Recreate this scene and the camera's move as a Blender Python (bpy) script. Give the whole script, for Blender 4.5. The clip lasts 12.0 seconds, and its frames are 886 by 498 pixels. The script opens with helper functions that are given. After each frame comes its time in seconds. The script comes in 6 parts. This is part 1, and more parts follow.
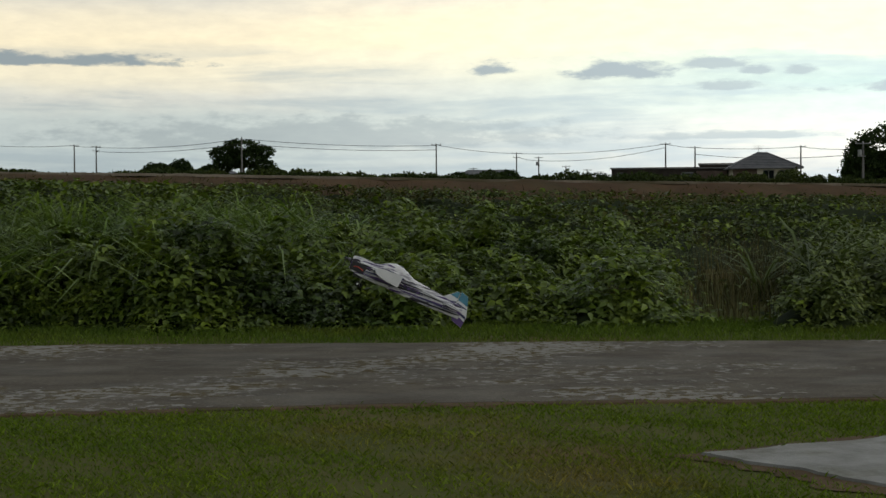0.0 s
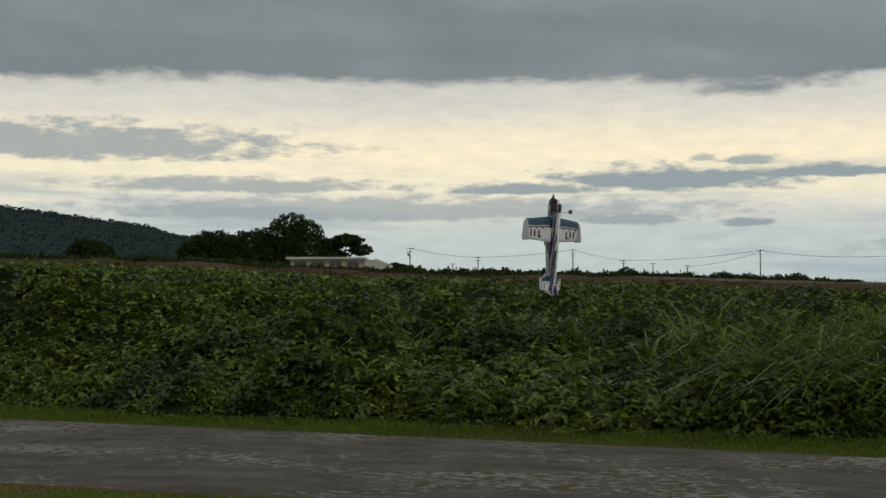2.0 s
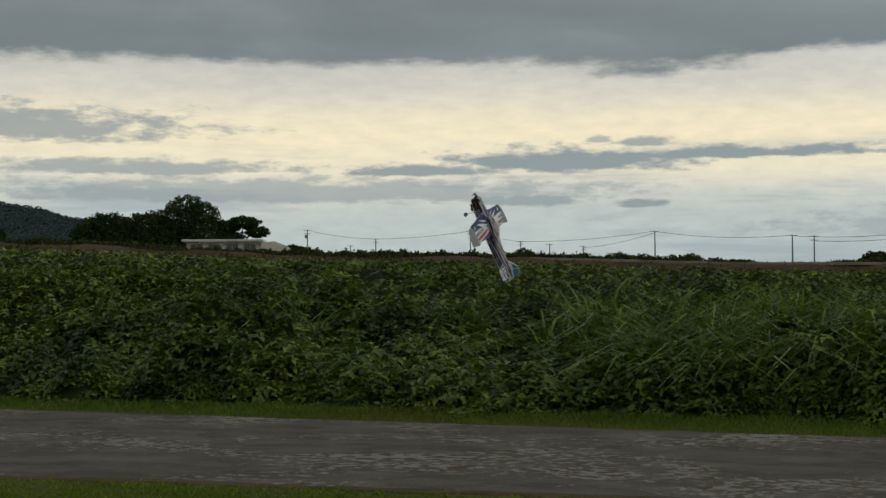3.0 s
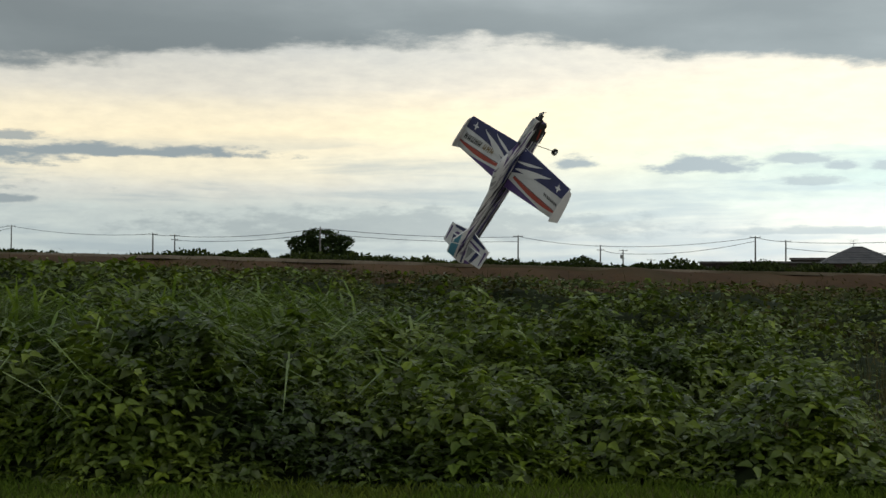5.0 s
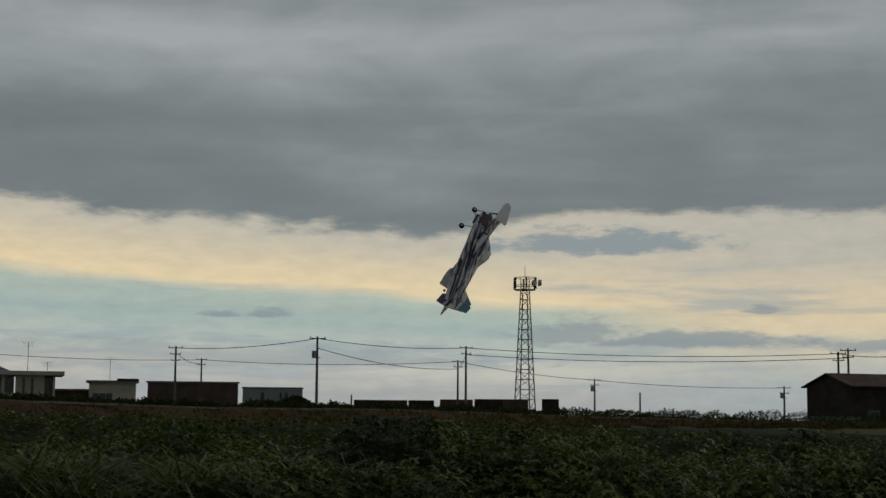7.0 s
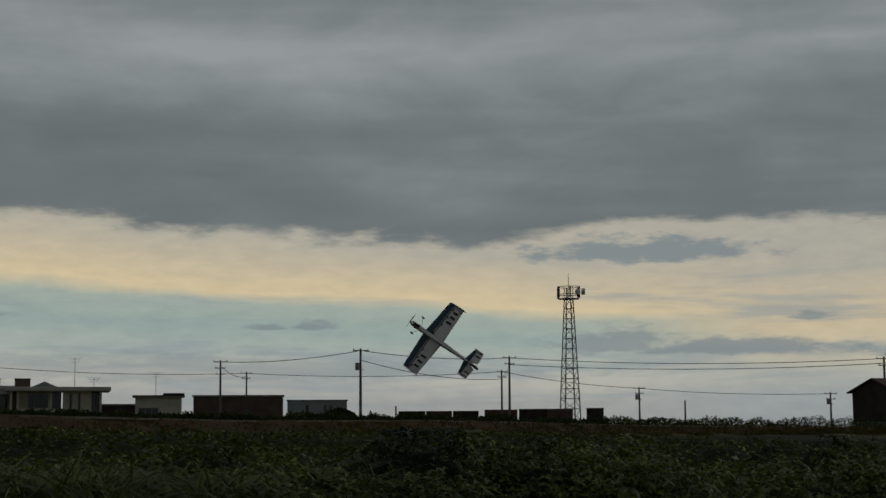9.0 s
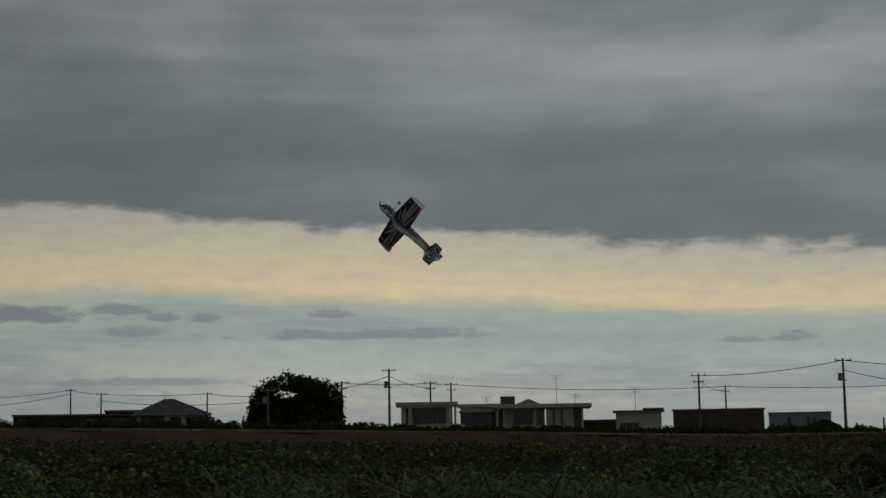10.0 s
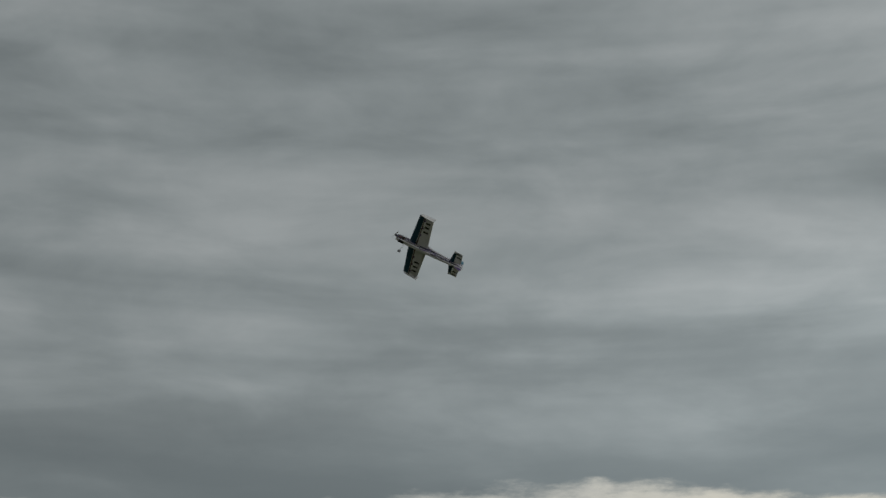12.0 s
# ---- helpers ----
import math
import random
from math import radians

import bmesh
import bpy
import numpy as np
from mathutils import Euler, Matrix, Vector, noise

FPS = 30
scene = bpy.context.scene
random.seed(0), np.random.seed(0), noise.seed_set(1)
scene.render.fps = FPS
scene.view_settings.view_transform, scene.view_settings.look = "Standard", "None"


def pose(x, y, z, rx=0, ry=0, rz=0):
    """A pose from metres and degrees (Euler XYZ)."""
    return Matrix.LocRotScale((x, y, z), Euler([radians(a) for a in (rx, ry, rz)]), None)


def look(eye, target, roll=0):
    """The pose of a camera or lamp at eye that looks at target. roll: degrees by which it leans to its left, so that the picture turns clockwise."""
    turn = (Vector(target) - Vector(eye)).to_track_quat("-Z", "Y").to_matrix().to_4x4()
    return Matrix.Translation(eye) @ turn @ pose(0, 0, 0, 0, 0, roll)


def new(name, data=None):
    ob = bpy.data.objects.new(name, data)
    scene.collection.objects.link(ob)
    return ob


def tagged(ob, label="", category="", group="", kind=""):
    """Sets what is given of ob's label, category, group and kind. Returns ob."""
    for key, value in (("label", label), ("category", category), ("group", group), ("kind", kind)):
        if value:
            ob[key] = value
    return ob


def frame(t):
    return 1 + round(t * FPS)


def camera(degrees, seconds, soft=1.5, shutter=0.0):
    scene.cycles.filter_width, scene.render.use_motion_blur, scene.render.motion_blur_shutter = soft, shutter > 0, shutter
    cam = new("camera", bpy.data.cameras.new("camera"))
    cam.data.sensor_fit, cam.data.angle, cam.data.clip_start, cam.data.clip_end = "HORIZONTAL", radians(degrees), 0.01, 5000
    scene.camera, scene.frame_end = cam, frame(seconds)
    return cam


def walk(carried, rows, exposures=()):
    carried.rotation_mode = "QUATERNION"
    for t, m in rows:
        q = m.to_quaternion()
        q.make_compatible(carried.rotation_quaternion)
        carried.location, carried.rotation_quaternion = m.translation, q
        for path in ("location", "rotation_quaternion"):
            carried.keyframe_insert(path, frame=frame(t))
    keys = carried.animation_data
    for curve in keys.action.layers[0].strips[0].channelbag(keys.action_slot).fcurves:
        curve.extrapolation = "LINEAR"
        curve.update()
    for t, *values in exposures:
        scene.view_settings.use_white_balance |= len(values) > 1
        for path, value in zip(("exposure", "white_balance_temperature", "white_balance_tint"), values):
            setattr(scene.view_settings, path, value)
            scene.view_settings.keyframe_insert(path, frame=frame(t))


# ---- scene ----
# ---- camera ----
cam = camera(32.38, 12.0, soft=1.5)
# seconds, x, y, z, pitch, roll, yaw
CAM_ROWS = [
    (0.0, 0.00, -1.20, 1.60, -1.55, -0.40, -0.29),
    (0.3, 0.00, -1.20, 1.60, -2.48, 0.14, 9.79),
    (0.5, 0.00, -1.20, 1.60, -2.98, 0.26, 14.84),
    (0.7, 0.00, -1.20, 1.60, -3.14, 0.06, 20.57),
    (1.0, 0.00, -1.20, 1.60, -0.18, 0.05, 27.67),
    (1.5, 0.00, -1.20, 1.60, 1.67, -0.39, 30.83),
    (2.0, 0.00, -1.20, 1.60, 2.69, -0.02, 30.00),
    (2.5, 0.00, -1.20, 1.60, 3.24, 0.01, 29.36),
    (3.0, 0.00, -1.20, 1.60, 1.99, -0.38, 26.16),
    (3.2, 0.00, -0.30, 1.60, 2.21, 0.00, 25.64),
    (4.8, 0.00, 5.80, 1.60, 1.36, 0.00, 8.77),
    (5.0, 0.00, 5.80, 1.60, 1.93, 0.23, 2.76),
    (5.2, 0.00, 5.80, 1.60, 3.68, 0.65, -1.41),
    (5.5, 0.00, 5.80, 1.60, 5.85, 0.69, -9.42),
    (6.0, 0.00, 3.60, 1.60, 4.54, 0.65, -20.22),
    (6.5, 0.00, 2.00, 1.60, 3.23, 0.45, -33.60),
    (7.0, 0.00, 0.50, 1.60, 6.33, 0.43, -41.75),
    (7.2, 0.00, 0.00, 1.60, 7.11, 0.45, -43.53),
    (8.8, 0.00, 0.00, 1.60, 6.54, 0.02, -42.45),
    (9.0, 0.00, 0.00, 1.60, 6.72, -0.30, -40.09),
    (9.5, 0.00, 0.00, 1.60, 6.83, -1.09, -31.73),
    (10.0, 0.00, 0.00, 1.60, 7.44, -0.96, -22.39),
    (10.5, 0.00, 0.00, 1.60, 10.41, -0.62, -10.96),
    (11.0, 0.00, 0.00, 1.60, 16.60, -0.40, -4.80),
    (11.5, 0.00, 0.00, 1.60, 18.00, -0.30, 0.40),
    (12.0, 0.00, 0.00, 1.60, 18.70, -0.30, 7.20),
]
EXPOSURES = [(0.0, 0.25), (0.3, 0.85), (0.5, 1.1), (0.7, 1.2), (0.9, 1.3), (1.1, 1.0), (1.3, 0.55), (1.5, 0.28), (2.0, 0.2), (2.5, 0.1), (3.0, 0.1), (3.2, 0.1),
             (4.8, 0.38), (5.0, 0.28), (5.2, 0.05), (5.5, -0.5), (6.0, -0.9), (6.5, -0.85), (7.0, -0.98), (9.0, -1.25), (9.5, -1.3), (10.0, -1.3), (10.5, -1.38), (11.0, -0.85),
             (11.5, -0.52), (12.0, -0.38)]
walk(cam, [(t, pose(x, y, z, 90 + p, 0, w) @ pose(0, 0, 0, 0, 0, r)) for t, x, y, z, p, r, w in CAM_ROWS], EXPOSURES)


# ---- sky and sun ----
class Nodes:
    """Shortcuts for building shader nodes."""

    def __init__(self, tree):
        self.t = tree
        tree.nodes.clear()

    def add(self, kind):
        return self.t.nodes.new(kind)

    def link(self, a, b):
        self.t.links.new(a, b)

    def put(self, sock, v):
        if isinstance(v, bpy.types.NodeSocket):
            self.link(v, sock)
        else:
            sock.default_value = v

    def m(self, op, a, b=0.0, c=0.0, clamp=False):
        n = self.add("ShaderNodeMath")
        n.operation, n.use_clamp = op, clamp
        for s, v in zip(n.inputs, (a, b, c)):
            self.put(s, v)
        return n.outputs[0]

    def smooth(self, v, lo, hi, a=0.0, b=1.0):
        n = self.add("ShaderNodeMapRange")
        n.interpolation_type = "SMOOTHSTEP"
        for s, w in zip(n.inputs, (v, lo, hi, a, b)):
            self.put(s, w)
        return n.outputs[0]

    def vec(self, x, y, z=0.0):
        n = self.add("ShaderNodeCombineXYZ")
        for s, v in zip(n.inputs, (x, y, z)):
            self.put(s, v)
        return n.outputs[0]

    def noise(self, vec, scale=1.0, detail=6.0, rough=0.55, dist=0.0):
        n = self.add("ShaderNodeTexNoise")
        if vec is not None:
            self.link(vec, n.inputs["Vector"])
        n.inputs["Scale"].default_value, n.inputs["Detail"].default_value = scale, detail
        n.inputs["Roughness"].default_value, n.inputs["Distortion"].default_value = rough, dist
        return n.outputs["Fac"]

    def mix(self, f, a, b, mode="MIX"):
        n = self.add("ShaderNodeMix")
        n.data_type, n.blend_type = "RGBA", mode
        self.put(n.inputs[0], f)
        for s, v in ((n.inputs[6], a), (n.inputs[7], b)):
            self.put(s, (*v, 1.0) if isinstance(v, tuple) and len(v) == 3 else v)
        return n.outputs[2]

    def ramp(self, v, stops):
        n = self.add("ShaderNodeValToRGB")
        e = n.color_ramp.elements
        while len(e) < len(stops):
            e.new(0.5)
        for el, (p, c) in zip(e, stops):
            el.position, el.color = p, (*c, 1.0)
        self.link(v, n.inputs[0])
        return n.outputs[0]


def make_sky():
    world = bpy.data.worlds.new("evening_sky")
    scene.world = world
    world.use_nodes = True
    k = Nodes(world.node_tree)
    co = k.add("ShaderNodeTexCoord").outputs["Generated"]
    sep = k.add("ShaderNodeSeparateXYZ")
    k.link(co, sep.inputs[0])
    x, y, z = sep.outputs
    el = k.m("MULTIPLY", k.m("ARCSINE", z), 57.2958)
    az = k.m("MULTIPLY", k.m("ARCTAN2", k.m("MULTIPLY", x, -1.0), y), 57.2958)
    # broad unevenness
    wob = k.m("SUBTRACT", k.noise(k.vec(k.m("MULTIPLY", az, 0.11), k.m("MULTIPLY", el, 0.55), 3.1), 1.0, 7.0, 0.6), 0.5)
    azc = k.m("MINIMUM", k.m("MAXIMUM", az, -60.0), 60.0)
    turn = k.m("MULTIPLY", k.m("ADD", azc, 60.0), 1 / 120)
    edge = k.m("MULTIPLY", k.ramp(turn, [((a + 60) / 120, (e / 20,) * 3) for a, e in DECK_EDGE]), 20.0)
    glow_top = k.m("MULTIPLY", k.ramp(turn, [((a + 60) / 120, (e / 20,) * 3) for a, e in BAND_TOP]), 20.0)
    fray = k.m("SUBTRACT", k.noise(k.vec(k.m("MULTIPLY", az, 0.55), k.m("MULTIPLY", el, 1.5), 2.2), 1.0, 7.0, 0.6), 0.5)
    hang = k.m("SUBTRACT", k.noise(k.vec(k.m("MULTIPLY", az, 0.05), 7.7, 0.0), 1.0, 2.0, 0.5), 0.5)
    above = k.m("ADD", k.m("SUBTRACT", el, edge), k.m("ADD", k.m("ADD", k.m("MULTIPLY", wob, 1.5), k.m("MULTIPLY", fray, 1.1)), k.m("MULTIPLY", hang, 0.8)))
    deck = k.smooth(above, -0.22, 0.34)
    # the lit band under the deck, by height under its edge
    low = k.m("ADD", k.m("MULTIPLY", k.m("DIVIDE", el, glow_top), 0.87), k.m("MULTIPLY", wob, 0.16))
    right = k.ramp(low, [(0.02, (0.38, 0.40, 0.41)), (0.14, (0.42, 0.44, 0.44)), (0.25, (0.58, 0.58, 0.53)), (0.37, (0.46, 0.53, 0.50)), (0.46, (0.37, 0.47, 0.46)), (0.57, (0.44, 0.52, 0.47)),
                          (0.63, (0.82, 0.68, 0.44)), (0.74, (0.72, 0.62, 0.44)), (0.88, (0.56, 0.53, 0.45))])
    left = k.ramp(low, [(0.02, (0.43, 0.49, 0.50)), (0.20, (0.46, 0.53, 0.54)), (0.33, (0.49, 0.55, 0.545)), (0.42, (0.62, 0.63, 0.58)), (0.50, (0.80, 0.75, 0.59)), (0.60, (0.88, 0.79, 0.58)),
                         (0.69, (0.82, 0.75, 0.58)), (0.78, (0.66, 0.64, 0.57)), (0.92, (0.50, 0.51, 0.49))])
    end = k.ramp(low, [(0.02, (0.36, 0.40, 0.42)), (0.16, (0.40, 0.45, 0.47)), (0.30, (0.52, 0.53, 0.48)), (0.42, (0.66, 0.60, 0.46)), (0.55, (0.74, 0.62, 0.42)), (0.72, (0.66, 0.58, 0.44)), (0.88, (0.52, 0.50, 0.44))])
    band = k.mix(k.smooth(az, -17.0, 10.0), right, left)
    band = k.mix(k.smooth(az, -44.0, -54.0), band, end)
    band = k.mix(1.0, band, (1.015, 1.0, 0.975), "MULTIPLY")
    # fine mackerel texture in the lit band
    mack = k.noise(k.vec(k.m("MULTIPLY", az, 0.8), k.m("MULTIPLY", el, 2.4), 6.0), 1.0, 6.0, 0.6)
    band = k.mix(1.0, band, k.ramp(mack, [(0.3, (0.92, 0.925, 0.935)), (0.7, (1.07, 1.065, 1.04))]), "MULTIPLY")
    # clear sky behind the clouds
    sky = k.add("ShaderNodeTexSky")
    sky.sky_type, sky.sun_disc = "NISHITA", False
    sky.sun_elevation, sky.sun_rotation = radians(37), radians(104)
    band = k.mix(0.08, band, k.mix(1.0, sky.outputs[0], (0.035, 0.035, 0.035), "MULTIPLY"))
    # loose streaks of cloud low down
    st = k.noise(k.vec(k.m("MULTIPLY", az, 0.085), k.m("MULTIPLY", el, 0.95), 11.3), 1.0, 6.0, 0.55, 0.3)
    st2 = k.smooth(st, 0.50, 0.66)
    st2 = k.m("MULTIPLY", st2, k.smooth(el, 6.8, 4.6))
    band = k.mix(k.m("MULTIPLY", st2, 0.6), band, (0.30, 0.365, 0.395))
    # single small clouds: azimuth, elevation, half width, half height, depth
    ragged = k.m("SUBTRACT", k.noise(k.vec(k.m("MULTIPLY", az, 0.75), k.m("MULTIPLY", el, 2.4), 1.0), 1.0, 8.0, 0.62), 0.5)
    total = None
    for a, e, w, h, d in CLOUDS:
        w, h = w * 1.2, h * 1.35
        u = k.m("DIVIDE", k.m("SUBTRACT", az, a), w)
        dv = k.m("SUBTRACT", el, e)
        v = k.m("ADD", k.m("MULTIPLY", k.m("MAXIMUM", dv, 0.0), 0.8 / h), k.m("MULTIPLY", k.m("MINIMUM", dv, 0.0), 1.7 / h))
        r = k.m("ADD", k.m("SQRT", k.m("ADD", k.m("MULTIPLY", u, u), k.m("MULTIPLY", v, v))), k.m("MULTIPLY", ragged, 2.5))
        c = k.m("MULTIPLY", k.smooth(r, 1.18, 0.5), min(d * 1.12, 1.0))
        total = c if total is None else k.m("MAXIMUM", total, c)
    band = k.mix(total, band, (0.265, 0.310, 0.325))
    # the grey deck overhead
    d1 = k.noise(k.vec(k.m("MULTIPLY", az, 0.030), k.m("MULTIPLY", el, 0.24), 5.0), 1.0, 4.0, 0.5, 0.25)
    d2 = k.noise(k.vec(k.m("MULTIPLY", az, 0.11), k.m("MULTIPLY", el, 0.34), 9.0), 1.0, 5.0, 0.52, 0.4)
    d3 = k.noise(k.vec(k.m("MULTIPLY", az, 0.5), k.m("MULTIPLY", el, 0.9), 4.0), 1.0, 6.0, 0.58, 0.3)
    tone = k.m("ADD", k.m("ADD", k.m("MULTIPLY", d1, 0.58), k.m("MULTIPLY", d2, 0.36)), k.m("ADD", k.m("MULTIPLY", d3, 0.07), k.smooth(above, 0.5, 8.0, -0.050, 0.038)))
    grey = k.ramp(tone, [(0.35, (0.168, 0.193, 0.201)), (0.45, (0.208, 0.236, 0.243)), (0.54, (0.270, 0.302, 0.309)), (0.66, (0.37, 0.400, 0.406))])
    glow = k.smooth(above, 0.3, 4.2)
    grey = k.mix(k.m("MULTIPLY", k.m("SUBTRACT", 1.0, glow), 0.5), grey, (0.15, 0.18, 0.19))
    sky_all = k.mix(deck, band, grey)
    up = k.smooth(el, 22.0, 50.0)
    sky_all = k.mix(k.m("MULTIPLY", up, 0.8), sky_all, (0.255, 0.27, 0.275))
    # the sky is brighter towards the right-hand half of the horizon
    low_gain, high_gain = k.smooth(az, 13.0, -22.0), k.m("MULTIPLY", k.smooth(az, 32.0, -30.0), k.smooth(el, 21.0, 13.0, 0.25, 1.0))
    fade = k.smooth(el, 7.0, 11.0)
    gain = k.m("MULTIPLY", k.m("ADD", k.m("MULTIPLY", low_gain, k.m("SUBTRACT", 1.0, fade)), k.m("MULTIPLY", high_gain, fade)), k.smooth(az, -140.0, -90.0))
    sky_all = k.mix(1.0, sky_all, k.ramp(gain, [(0.0, (1.0, 1.0, 1.0)), (1.0, (1.9, 1.9, 1.9))]), "MULTIPLY")
    # unseen sky behind is scaled, dim left to brighter right, to shade the plane
    thick = k.mix(k.smooth(y, 0.2, -0.5), (1.0, 1.0, 1.0), k.ramp(k.m("ADD", k.m("MULTIPLY", x, 0.5), 0.5), [(0.1, (0.70, 0.70, 0.71)), (0.9, (1.1, 1.1, 1.09))]))
    sky_all = k.mix(1.0, sky_all, thick, "MULTIPLY")
    bg = k.add("ShaderNodeBackground")
    k.link(sky_all, bg.inputs[0])
    bg.inputs[1].default_value = 1.0
    k.link(bg.outputs[0], k.add("ShaderNodeOutputWorld").inputs[0])


# azimuth to the left, elevation: the lower edge of the deck, and the height to which the glow under it reaches
DECK_EDGE = [(-60, 7.6), (-46, 7.6), (-41, 6.9), (-33, 7.3), (-26, 7.8), (-20, 7.9), (-14, 8.3), (-7, 9.1), (0, 9.7), (7, 9.7), (13, 9.1), (18, 8.5), (30, 8.8), (60, 8.9)]
BAND_TOP = [(-60, 6.1), (-44, 6.1), (-35, 6.9), (-20, 8.05), (-9, 8.7), (0, 8.8), (16, 8.75), (60, 8.75)]
CLOUDS = [(43.2, 6.35, 7.0, 0.62, 0.75), (37.5, 4.95, 5.2, 0.26, 0.7), (32.0, 4.05, 11.0, 0.42, 0.6), (26.9, 4.87, 2.7, 0.22, 0.85), (21.6, 5.15, 4.2, 0.42, 0.95), (15.5, 5.4, 5.5, 0.22, 0.9), (18.5, 5.85, 1.0, 0.16, 0.75),
          (20.3, 6.0, 0.5, 0.12, 0.6), (22.9, 3.72, 2.1, 0.2, 0.75), (18.9, 3.6, 0.85, 0.15, 0.85), (-2.1, 5.1, 0.75, 0.22, 0.85), (-6.9, 4.95, 1.7, 0.28, 0.9), (-10.4, 5.2, 1.05, 0.2, 0.75), (-12.0, 4.92, 0.6, 0.17, 0.8),
          (-13.4, 4.88, 0.5, 0.15, 0.75), (-10.7, 4.38, 1.2, 0.16, 0.7), (-18.2, 5.02, 0.95, 0.15, 0.75), (-19.7, 4.22, 4.4, 0.18, 0.8), (-11.0, 2.55, 3.6, 0.13, 0.6), (-33.5, 3.75, 0.65, 0.1, 0.75), (-35.2, 3.8, 0.85, 0.16, 0.75),
          (-47.6, 6.45, 3.8, 0.42, 0.85), (-46.5, 3.05, 2.0, 0.42, 0.65), (-51.2, 2.85, 3.8, 0.28, 0.75), (-53.7, 4.0, 0.9, 0.13, 0.7), (-57.3, 2.6, 1.5, 0.2, 0.6), (4.0, 2.6, 9.0, 0.5, 0.5), (-30.0, 2.1, 12.0, 0.45, 0.35)]
make_sky()

sun = new("sun", bpy.data.lights.new("sun", "SUN"))
sun.data.energy, sun.data.angle, sun.data.color = 0.5, radians(50), (1.0, 0.97, 0.93)
sun.matrix_world = look((62, -15, 48), (0, 0, 0))


# ---- materials ----
def material(name, base, alt, scale=2.0, rough=0.8, metal=0.0, bump=0.2, fine=30.0, island=0.0, each=0.0, see=0.0, third=None):
    """A surface with two scales of colour change and fine relief."""
    mat = bpy.data.materials.new(name)
    mat.use_nodes = True
    k = Nodes(mat.node_tree)
    co = k.add("ShaderNodeTexCoord").outputs["Object"]
    n1 = k.noise(co, scale, 5.0, 0.6)
    n2 = k.noise(co, fine, 4.0, 0.6)
    f = k.smooth(k.m("ADD", k.m("MULTIPLY", n1, 0.65), k.m("MULTIPLY", n2, 0.35)), 0.36, 0.64)
    col = k.mix(f, base, alt)
    if third:
        col = k.mix(k.smooth(k.noise(co, scale * 0.37, 4.0, 0.6), 0.5, 0.66), col, third)
    if island:
        r = k.add("ShaderNodeNewGeometry").outputs["Random Per Island"]
        col = k.mix(1.0, col, k.ramp(r, [(0.0, (1 - island,) * 3), (0.6, (1.0, 1.0, 1.0)), (1.0, (1 + island * 0.9, 1 + island * 0.8, 1.0 - island * 0.2))]), "MULTIPLY")
    if each:
        r = k.add("ShaderNodeObjectInfo").outputs["Random"]
        col = k.mix(1.0, col, k.ramp(r, [(0.0, (1 - each,) * 3), (1.0, (1 + each,) * 3)]), "MULTIPLY")
    b = k.add("ShaderNodeBsdfPrincipled")
    k.link(col, b.inputs["Base Color"])
    b.inputs["Metallic"].default_value = metal
    if not metal and rough >= 0.7:
        b.inputs["Specular IOR Level"].default_value = 0.12
    elif see:
        b.inputs["Specular IOR Level"].default_value = 0.3
    k.put(b.inputs["Roughness"], k.smooth(n2, 0.3, 0.7, max(rough - 0.1, 0.02), min(rough + 0.1, 1.0)))
    if bump:
        bn = k.add("ShaderNodeBump")
        bn.inputs["Strength"].default_value, bn.inputs["Distance"].default_value = bump, 0.01
        k.link(n2, bn.inputs["Height"])
        k.link(bn.outputs[0], b.inputs["Normal"])
    out = k.add("ShaderNodeOutputMaterial")
    if see:
        tr = k.add("ShaderNodeBsdfTranslucent")
        k.link(k.mix(1.0, col, (1.25, 1.35, 0.7), "MULTIPLY"), tr.inputs[0])
        mx = k.add("ShaderNodeMixShader")
        mx.inputs[0].default_value = see
        k.link(b.outputs[0], mx.inputs[1]), k.link(tr.outputs[0], mx.inputs[2])
        k.link(mx.outputs[0], out.inputs[0])
    else:
        k.link(b.outputs[0], out.inputs[0])
    return mat


def glass_material(name, tint, rough=0.05):
    mat = bpy.data.materials.new(name)
    mat.use_nodes = True
    b = mat.node_tree.nodes["Principled BSDF"]
    b.inputs["Base Color"].default_value, b.inputs["Roughness"].default_value = (*tint, 1.0), rough
    b.inputs["Specular IOR Level"].default_value = 0.6
    return mat


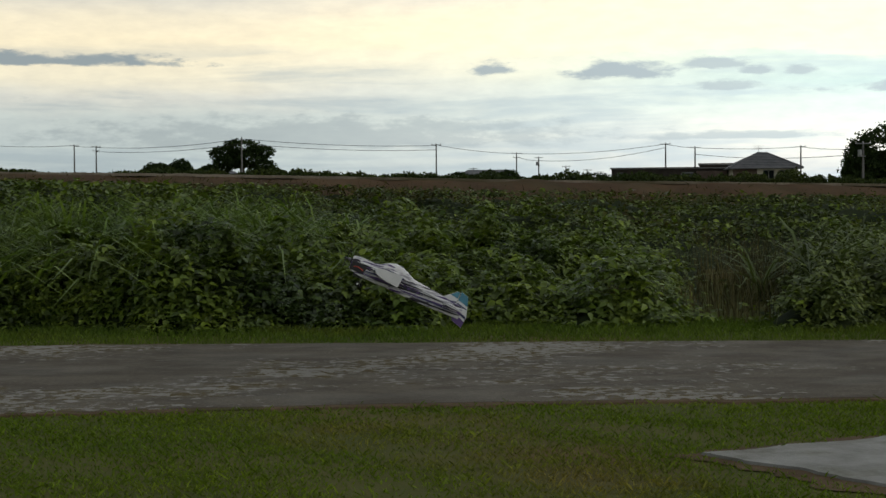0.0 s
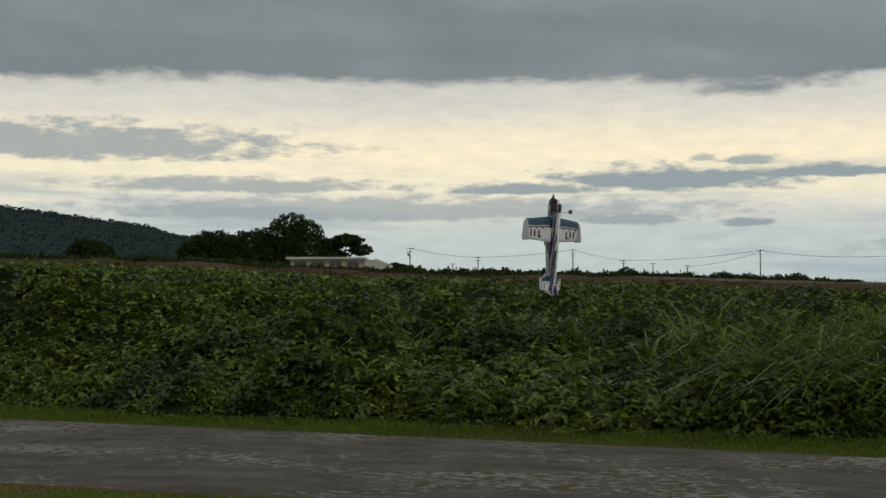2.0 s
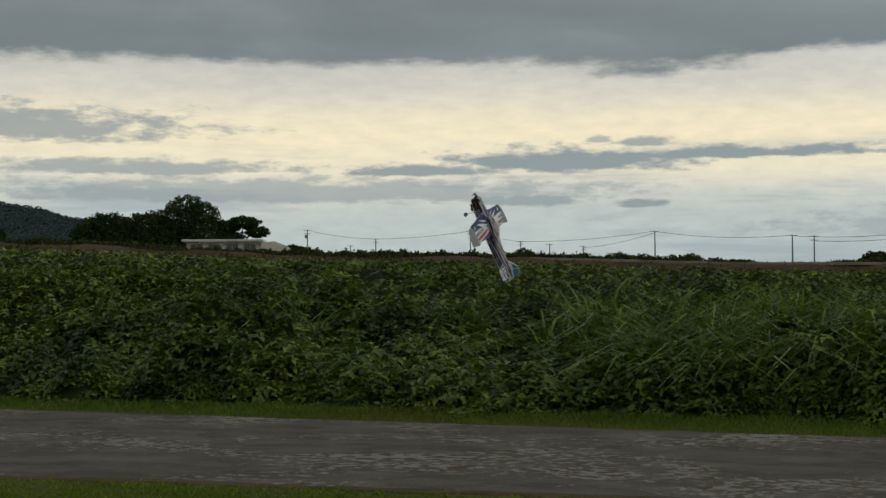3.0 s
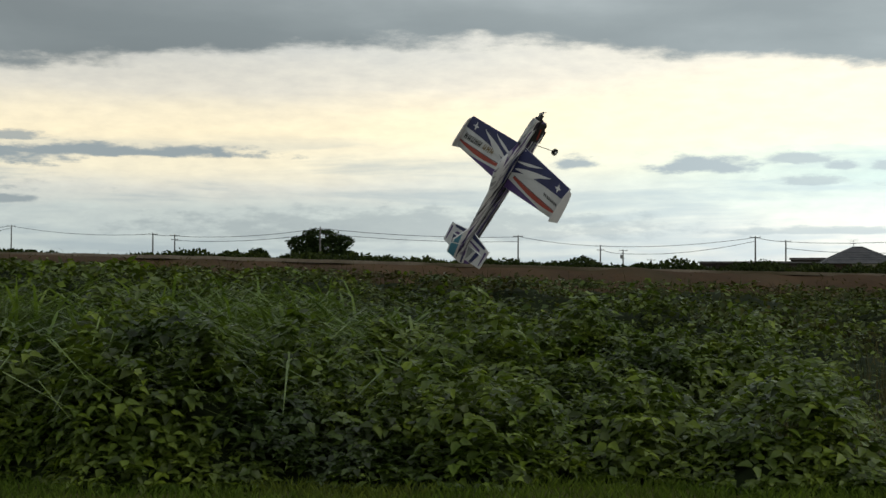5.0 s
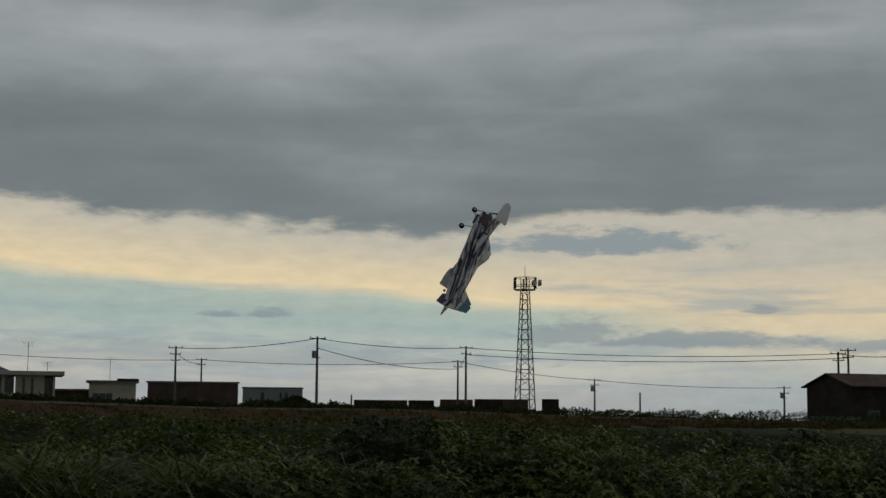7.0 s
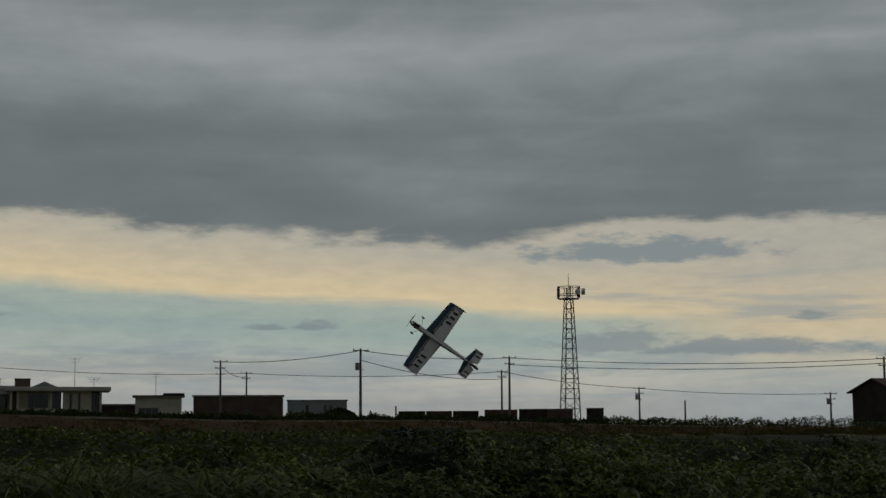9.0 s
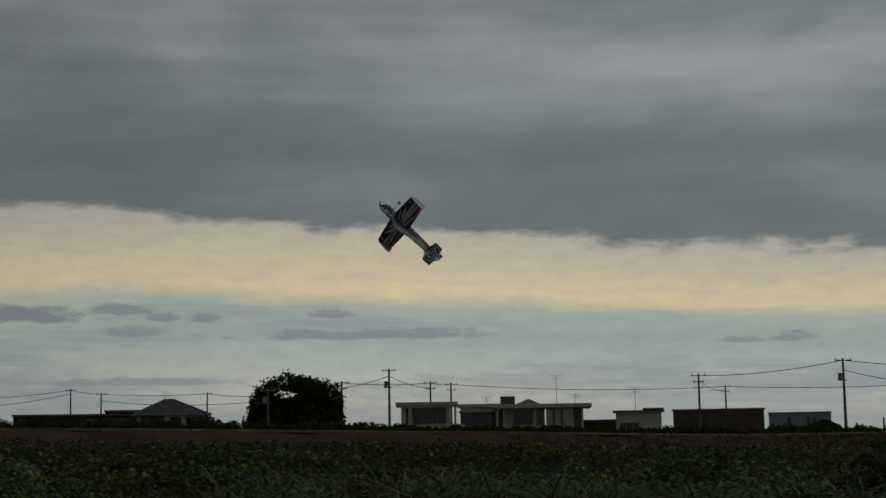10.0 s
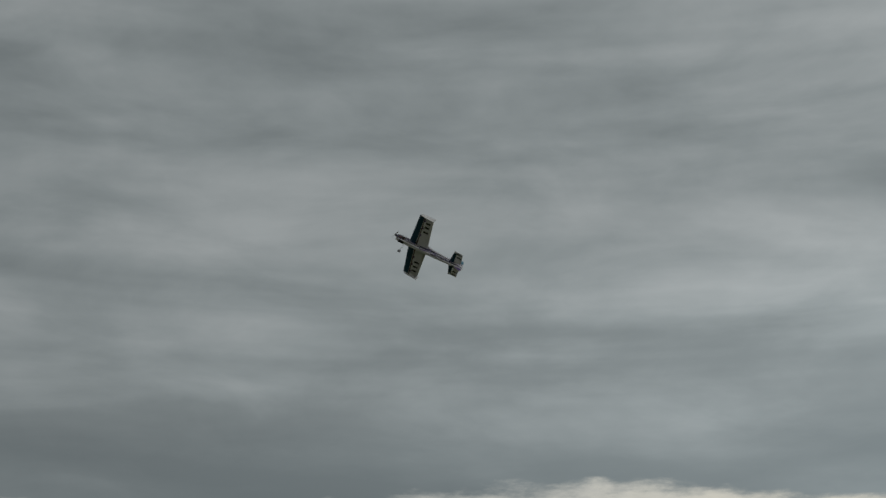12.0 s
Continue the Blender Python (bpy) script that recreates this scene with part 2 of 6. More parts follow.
def runway_material():
    """Old wet asphalt: dark, with pale worn flakes and flat cushions of moss."""
    mat = bpy.data.materials.new("runway_asphalt")
    mat.use_nodes = True
    k = Nodes(mat.node_tree)
    co = k.add("ShaderNodeTexCoord").outputs["Object"]
    mp = k.add("ShaderNodeMapping")
    mp.inputs["Scale"].default_value = (0.75, 1.0, 1.0)
    k.link(co, mp.inputs[0])
    co2 = mp.outputs[0]
    big = k.noise(co2, 0.50, 4.0, 0.55, 0.5)
    mid = k.noise(co2, 1.7, 6.0, 0.62)
    fine = k.noise(co, 26.0, 5.0, 0.65)
    flake = k.noise(co, 7.0, 5.0, 0.66, 0.4)
    col = k.mix(k.smooth(mid, 0.35, 0.65), (0.060, 0.050, 0.038), (0.096, 0.082, 0.064))
    col = k.mix(k.smooth(fine, 0.3, 0.7), col, k.mix(1.0, col, (1.5, 1.5, 1.5), "MULTIPLY"))
    pale = k.smooth(big, 0.50, 0.66)
    col = k.mix(k.m("MULTIPLY", pale, 0.22), col, (0.15, 0.143, 0.13))
    moss = k.smooth(k.m("ADD", k.m("MULTIPLY", k.noise(co2, 0.50, 5.0, 0.6, 0.5), 0.8), k.m("MULTIPLY", fine, 0.2)), 0.530, 0.585)
    col = k.mix(k.m("MULTIPLY", moss, 0.8), col, k.mix(k.smooth(fine, 0.35, 0.65), (0.056, 0.042, 0.013), (0.108, 0.080, 0.024)))
    fl = k.smooth(k.m("ADD", flake, k.m("MULTIPLY", big, 1.0)), 1.085, 1.13)
    col = k.mix(k.m("MULTIPLY", fl, 0.7), col, (0.29, 0.28, 0.265))
    b = k.add("ShaderNodeBsdfPrincipled")
    k.link(col, b.inputs["Base Color"])
    wet = k.smooth(k.noise(co2, 0.8, 5.0, 0.6), 0.42, 0.62)
    k.put(b.inputs["Roughness"], k.m("ADD", k.m("MULTIPLY", moss, 0.3), k.smooth(wet, 0.0, 1.0, 0.82, 0.62), clamp=True))
    b.inputs["Specular IOR Level"].default_value = 0.14
    bn = k.add("ShaderNodeBump")
    bn.inputs["Strength"].default_value, bn.inputs["Distance"].default_value = 0.7, 0.012
    k.link(k.m("ADD", fine, k.m("MULTIPLY", flake, 0.8)), bn.inputs["Height"])
    k.link(bn.outputs[0], b.inputs["Normal"])
    k.link(b.outputs[0], k.add("ShaderNodeOutputMaterial").inputs[0])
    return mat


M_RUNWAY = runway_material()
M_LAWN = material("lawn_soil", (0.062, 0.076, 0.016), (0.098, 0.092, 0.028), 0.45, 0.95, bump=0.8, fine=22.0, third=(0.115, 0.080, 0.032))
M_BLADE = material("grass_blade", (0.092, 0.150, 0.013), (0.150, 0.205, 0.022), 0.5, 0.75, bump=0, fine=9.0, island=0.45, see=0.3, third=(0.21, 0.17, 0.055))
M_EARTH = material("levee_earth", (0.056, 0.033, 0.017), (0.094, 0.057, 0.029), 0.55, 0.95, bump=0.9, fine=7.0, third=(0.052, 0.043, 0.018))
M_PATH = material("path_gravel", (0.13, 0.105, 0.078), (0.20, 0.17, 0.13), 0.8, 0.95, bump=0.5, fine=9.0, third=(0.075, 0.062, 0.036))
# near-black green: the shade between the leaves is put into this colour
M_GAP_SHADE = material("undergrowth", (0.012, 0.020, 0.007), (0.026, 0.036, 0.012), 1.5, 0.95, bump=0.6, fine=18.0)
# the darker patches in the leaf colour imitate shading between the mounds
M_VINE = material("vine_leaf", (0.074, 0.120, 0.018), (0.165, 0.218, 0.038), 0.95, 0.38, bump=0, fine=5.0, island=0.62, see=0.25, third=(0.042, 0.070, 0.017))
M_CARPET = material("mixed_weed_leaf", (0.044, 0.062, 0.018), (0.085, 0.100, 0.030), 0.5, 0.7, bump=0, fine=4.0, island=0.5, see=0.25, third=(0.062, 0.052, 0.024))
M_BRAMBLE = material("dimmed_bramble_leaf", (0.072, 0.108, 0.030), (0.160, 0.200, 0.056), 0.9, 0.48, bump=0, fine=5.0, island=0.55, see=0.15, third=(0.030, 0.042, 0.018))
# darker copy of the reed colour; the right side's dimness is put into it
M_DULLREED = material("dimmed_reed_blade", (0.074, 0.104, 0.034), (0.134, 0.168, 0.059), 0.7, 0.65, bump=0, fine=8.0, island=0.5, see=0.2)
M_VERGE = material("verge_blade", (0.074, 0.125, 0.017), (0.125, 0.175, 0.030), 0.5, 0.75, bump=0, fine=9.0, island=0.4, see=0.3, third=(0.125, 0.120, 0.030))
M_BANK = material("bank_grass_blade", (0.052, 0.048, 0.020), (0.092, 0.080, 0.034), 0.4, 0.85, bump=0, fine=5.0, island=0.35, see=0.35)
M_REED = material("reed_blade", (0.100, 0.165, 0.036), (0.200, 0.270, 0.075), 0.7, 0.5, bump=0, fine=8.0, island=0.45, see=0.3)
M_DRY = material("dry_stalk", (0.075, 0.076, 0.034), (0.140, 0.122, 0.058), 0.7, 0.9, bump=0, fine=8.0, island=0.4)
M_TREE = material("tree_leaf", (0.022, 0.040, 0.013), (0.040, 0.064, 0.019), 0.3, 0.75, bump=0, fine=3.0, island=0.45, see=0.15)
M_HEDGE = material("weed_leaf", (0.026, 0.044, 0.014), (0.052, 0.068, 0.020), 0.3, 0.8, bump=0, fine=3.0, island=0.45, see=0.2)
M_BARK = material("bark", (0.050, 0.040, 0.030), (0.095, 0.075, 0.055), 3.0, 0.9, bump=0.8, fine=20.0)
# the blue haze of distance is mixed into the hill's green
M_HAZED_HILL = material("wooded_hill", (0.025, 0.043, 0.043), (0.038, 0.060, 0.058), 0.02, 0.95, bump=0.4, fine=0.2, island=0.10)
M_CONCRETE = material("pole_concrete", (0.12, 0.12, 0.115), (0.20, 0.195, 0.19), 1.2, 0.85, fine=14.0)
M_STEEL = material("galvanised_steel", (0.20, 0.21, 0.22), (0.32, 0.33, 0.34), 1.0, 0.5, 0.7, fine=10.0)
M_DARKSTEEL = material("dark_steel", (0.045, 0.045, 0.05), (0.08, 0.08, 0.085), 1.0, 0.55, 0.4, fine=10.0)
M_WIRE = material("cable_sheath", (0.03, 0.03, 0.03), (0.05, 0.05, 0.05), 1.0, 0.7, bump=0)
M_PORCELAIN = material("porcelain", (0.55, 0.54, 0.52), (0.66, 0.65, 0.62), 2.0, 0.3, bump=0)


# ---- building helpers ----
def mesh_of(name, verts, faces, mat=None):
    me = bpy.data.meshes.new(name)
    me.from_pydata([tuple(v) for v in verts], [], [tuple(f) for f in faces])
    me.update()
    if mat:
        me.materials.append(mat)
    return me


def part(name, bm, mat, parent=None, label="", smooth=False, m=None):
    """Links a bmesh as one mesh object under a thing or a part."""
    bmesh.ops.recalc_face_normals(bm, faces=bm.faces)
    if smooth:
        for f in bm.faces:
            f.smooth = True
    me = bpy.data.meshes.new(name)
    bm.to_mesh(me)
    bm.free()
    me.materials.append(mat)
    ob = new(name, me)
    ob.parent = parent
    if m is not None:
        ob.matrix_basis = m
    if label:
        tagged(ob, label)
    return ob


def thing(name, m, label, category, group="", kind=""):
    ob = new(name)
    ob.empty_display_size = 0.3
    ob.matrix_basis = m
    return tagged(ob, label, category, group, kind)


def box(bm, x0, x1, y0, y1, z0, z1, bevel=0.0):
    r = bmesh.ops.create_cube(bm, size=1.0)
    for v in r["verts"]:
        v.co = Vector((x0 + (v.co.x + 0.5) * (x1 - x0), y0 + (v.co.y + 0.5) * (y1 - y0), z0 + (v.co.z + 0.5) * (z1 - z0)))
    if bevel:
        es = list({e for v in r["verts"] for e in v.link_edges})
        bmesh.ops.bevel(bm, geom=es, offset=bevel, segments=2, affect="EDGES", profile=0.6)
    return bm


def rod(bm, a, b, r0, r1=None, seg=8):
    a, b = Vector(a), Vector(b)
    r1 = r0 if r1 is None else r1
    d = b - a
    q = d.to_track_quat("Z", "Y").to_matrix().to_4x4()
    bmesh.ops.create_cone(bm, cap_ends=True, segments=seg, radius1=r0, radius2=r1, depth=d.length, matrix=Matrix.Translation((a + b) / 2) @ q)
    return bm


def boxed(*args, **kw):
    return box(bmesh.new(), *args, **kw)


def rodded(*args, **kw):
    return rod(bmesh.new(), *args, **kw)


# ---- lie of the land ----
EL_AZ = np.array([-75.0, -57.0, -48.0, -40.0, -33.0, -25.0, -18.0, -10.0, -4.0, 0.0, 5.0, 10.0, 16.0, 22.0, 28.0, 34.0, 40.0, 46.0, 75.0])
EL_CREST = np.array([-0.05, -0.05, 0.06, 0.29, 0.3, 0.52, 0.69, 0.87, 0.98, 1.08, 1.2, 1.31, 1.38, 1.6, 1.75, 1.86, 2.18, 2.3, 2.31])
EYE_Z = 1.6


def crest_el(az):
    return np.interp(az, EL_AZ, EL_CREST)


def crest_r(az):
    a = np.radians(np.clip(az, -62, 62))
    return 40.0 / (np.cos(a) + 0.35 * np.sin(a))


def crest_z(az):
    return EYE_Z + crest_r(az) * np.tan(np.radians(crest_el(az)))


def foot_z(az):
    """Height of the levee's foot."""
    return np.maximum(crest_z(az) - np.interp(az, [-60, -35, -20, 0, 12, 25, 50], [0.55, 0.65, 0.75, 0.75, 0.6, 0.5, 0.5]), 0.3)


def land(x, y):
    """Height of the ground, and whether it lies past the levee."""
    r = np.hypot(x, y)
    az = np.degrees(np.arctan2(-x, y))
    rc, zc = crest_r(az), crest_z(az)
    ahead = np.clip((80 - np.abs(az)) / 12, 0, 1)
    foot = foot_z(az)
    s = np.clip((y - 19.2) / np.maximum(rc * np.cos(np.radians(np.clip(az, -62, 62))) - 22.7, 1), 0, 1)
    z = foot * s * s * (3 - 2 * s)
    t = np.clip((r - (rc - 3.4)) / 3.4, 0, 1)
    z = np.where(r > rc - 3.4, foot + (zc - foot) * t, z)
    rr = np.minimum(r, 650.0)
    far = EYE_Z + rr * np.tan(np.radians(crest_el(az))) - 0.35 - 0.003 * (rr - rc)
    z = np.where(r > rc + 3.0, far, np.where(r > rc, zc, z))
    return z * ahead


def at_sight(az, dist):
    """Place on the ground in a direction (degrees to the left of ahead)."""
    a = radians(az)
    x, y = -dist * math.sin(a), dist * math.cos(a)
    return x, y, float(land(np.array(x), np.array(y)))


def height_at(el, dist):
    return EYE_Z + dist * math.tan(radians(el))


def make_ground():
    rings = np.concatenate([np.arange(0.5, 30, 1.0), np.arange(30, 110, 2.5), np.geomspace(110, 3500, 30)])
    azs = np.radians(np.arange(-180, 180, 1.5))
    R, A = np.meshgrid(rings, azs, indexing="ij")
    X, Y = -R * np.sin(A), R * np.cos(A)
    Z = land(X, Y) - 0.02
    rc = crest_r(np.degrees(A))
    Z = Z - np.where((R > rc - 5.5) & (R < rc + 4), 0.25, 0)
    verts = np.stack([X, Y, Z], -1).reshape(-1, 3)
    n = len(azs)
    faces = [(i * n + j, (i + 1) * n + j, (i + 1) * n + (j + 1) % n, i * n + (j + 1) % n) for i in range(len(rings) - 1) for j in range(n)]
    faces.append(tuple(range(n)))
    ob = new("ground", mesh_of("ground", verts, faces, M_LAWN))
    tagged(ob, "mown grass field with worn brown spots, rising to a levee", "ground", kind="structure")
    # the levee: earth slope, crest and back
    azs = np.arange(-62, 62.1, 0.4)
    prof = [(-5.2, None), (-3.4, 0.0), (-2.4, 0.32), (-1.2, 0.66), (-0.35, 0.93), (0.0, 1.0), (1.6, 1.02), (3.2, 0.97), (5.0, 0.6)]
    verts = []
    for a in azs:
        rc, zc = float(crest_r(a)), float(crest_z(a))
        for i, (d, f) in enumerate(prof):
            rr = rc + d
            x, y = -rr * math.sin(radians(a)), rr * math.cos(radians(a))
            foot = float(foot_z(a))
            z = float(land(np.array(x), np.array(y))) - 0.1 if f is None else foot + (zc - foot) * f
            z += 0.10 * (noise.fractal(Vector((x * 0.5, y * 0.5, 0)), 1.0, 2.0, 4) if 0 < i < 6 else 0)
            verts.append((x, y, z))
    n = len(prof)
    faces = [(i * n + j, i * n + j + 1, (i + 1) * n + j + 1, (i + 1) * n + j) for i in range(len(azs) - 1) for j in range(n - 1)]
    ob = new("levee_bank", mesh_of("levee_bank", verts, faces, M_EARTH))
    for p in ob.data.polygons:
        p.use_smooth = True
    tagged(ob, "long bare brown earth bank behind the thicket", "levee", kind="structure")
    # pale trodden edge along its top
    verts = []
    for a in np.arange(-62, 24, 0.4):
        rc, zc = float(crest_r(a)), float(crest_z(a))
        w = 0.02 * noise.noise(Vector((a * 1.3, 2.0, 0)))
        for d, q in ((-0.20, -0.035), (-0.16, 0.035), (0.10, 0.045), (0.2, -0.05)):
            verts.append((-(rc + d) * math.sin(radians(a)), (rc + d) * math.cos(radians(a)), zc + q + w))
    faces = [(i * 4 + j, i * 4 + j + 1, (i + 1) * 4 + j + 1, (i + 1) * 4 + j) for i in range(len(verts) // 4 - 1) for j in range(3)]
    ob = new("path_edge", mesh_of("path_edge", verts, faces, M_PATH))
    tagged(ob, "narrow pale gravel edge along the top of the bank", "path", kind="structure")


make_ground()


def runway_near(x):
    return 11.25 + (0.135 * x if x < 0 else 0.035 * x if x < 7 else 0.245 - 0.3 * (x - 7))


def runway_far(x):
    return 16.9 - (0.0042 * max(x, 0) ** 2 if x < 20 else 1.68)


def ragged(x, seed, amp):
    return amp * noise.fractal(Vector((x * 0.9, seed, 0)), 0.8, 2.1, 5)


def make_runway():
    bm = bmesh.new()
    xs = np.arange(-45, 45.01, 0.12)
    rows = []
    for x in xs:
        x = float(x)
        n, f = max(runway_near(x), 6.5) + ragged(x, 2.0, 0.07), runway_far(x) + ragged(x, 7.0, 0.06)
        rows.append([bm.verts.new((x, n, -0.03)), bm.verts.new((x, n + 0.05, 0.004)), bm.verts.new((x, f - 0.05, 0.004)), bm.verts.new((x, f, -0.02))])
    for a, b in zip(rows, rows[1:]):
        for i in range(3):
            bm.faces.new((a[i], b[i], b[i + 1], a[i + 1]))
    ob = part("runway", bm, M_RUNWAY)
    tagged(ob, "narrow weathered asphalt strip, damp, with pale flakes and moss", "runway", kind="structure")
    # bare soil showing along both edges of the strip
    for name, edge, side, seed in (("soil_rim_near", runway_near, -1, 2.0), ("soil_rim_far", runway_far, 1, 7.0)):
        rim, rows = bmesh.new(), []
        for x in np.arange(-30, 22.01, 0.12):
            x = float(x)
            y = max(edge(x), 6.5) + ragged(x, seed, 0.07)
            w = 0.05 + 0.30 * abs(noise.fractal(Vector((x * 0.8, seed + 20, 0)), 0.7, 2.2, 5))
            rows.append([rim.verts.new((x, y - side * 0.07, 0.0)), rim.verts.new((x, y + side * w * 0.6, -0.004)), rim.verts.new((x, y + side * w, -0.03))])
        for a, b in zip(rows, rows[1:]):
            for i in range(2):
                rim.faces.new((a[i], b[i], b[i + 1], a[i + 1]) if side > 0 else (a[i], a[i + 1], b[i + 1], b[i]))
        tagged(part(name, rim, M_SOIL), "thin uneven rim of bare brown soil along the asphalt", "soil", kind="structure")
    # a second paved pad in the lawn
    bm = bmesh.new()
    ring, low = [], []
    corners = [Vector((1.74, 8.6)), Vector((3.15, 6.6)), Vector((6.6, 6.9)), Vector((4.9, 10.0))]
    mid = sum(corners, Vector((0, 0))) / 4
    for i in range(120):
        a, b = corners[i // 30], corners[(i // 30 + 1) % 4]
        p = a.lerp(b, (i % 30) / 30)
        p += (p - mid) * 0.05 * noise.fractal(Vector((p.x * 2.2, p.y * 2.2, 4)), 0.8, 2.0, 5)
        ring.append(bm.verts.new((p.x, p.y, 0.012)))
        q = p + (p - mid) * 0.012
        low.append(bm.verts.new((q.x, q.y, -0.03)))
    bm.faces.new(ring)
    for i in range(120):
        bm.faces.new((ring[i], low[i], low[(i + 1) % 120], ring[(i + 1) % 120]))
    soil = bmesh.new()
    inner, outer = [], []
    for i in range(120):
        a, b = corners[i // 30], corners[(i // 30 + 1) % 4]
        p = a.lerp(b, (i % 30) / 30)
        g = (p - mid).normalized() * (0.16 + 0.22 * abs(noise.fractal(Vector((p.x * 3, p.y * 3, 9)), 0.8, 2.0, 5)))
        inner.append(soil.verts.new((p.x - g.x, p.y - g.y, 0.002)))
        outer.append(soil.verts.new((p.x + g.x, p.y + g.y, -0.012)))
    for i in range(120):
        soil.faces.new((inner[i], outer[i], outer[(i + 1) % 120], inner[(i + 1) % 120]))
    tagged(part("pad_soil", soil, M_SOIL), "bare brown soil round the edge of the pad", "soil", kind="structure")
    tagged(part("paved_pad", bm, M_PAD), "worn pale concrete pad with ragged edges in the lawn", "pavement", kind="structure")


M_SOIL = material("bare_soil", (0.075, 0.050, 0.028), (0.125, 0.085, 0.050), 2.5, 0.95, bump=0.9, fine=30.0, third=(0.06, 0.058, 0.02))
M_PAD = material("pad_concrete", (0.12, 0.115, 0.105), (0.225, 0.22, 0.205), 3.2, 0.6, bump=0.6, fine=24.0, third=(0.085, 0.078, 0.055))
make_runway()


# ---- greenery ----
def stuff(name, verts, faces, mat, label, category):
    verts = np.asarray(verts, dtype=np.float32).reshape(-1, 3)
    faces = np.asarray(faces, dtype=np.int32)
    me = bpy.data.meshes.new(name)
    me.vertices.add(len(verts))
    me.vertices.foreach_set("co", verts.ravel())
    k = faces.shape[1]
    me.loops.add(faces.size)
    me.loops.foreach_set("vertex_index", faces.ravel())
    me.polygons.add(len(faces))
    me.polygons.foreach_set("loop_start", np.arange(0, faces.size, k, dtype=np.int32))
    me.update(calc_edges=True)
    me.materials.append(mat)
    ob = new(name, me)
    return tagged(ob, label, category, kind="stuff") if category else ob


RNG = np.random.default_rng(7)


def grass_blades(px, py, pz, h, w, lean):
    """One bent triangle pair a blade."""
    n = len(px)
    a, b = RNG.uniform(0, 2 * np.pi, n), RNG.uniform(0, 2 * np.pi, n)
    dx, dy = np.cos(a) * w / 2, np.sin(a) * w / 2
    lx, ly = np.cos(b) * lean * h, np.sin(b) * lean * h
    v = np.empty((n, 4, 3))
    v[:, 0] = np.stack([px - dx, py - dy, pz], -1)
    v[:, 1] = np.stack([px + dx, py + dy, pz], -1)
    v[:, 2] = np.stack([px + dx * 0.7 + lx * 0.35, py + dy * 0.7 + ly * 0.35, pz + h * 0.6], -1)
    v[:, 3] = np.stack([px + lx, py + ly, pz + h], -1)
    i = np.arange(n)[:, None] * 4
    f = np.concatenate([i + [0, 1, 2], i + [0, 2, 3]])
    return v, f


def make_lawn():
    n = 360000
    x, y = RNG.uniform(-15, 7, n), RNG.uniform(4.2, 12.0, n)
    near = np.where(x < 0, 11.25 + 0.135 * x, 11.25 + 0.035 * x) + 0.05 * np.sin(x * 3.1) * np.sin(x * 1.3 + 1) + 0.10 * RNG.uniform(0, 1, n)
    pad = np.maximum.reduce([8.6 - 1.418 * (x - 1.74) - y, 6.6 + 0.087 * (x - 3.15) - y, y - 10.0 + 1.82 * (x - 4.9), y - 8.6 - 0.443 * (x - 1.74)])
    bare = np.clip(pad / 0.35, 0, 1) * np.clip((near - y) / 0.25, 0.25, 1)
    thin = np.sin(x * 1.7 + 2 * np.sin(y * 1.9)) * np.sin(y * 2.3 + x * 0.6) + 0.5 * np.sin(x * 5.1 + y * 4.2)
    keep = (y < near) & (pad > -0.03) & (RNG.uniform(0, 1, n) < (0.62 + 0.32 * thin) * (0.15 + 0.85 * bare))
    x, y = x[keep], y[keep]
    h = RNG.uniform(0.012, 0.032, len(x)) * (1 + 0.9 * (RNG.uniform(0, 1, len(x)) > 0.93))
    stuff("lawn_grass", *grass_blades(x, y, np.full(len(x), -0.02), h, RNG.uniform(0.006, 0.013, len(x)), RNG.uniform(0.5, 1.6, len(x))), M_BLADE, "short mown lawn grass with yellowed patches", "grass")
    n = 200000
    x, y = RNG.uniform(-30, 22, n), RNG.uniform(15.2, 20.4, n)
    far = 16.9 - 0.0042 * np.maximum(x, 0) ** 2 + 0.05 * np.sin(x * 2.3) - 0.10 * RNG.uniform(0, 1, n)
    keep = (y > far) & (y < far + 3.2)
    x, y, far = x[keep], y[keep], far[keep]
    h = RNG.uniform(0.03, 0.10, len(x)) * np.clip(0.45 + (y - far) * 0.5, 0.4, 1.2)
    stuff("verge_grass", *grass_blades(x, y, land(x, y) - 0.02, h, RNG.uniform(0.006, 0.013, len(x)), RNG.uniform(0.2, 0.8, len(x))), M_VERGE, "strip of uncut grass between runway and thicket", "grass")


make_lawn()


def bumps(x, y, s, seed):
    """Smooth mounds from a few turned waves."""
    rng = np.random.default_rng(seed)
    out = np.zeros_like(x)
    for _ in range(9):
        a, k, p = rng.uniform(0, np.pi), rng.uniform(0.6, 1.7) / s, rng.uniform(0, 6.28)
        out += np.sin((x * np.cos(a) + y * np.sin(a)) * k * 2 * np.pi + p + 0.8 * np.sin((x * np.sin(a) - y * np.cos(a)) * k * 3 + p))
    return out / 4.0


def front_line(x):
    return 18.85 - 0.0042 * np.maximum(x, 0) ** 2 + 0.30 * np.sin(x * 0.9 + 0.6) + 0.22 * np.sin(x * 2.3) + 0.10 * np.sin(x * 5.7)


def clearing(x, y):
    """1 in the gap of low dry grass."""
    az = np.degrees(np.arctan2(-x, y))
    r = np.hypot(x, y)
    return np.clip(1.5 * np.exp(-((az + 11.7) / np.interp(r, [18.5, 22.0], [1.5, 2.2])) ** 2), 0, 1) * np.clip((r - 17.8) / 0.6, 0, 1) * np.clip((31 - r) / 4, 0, 1)


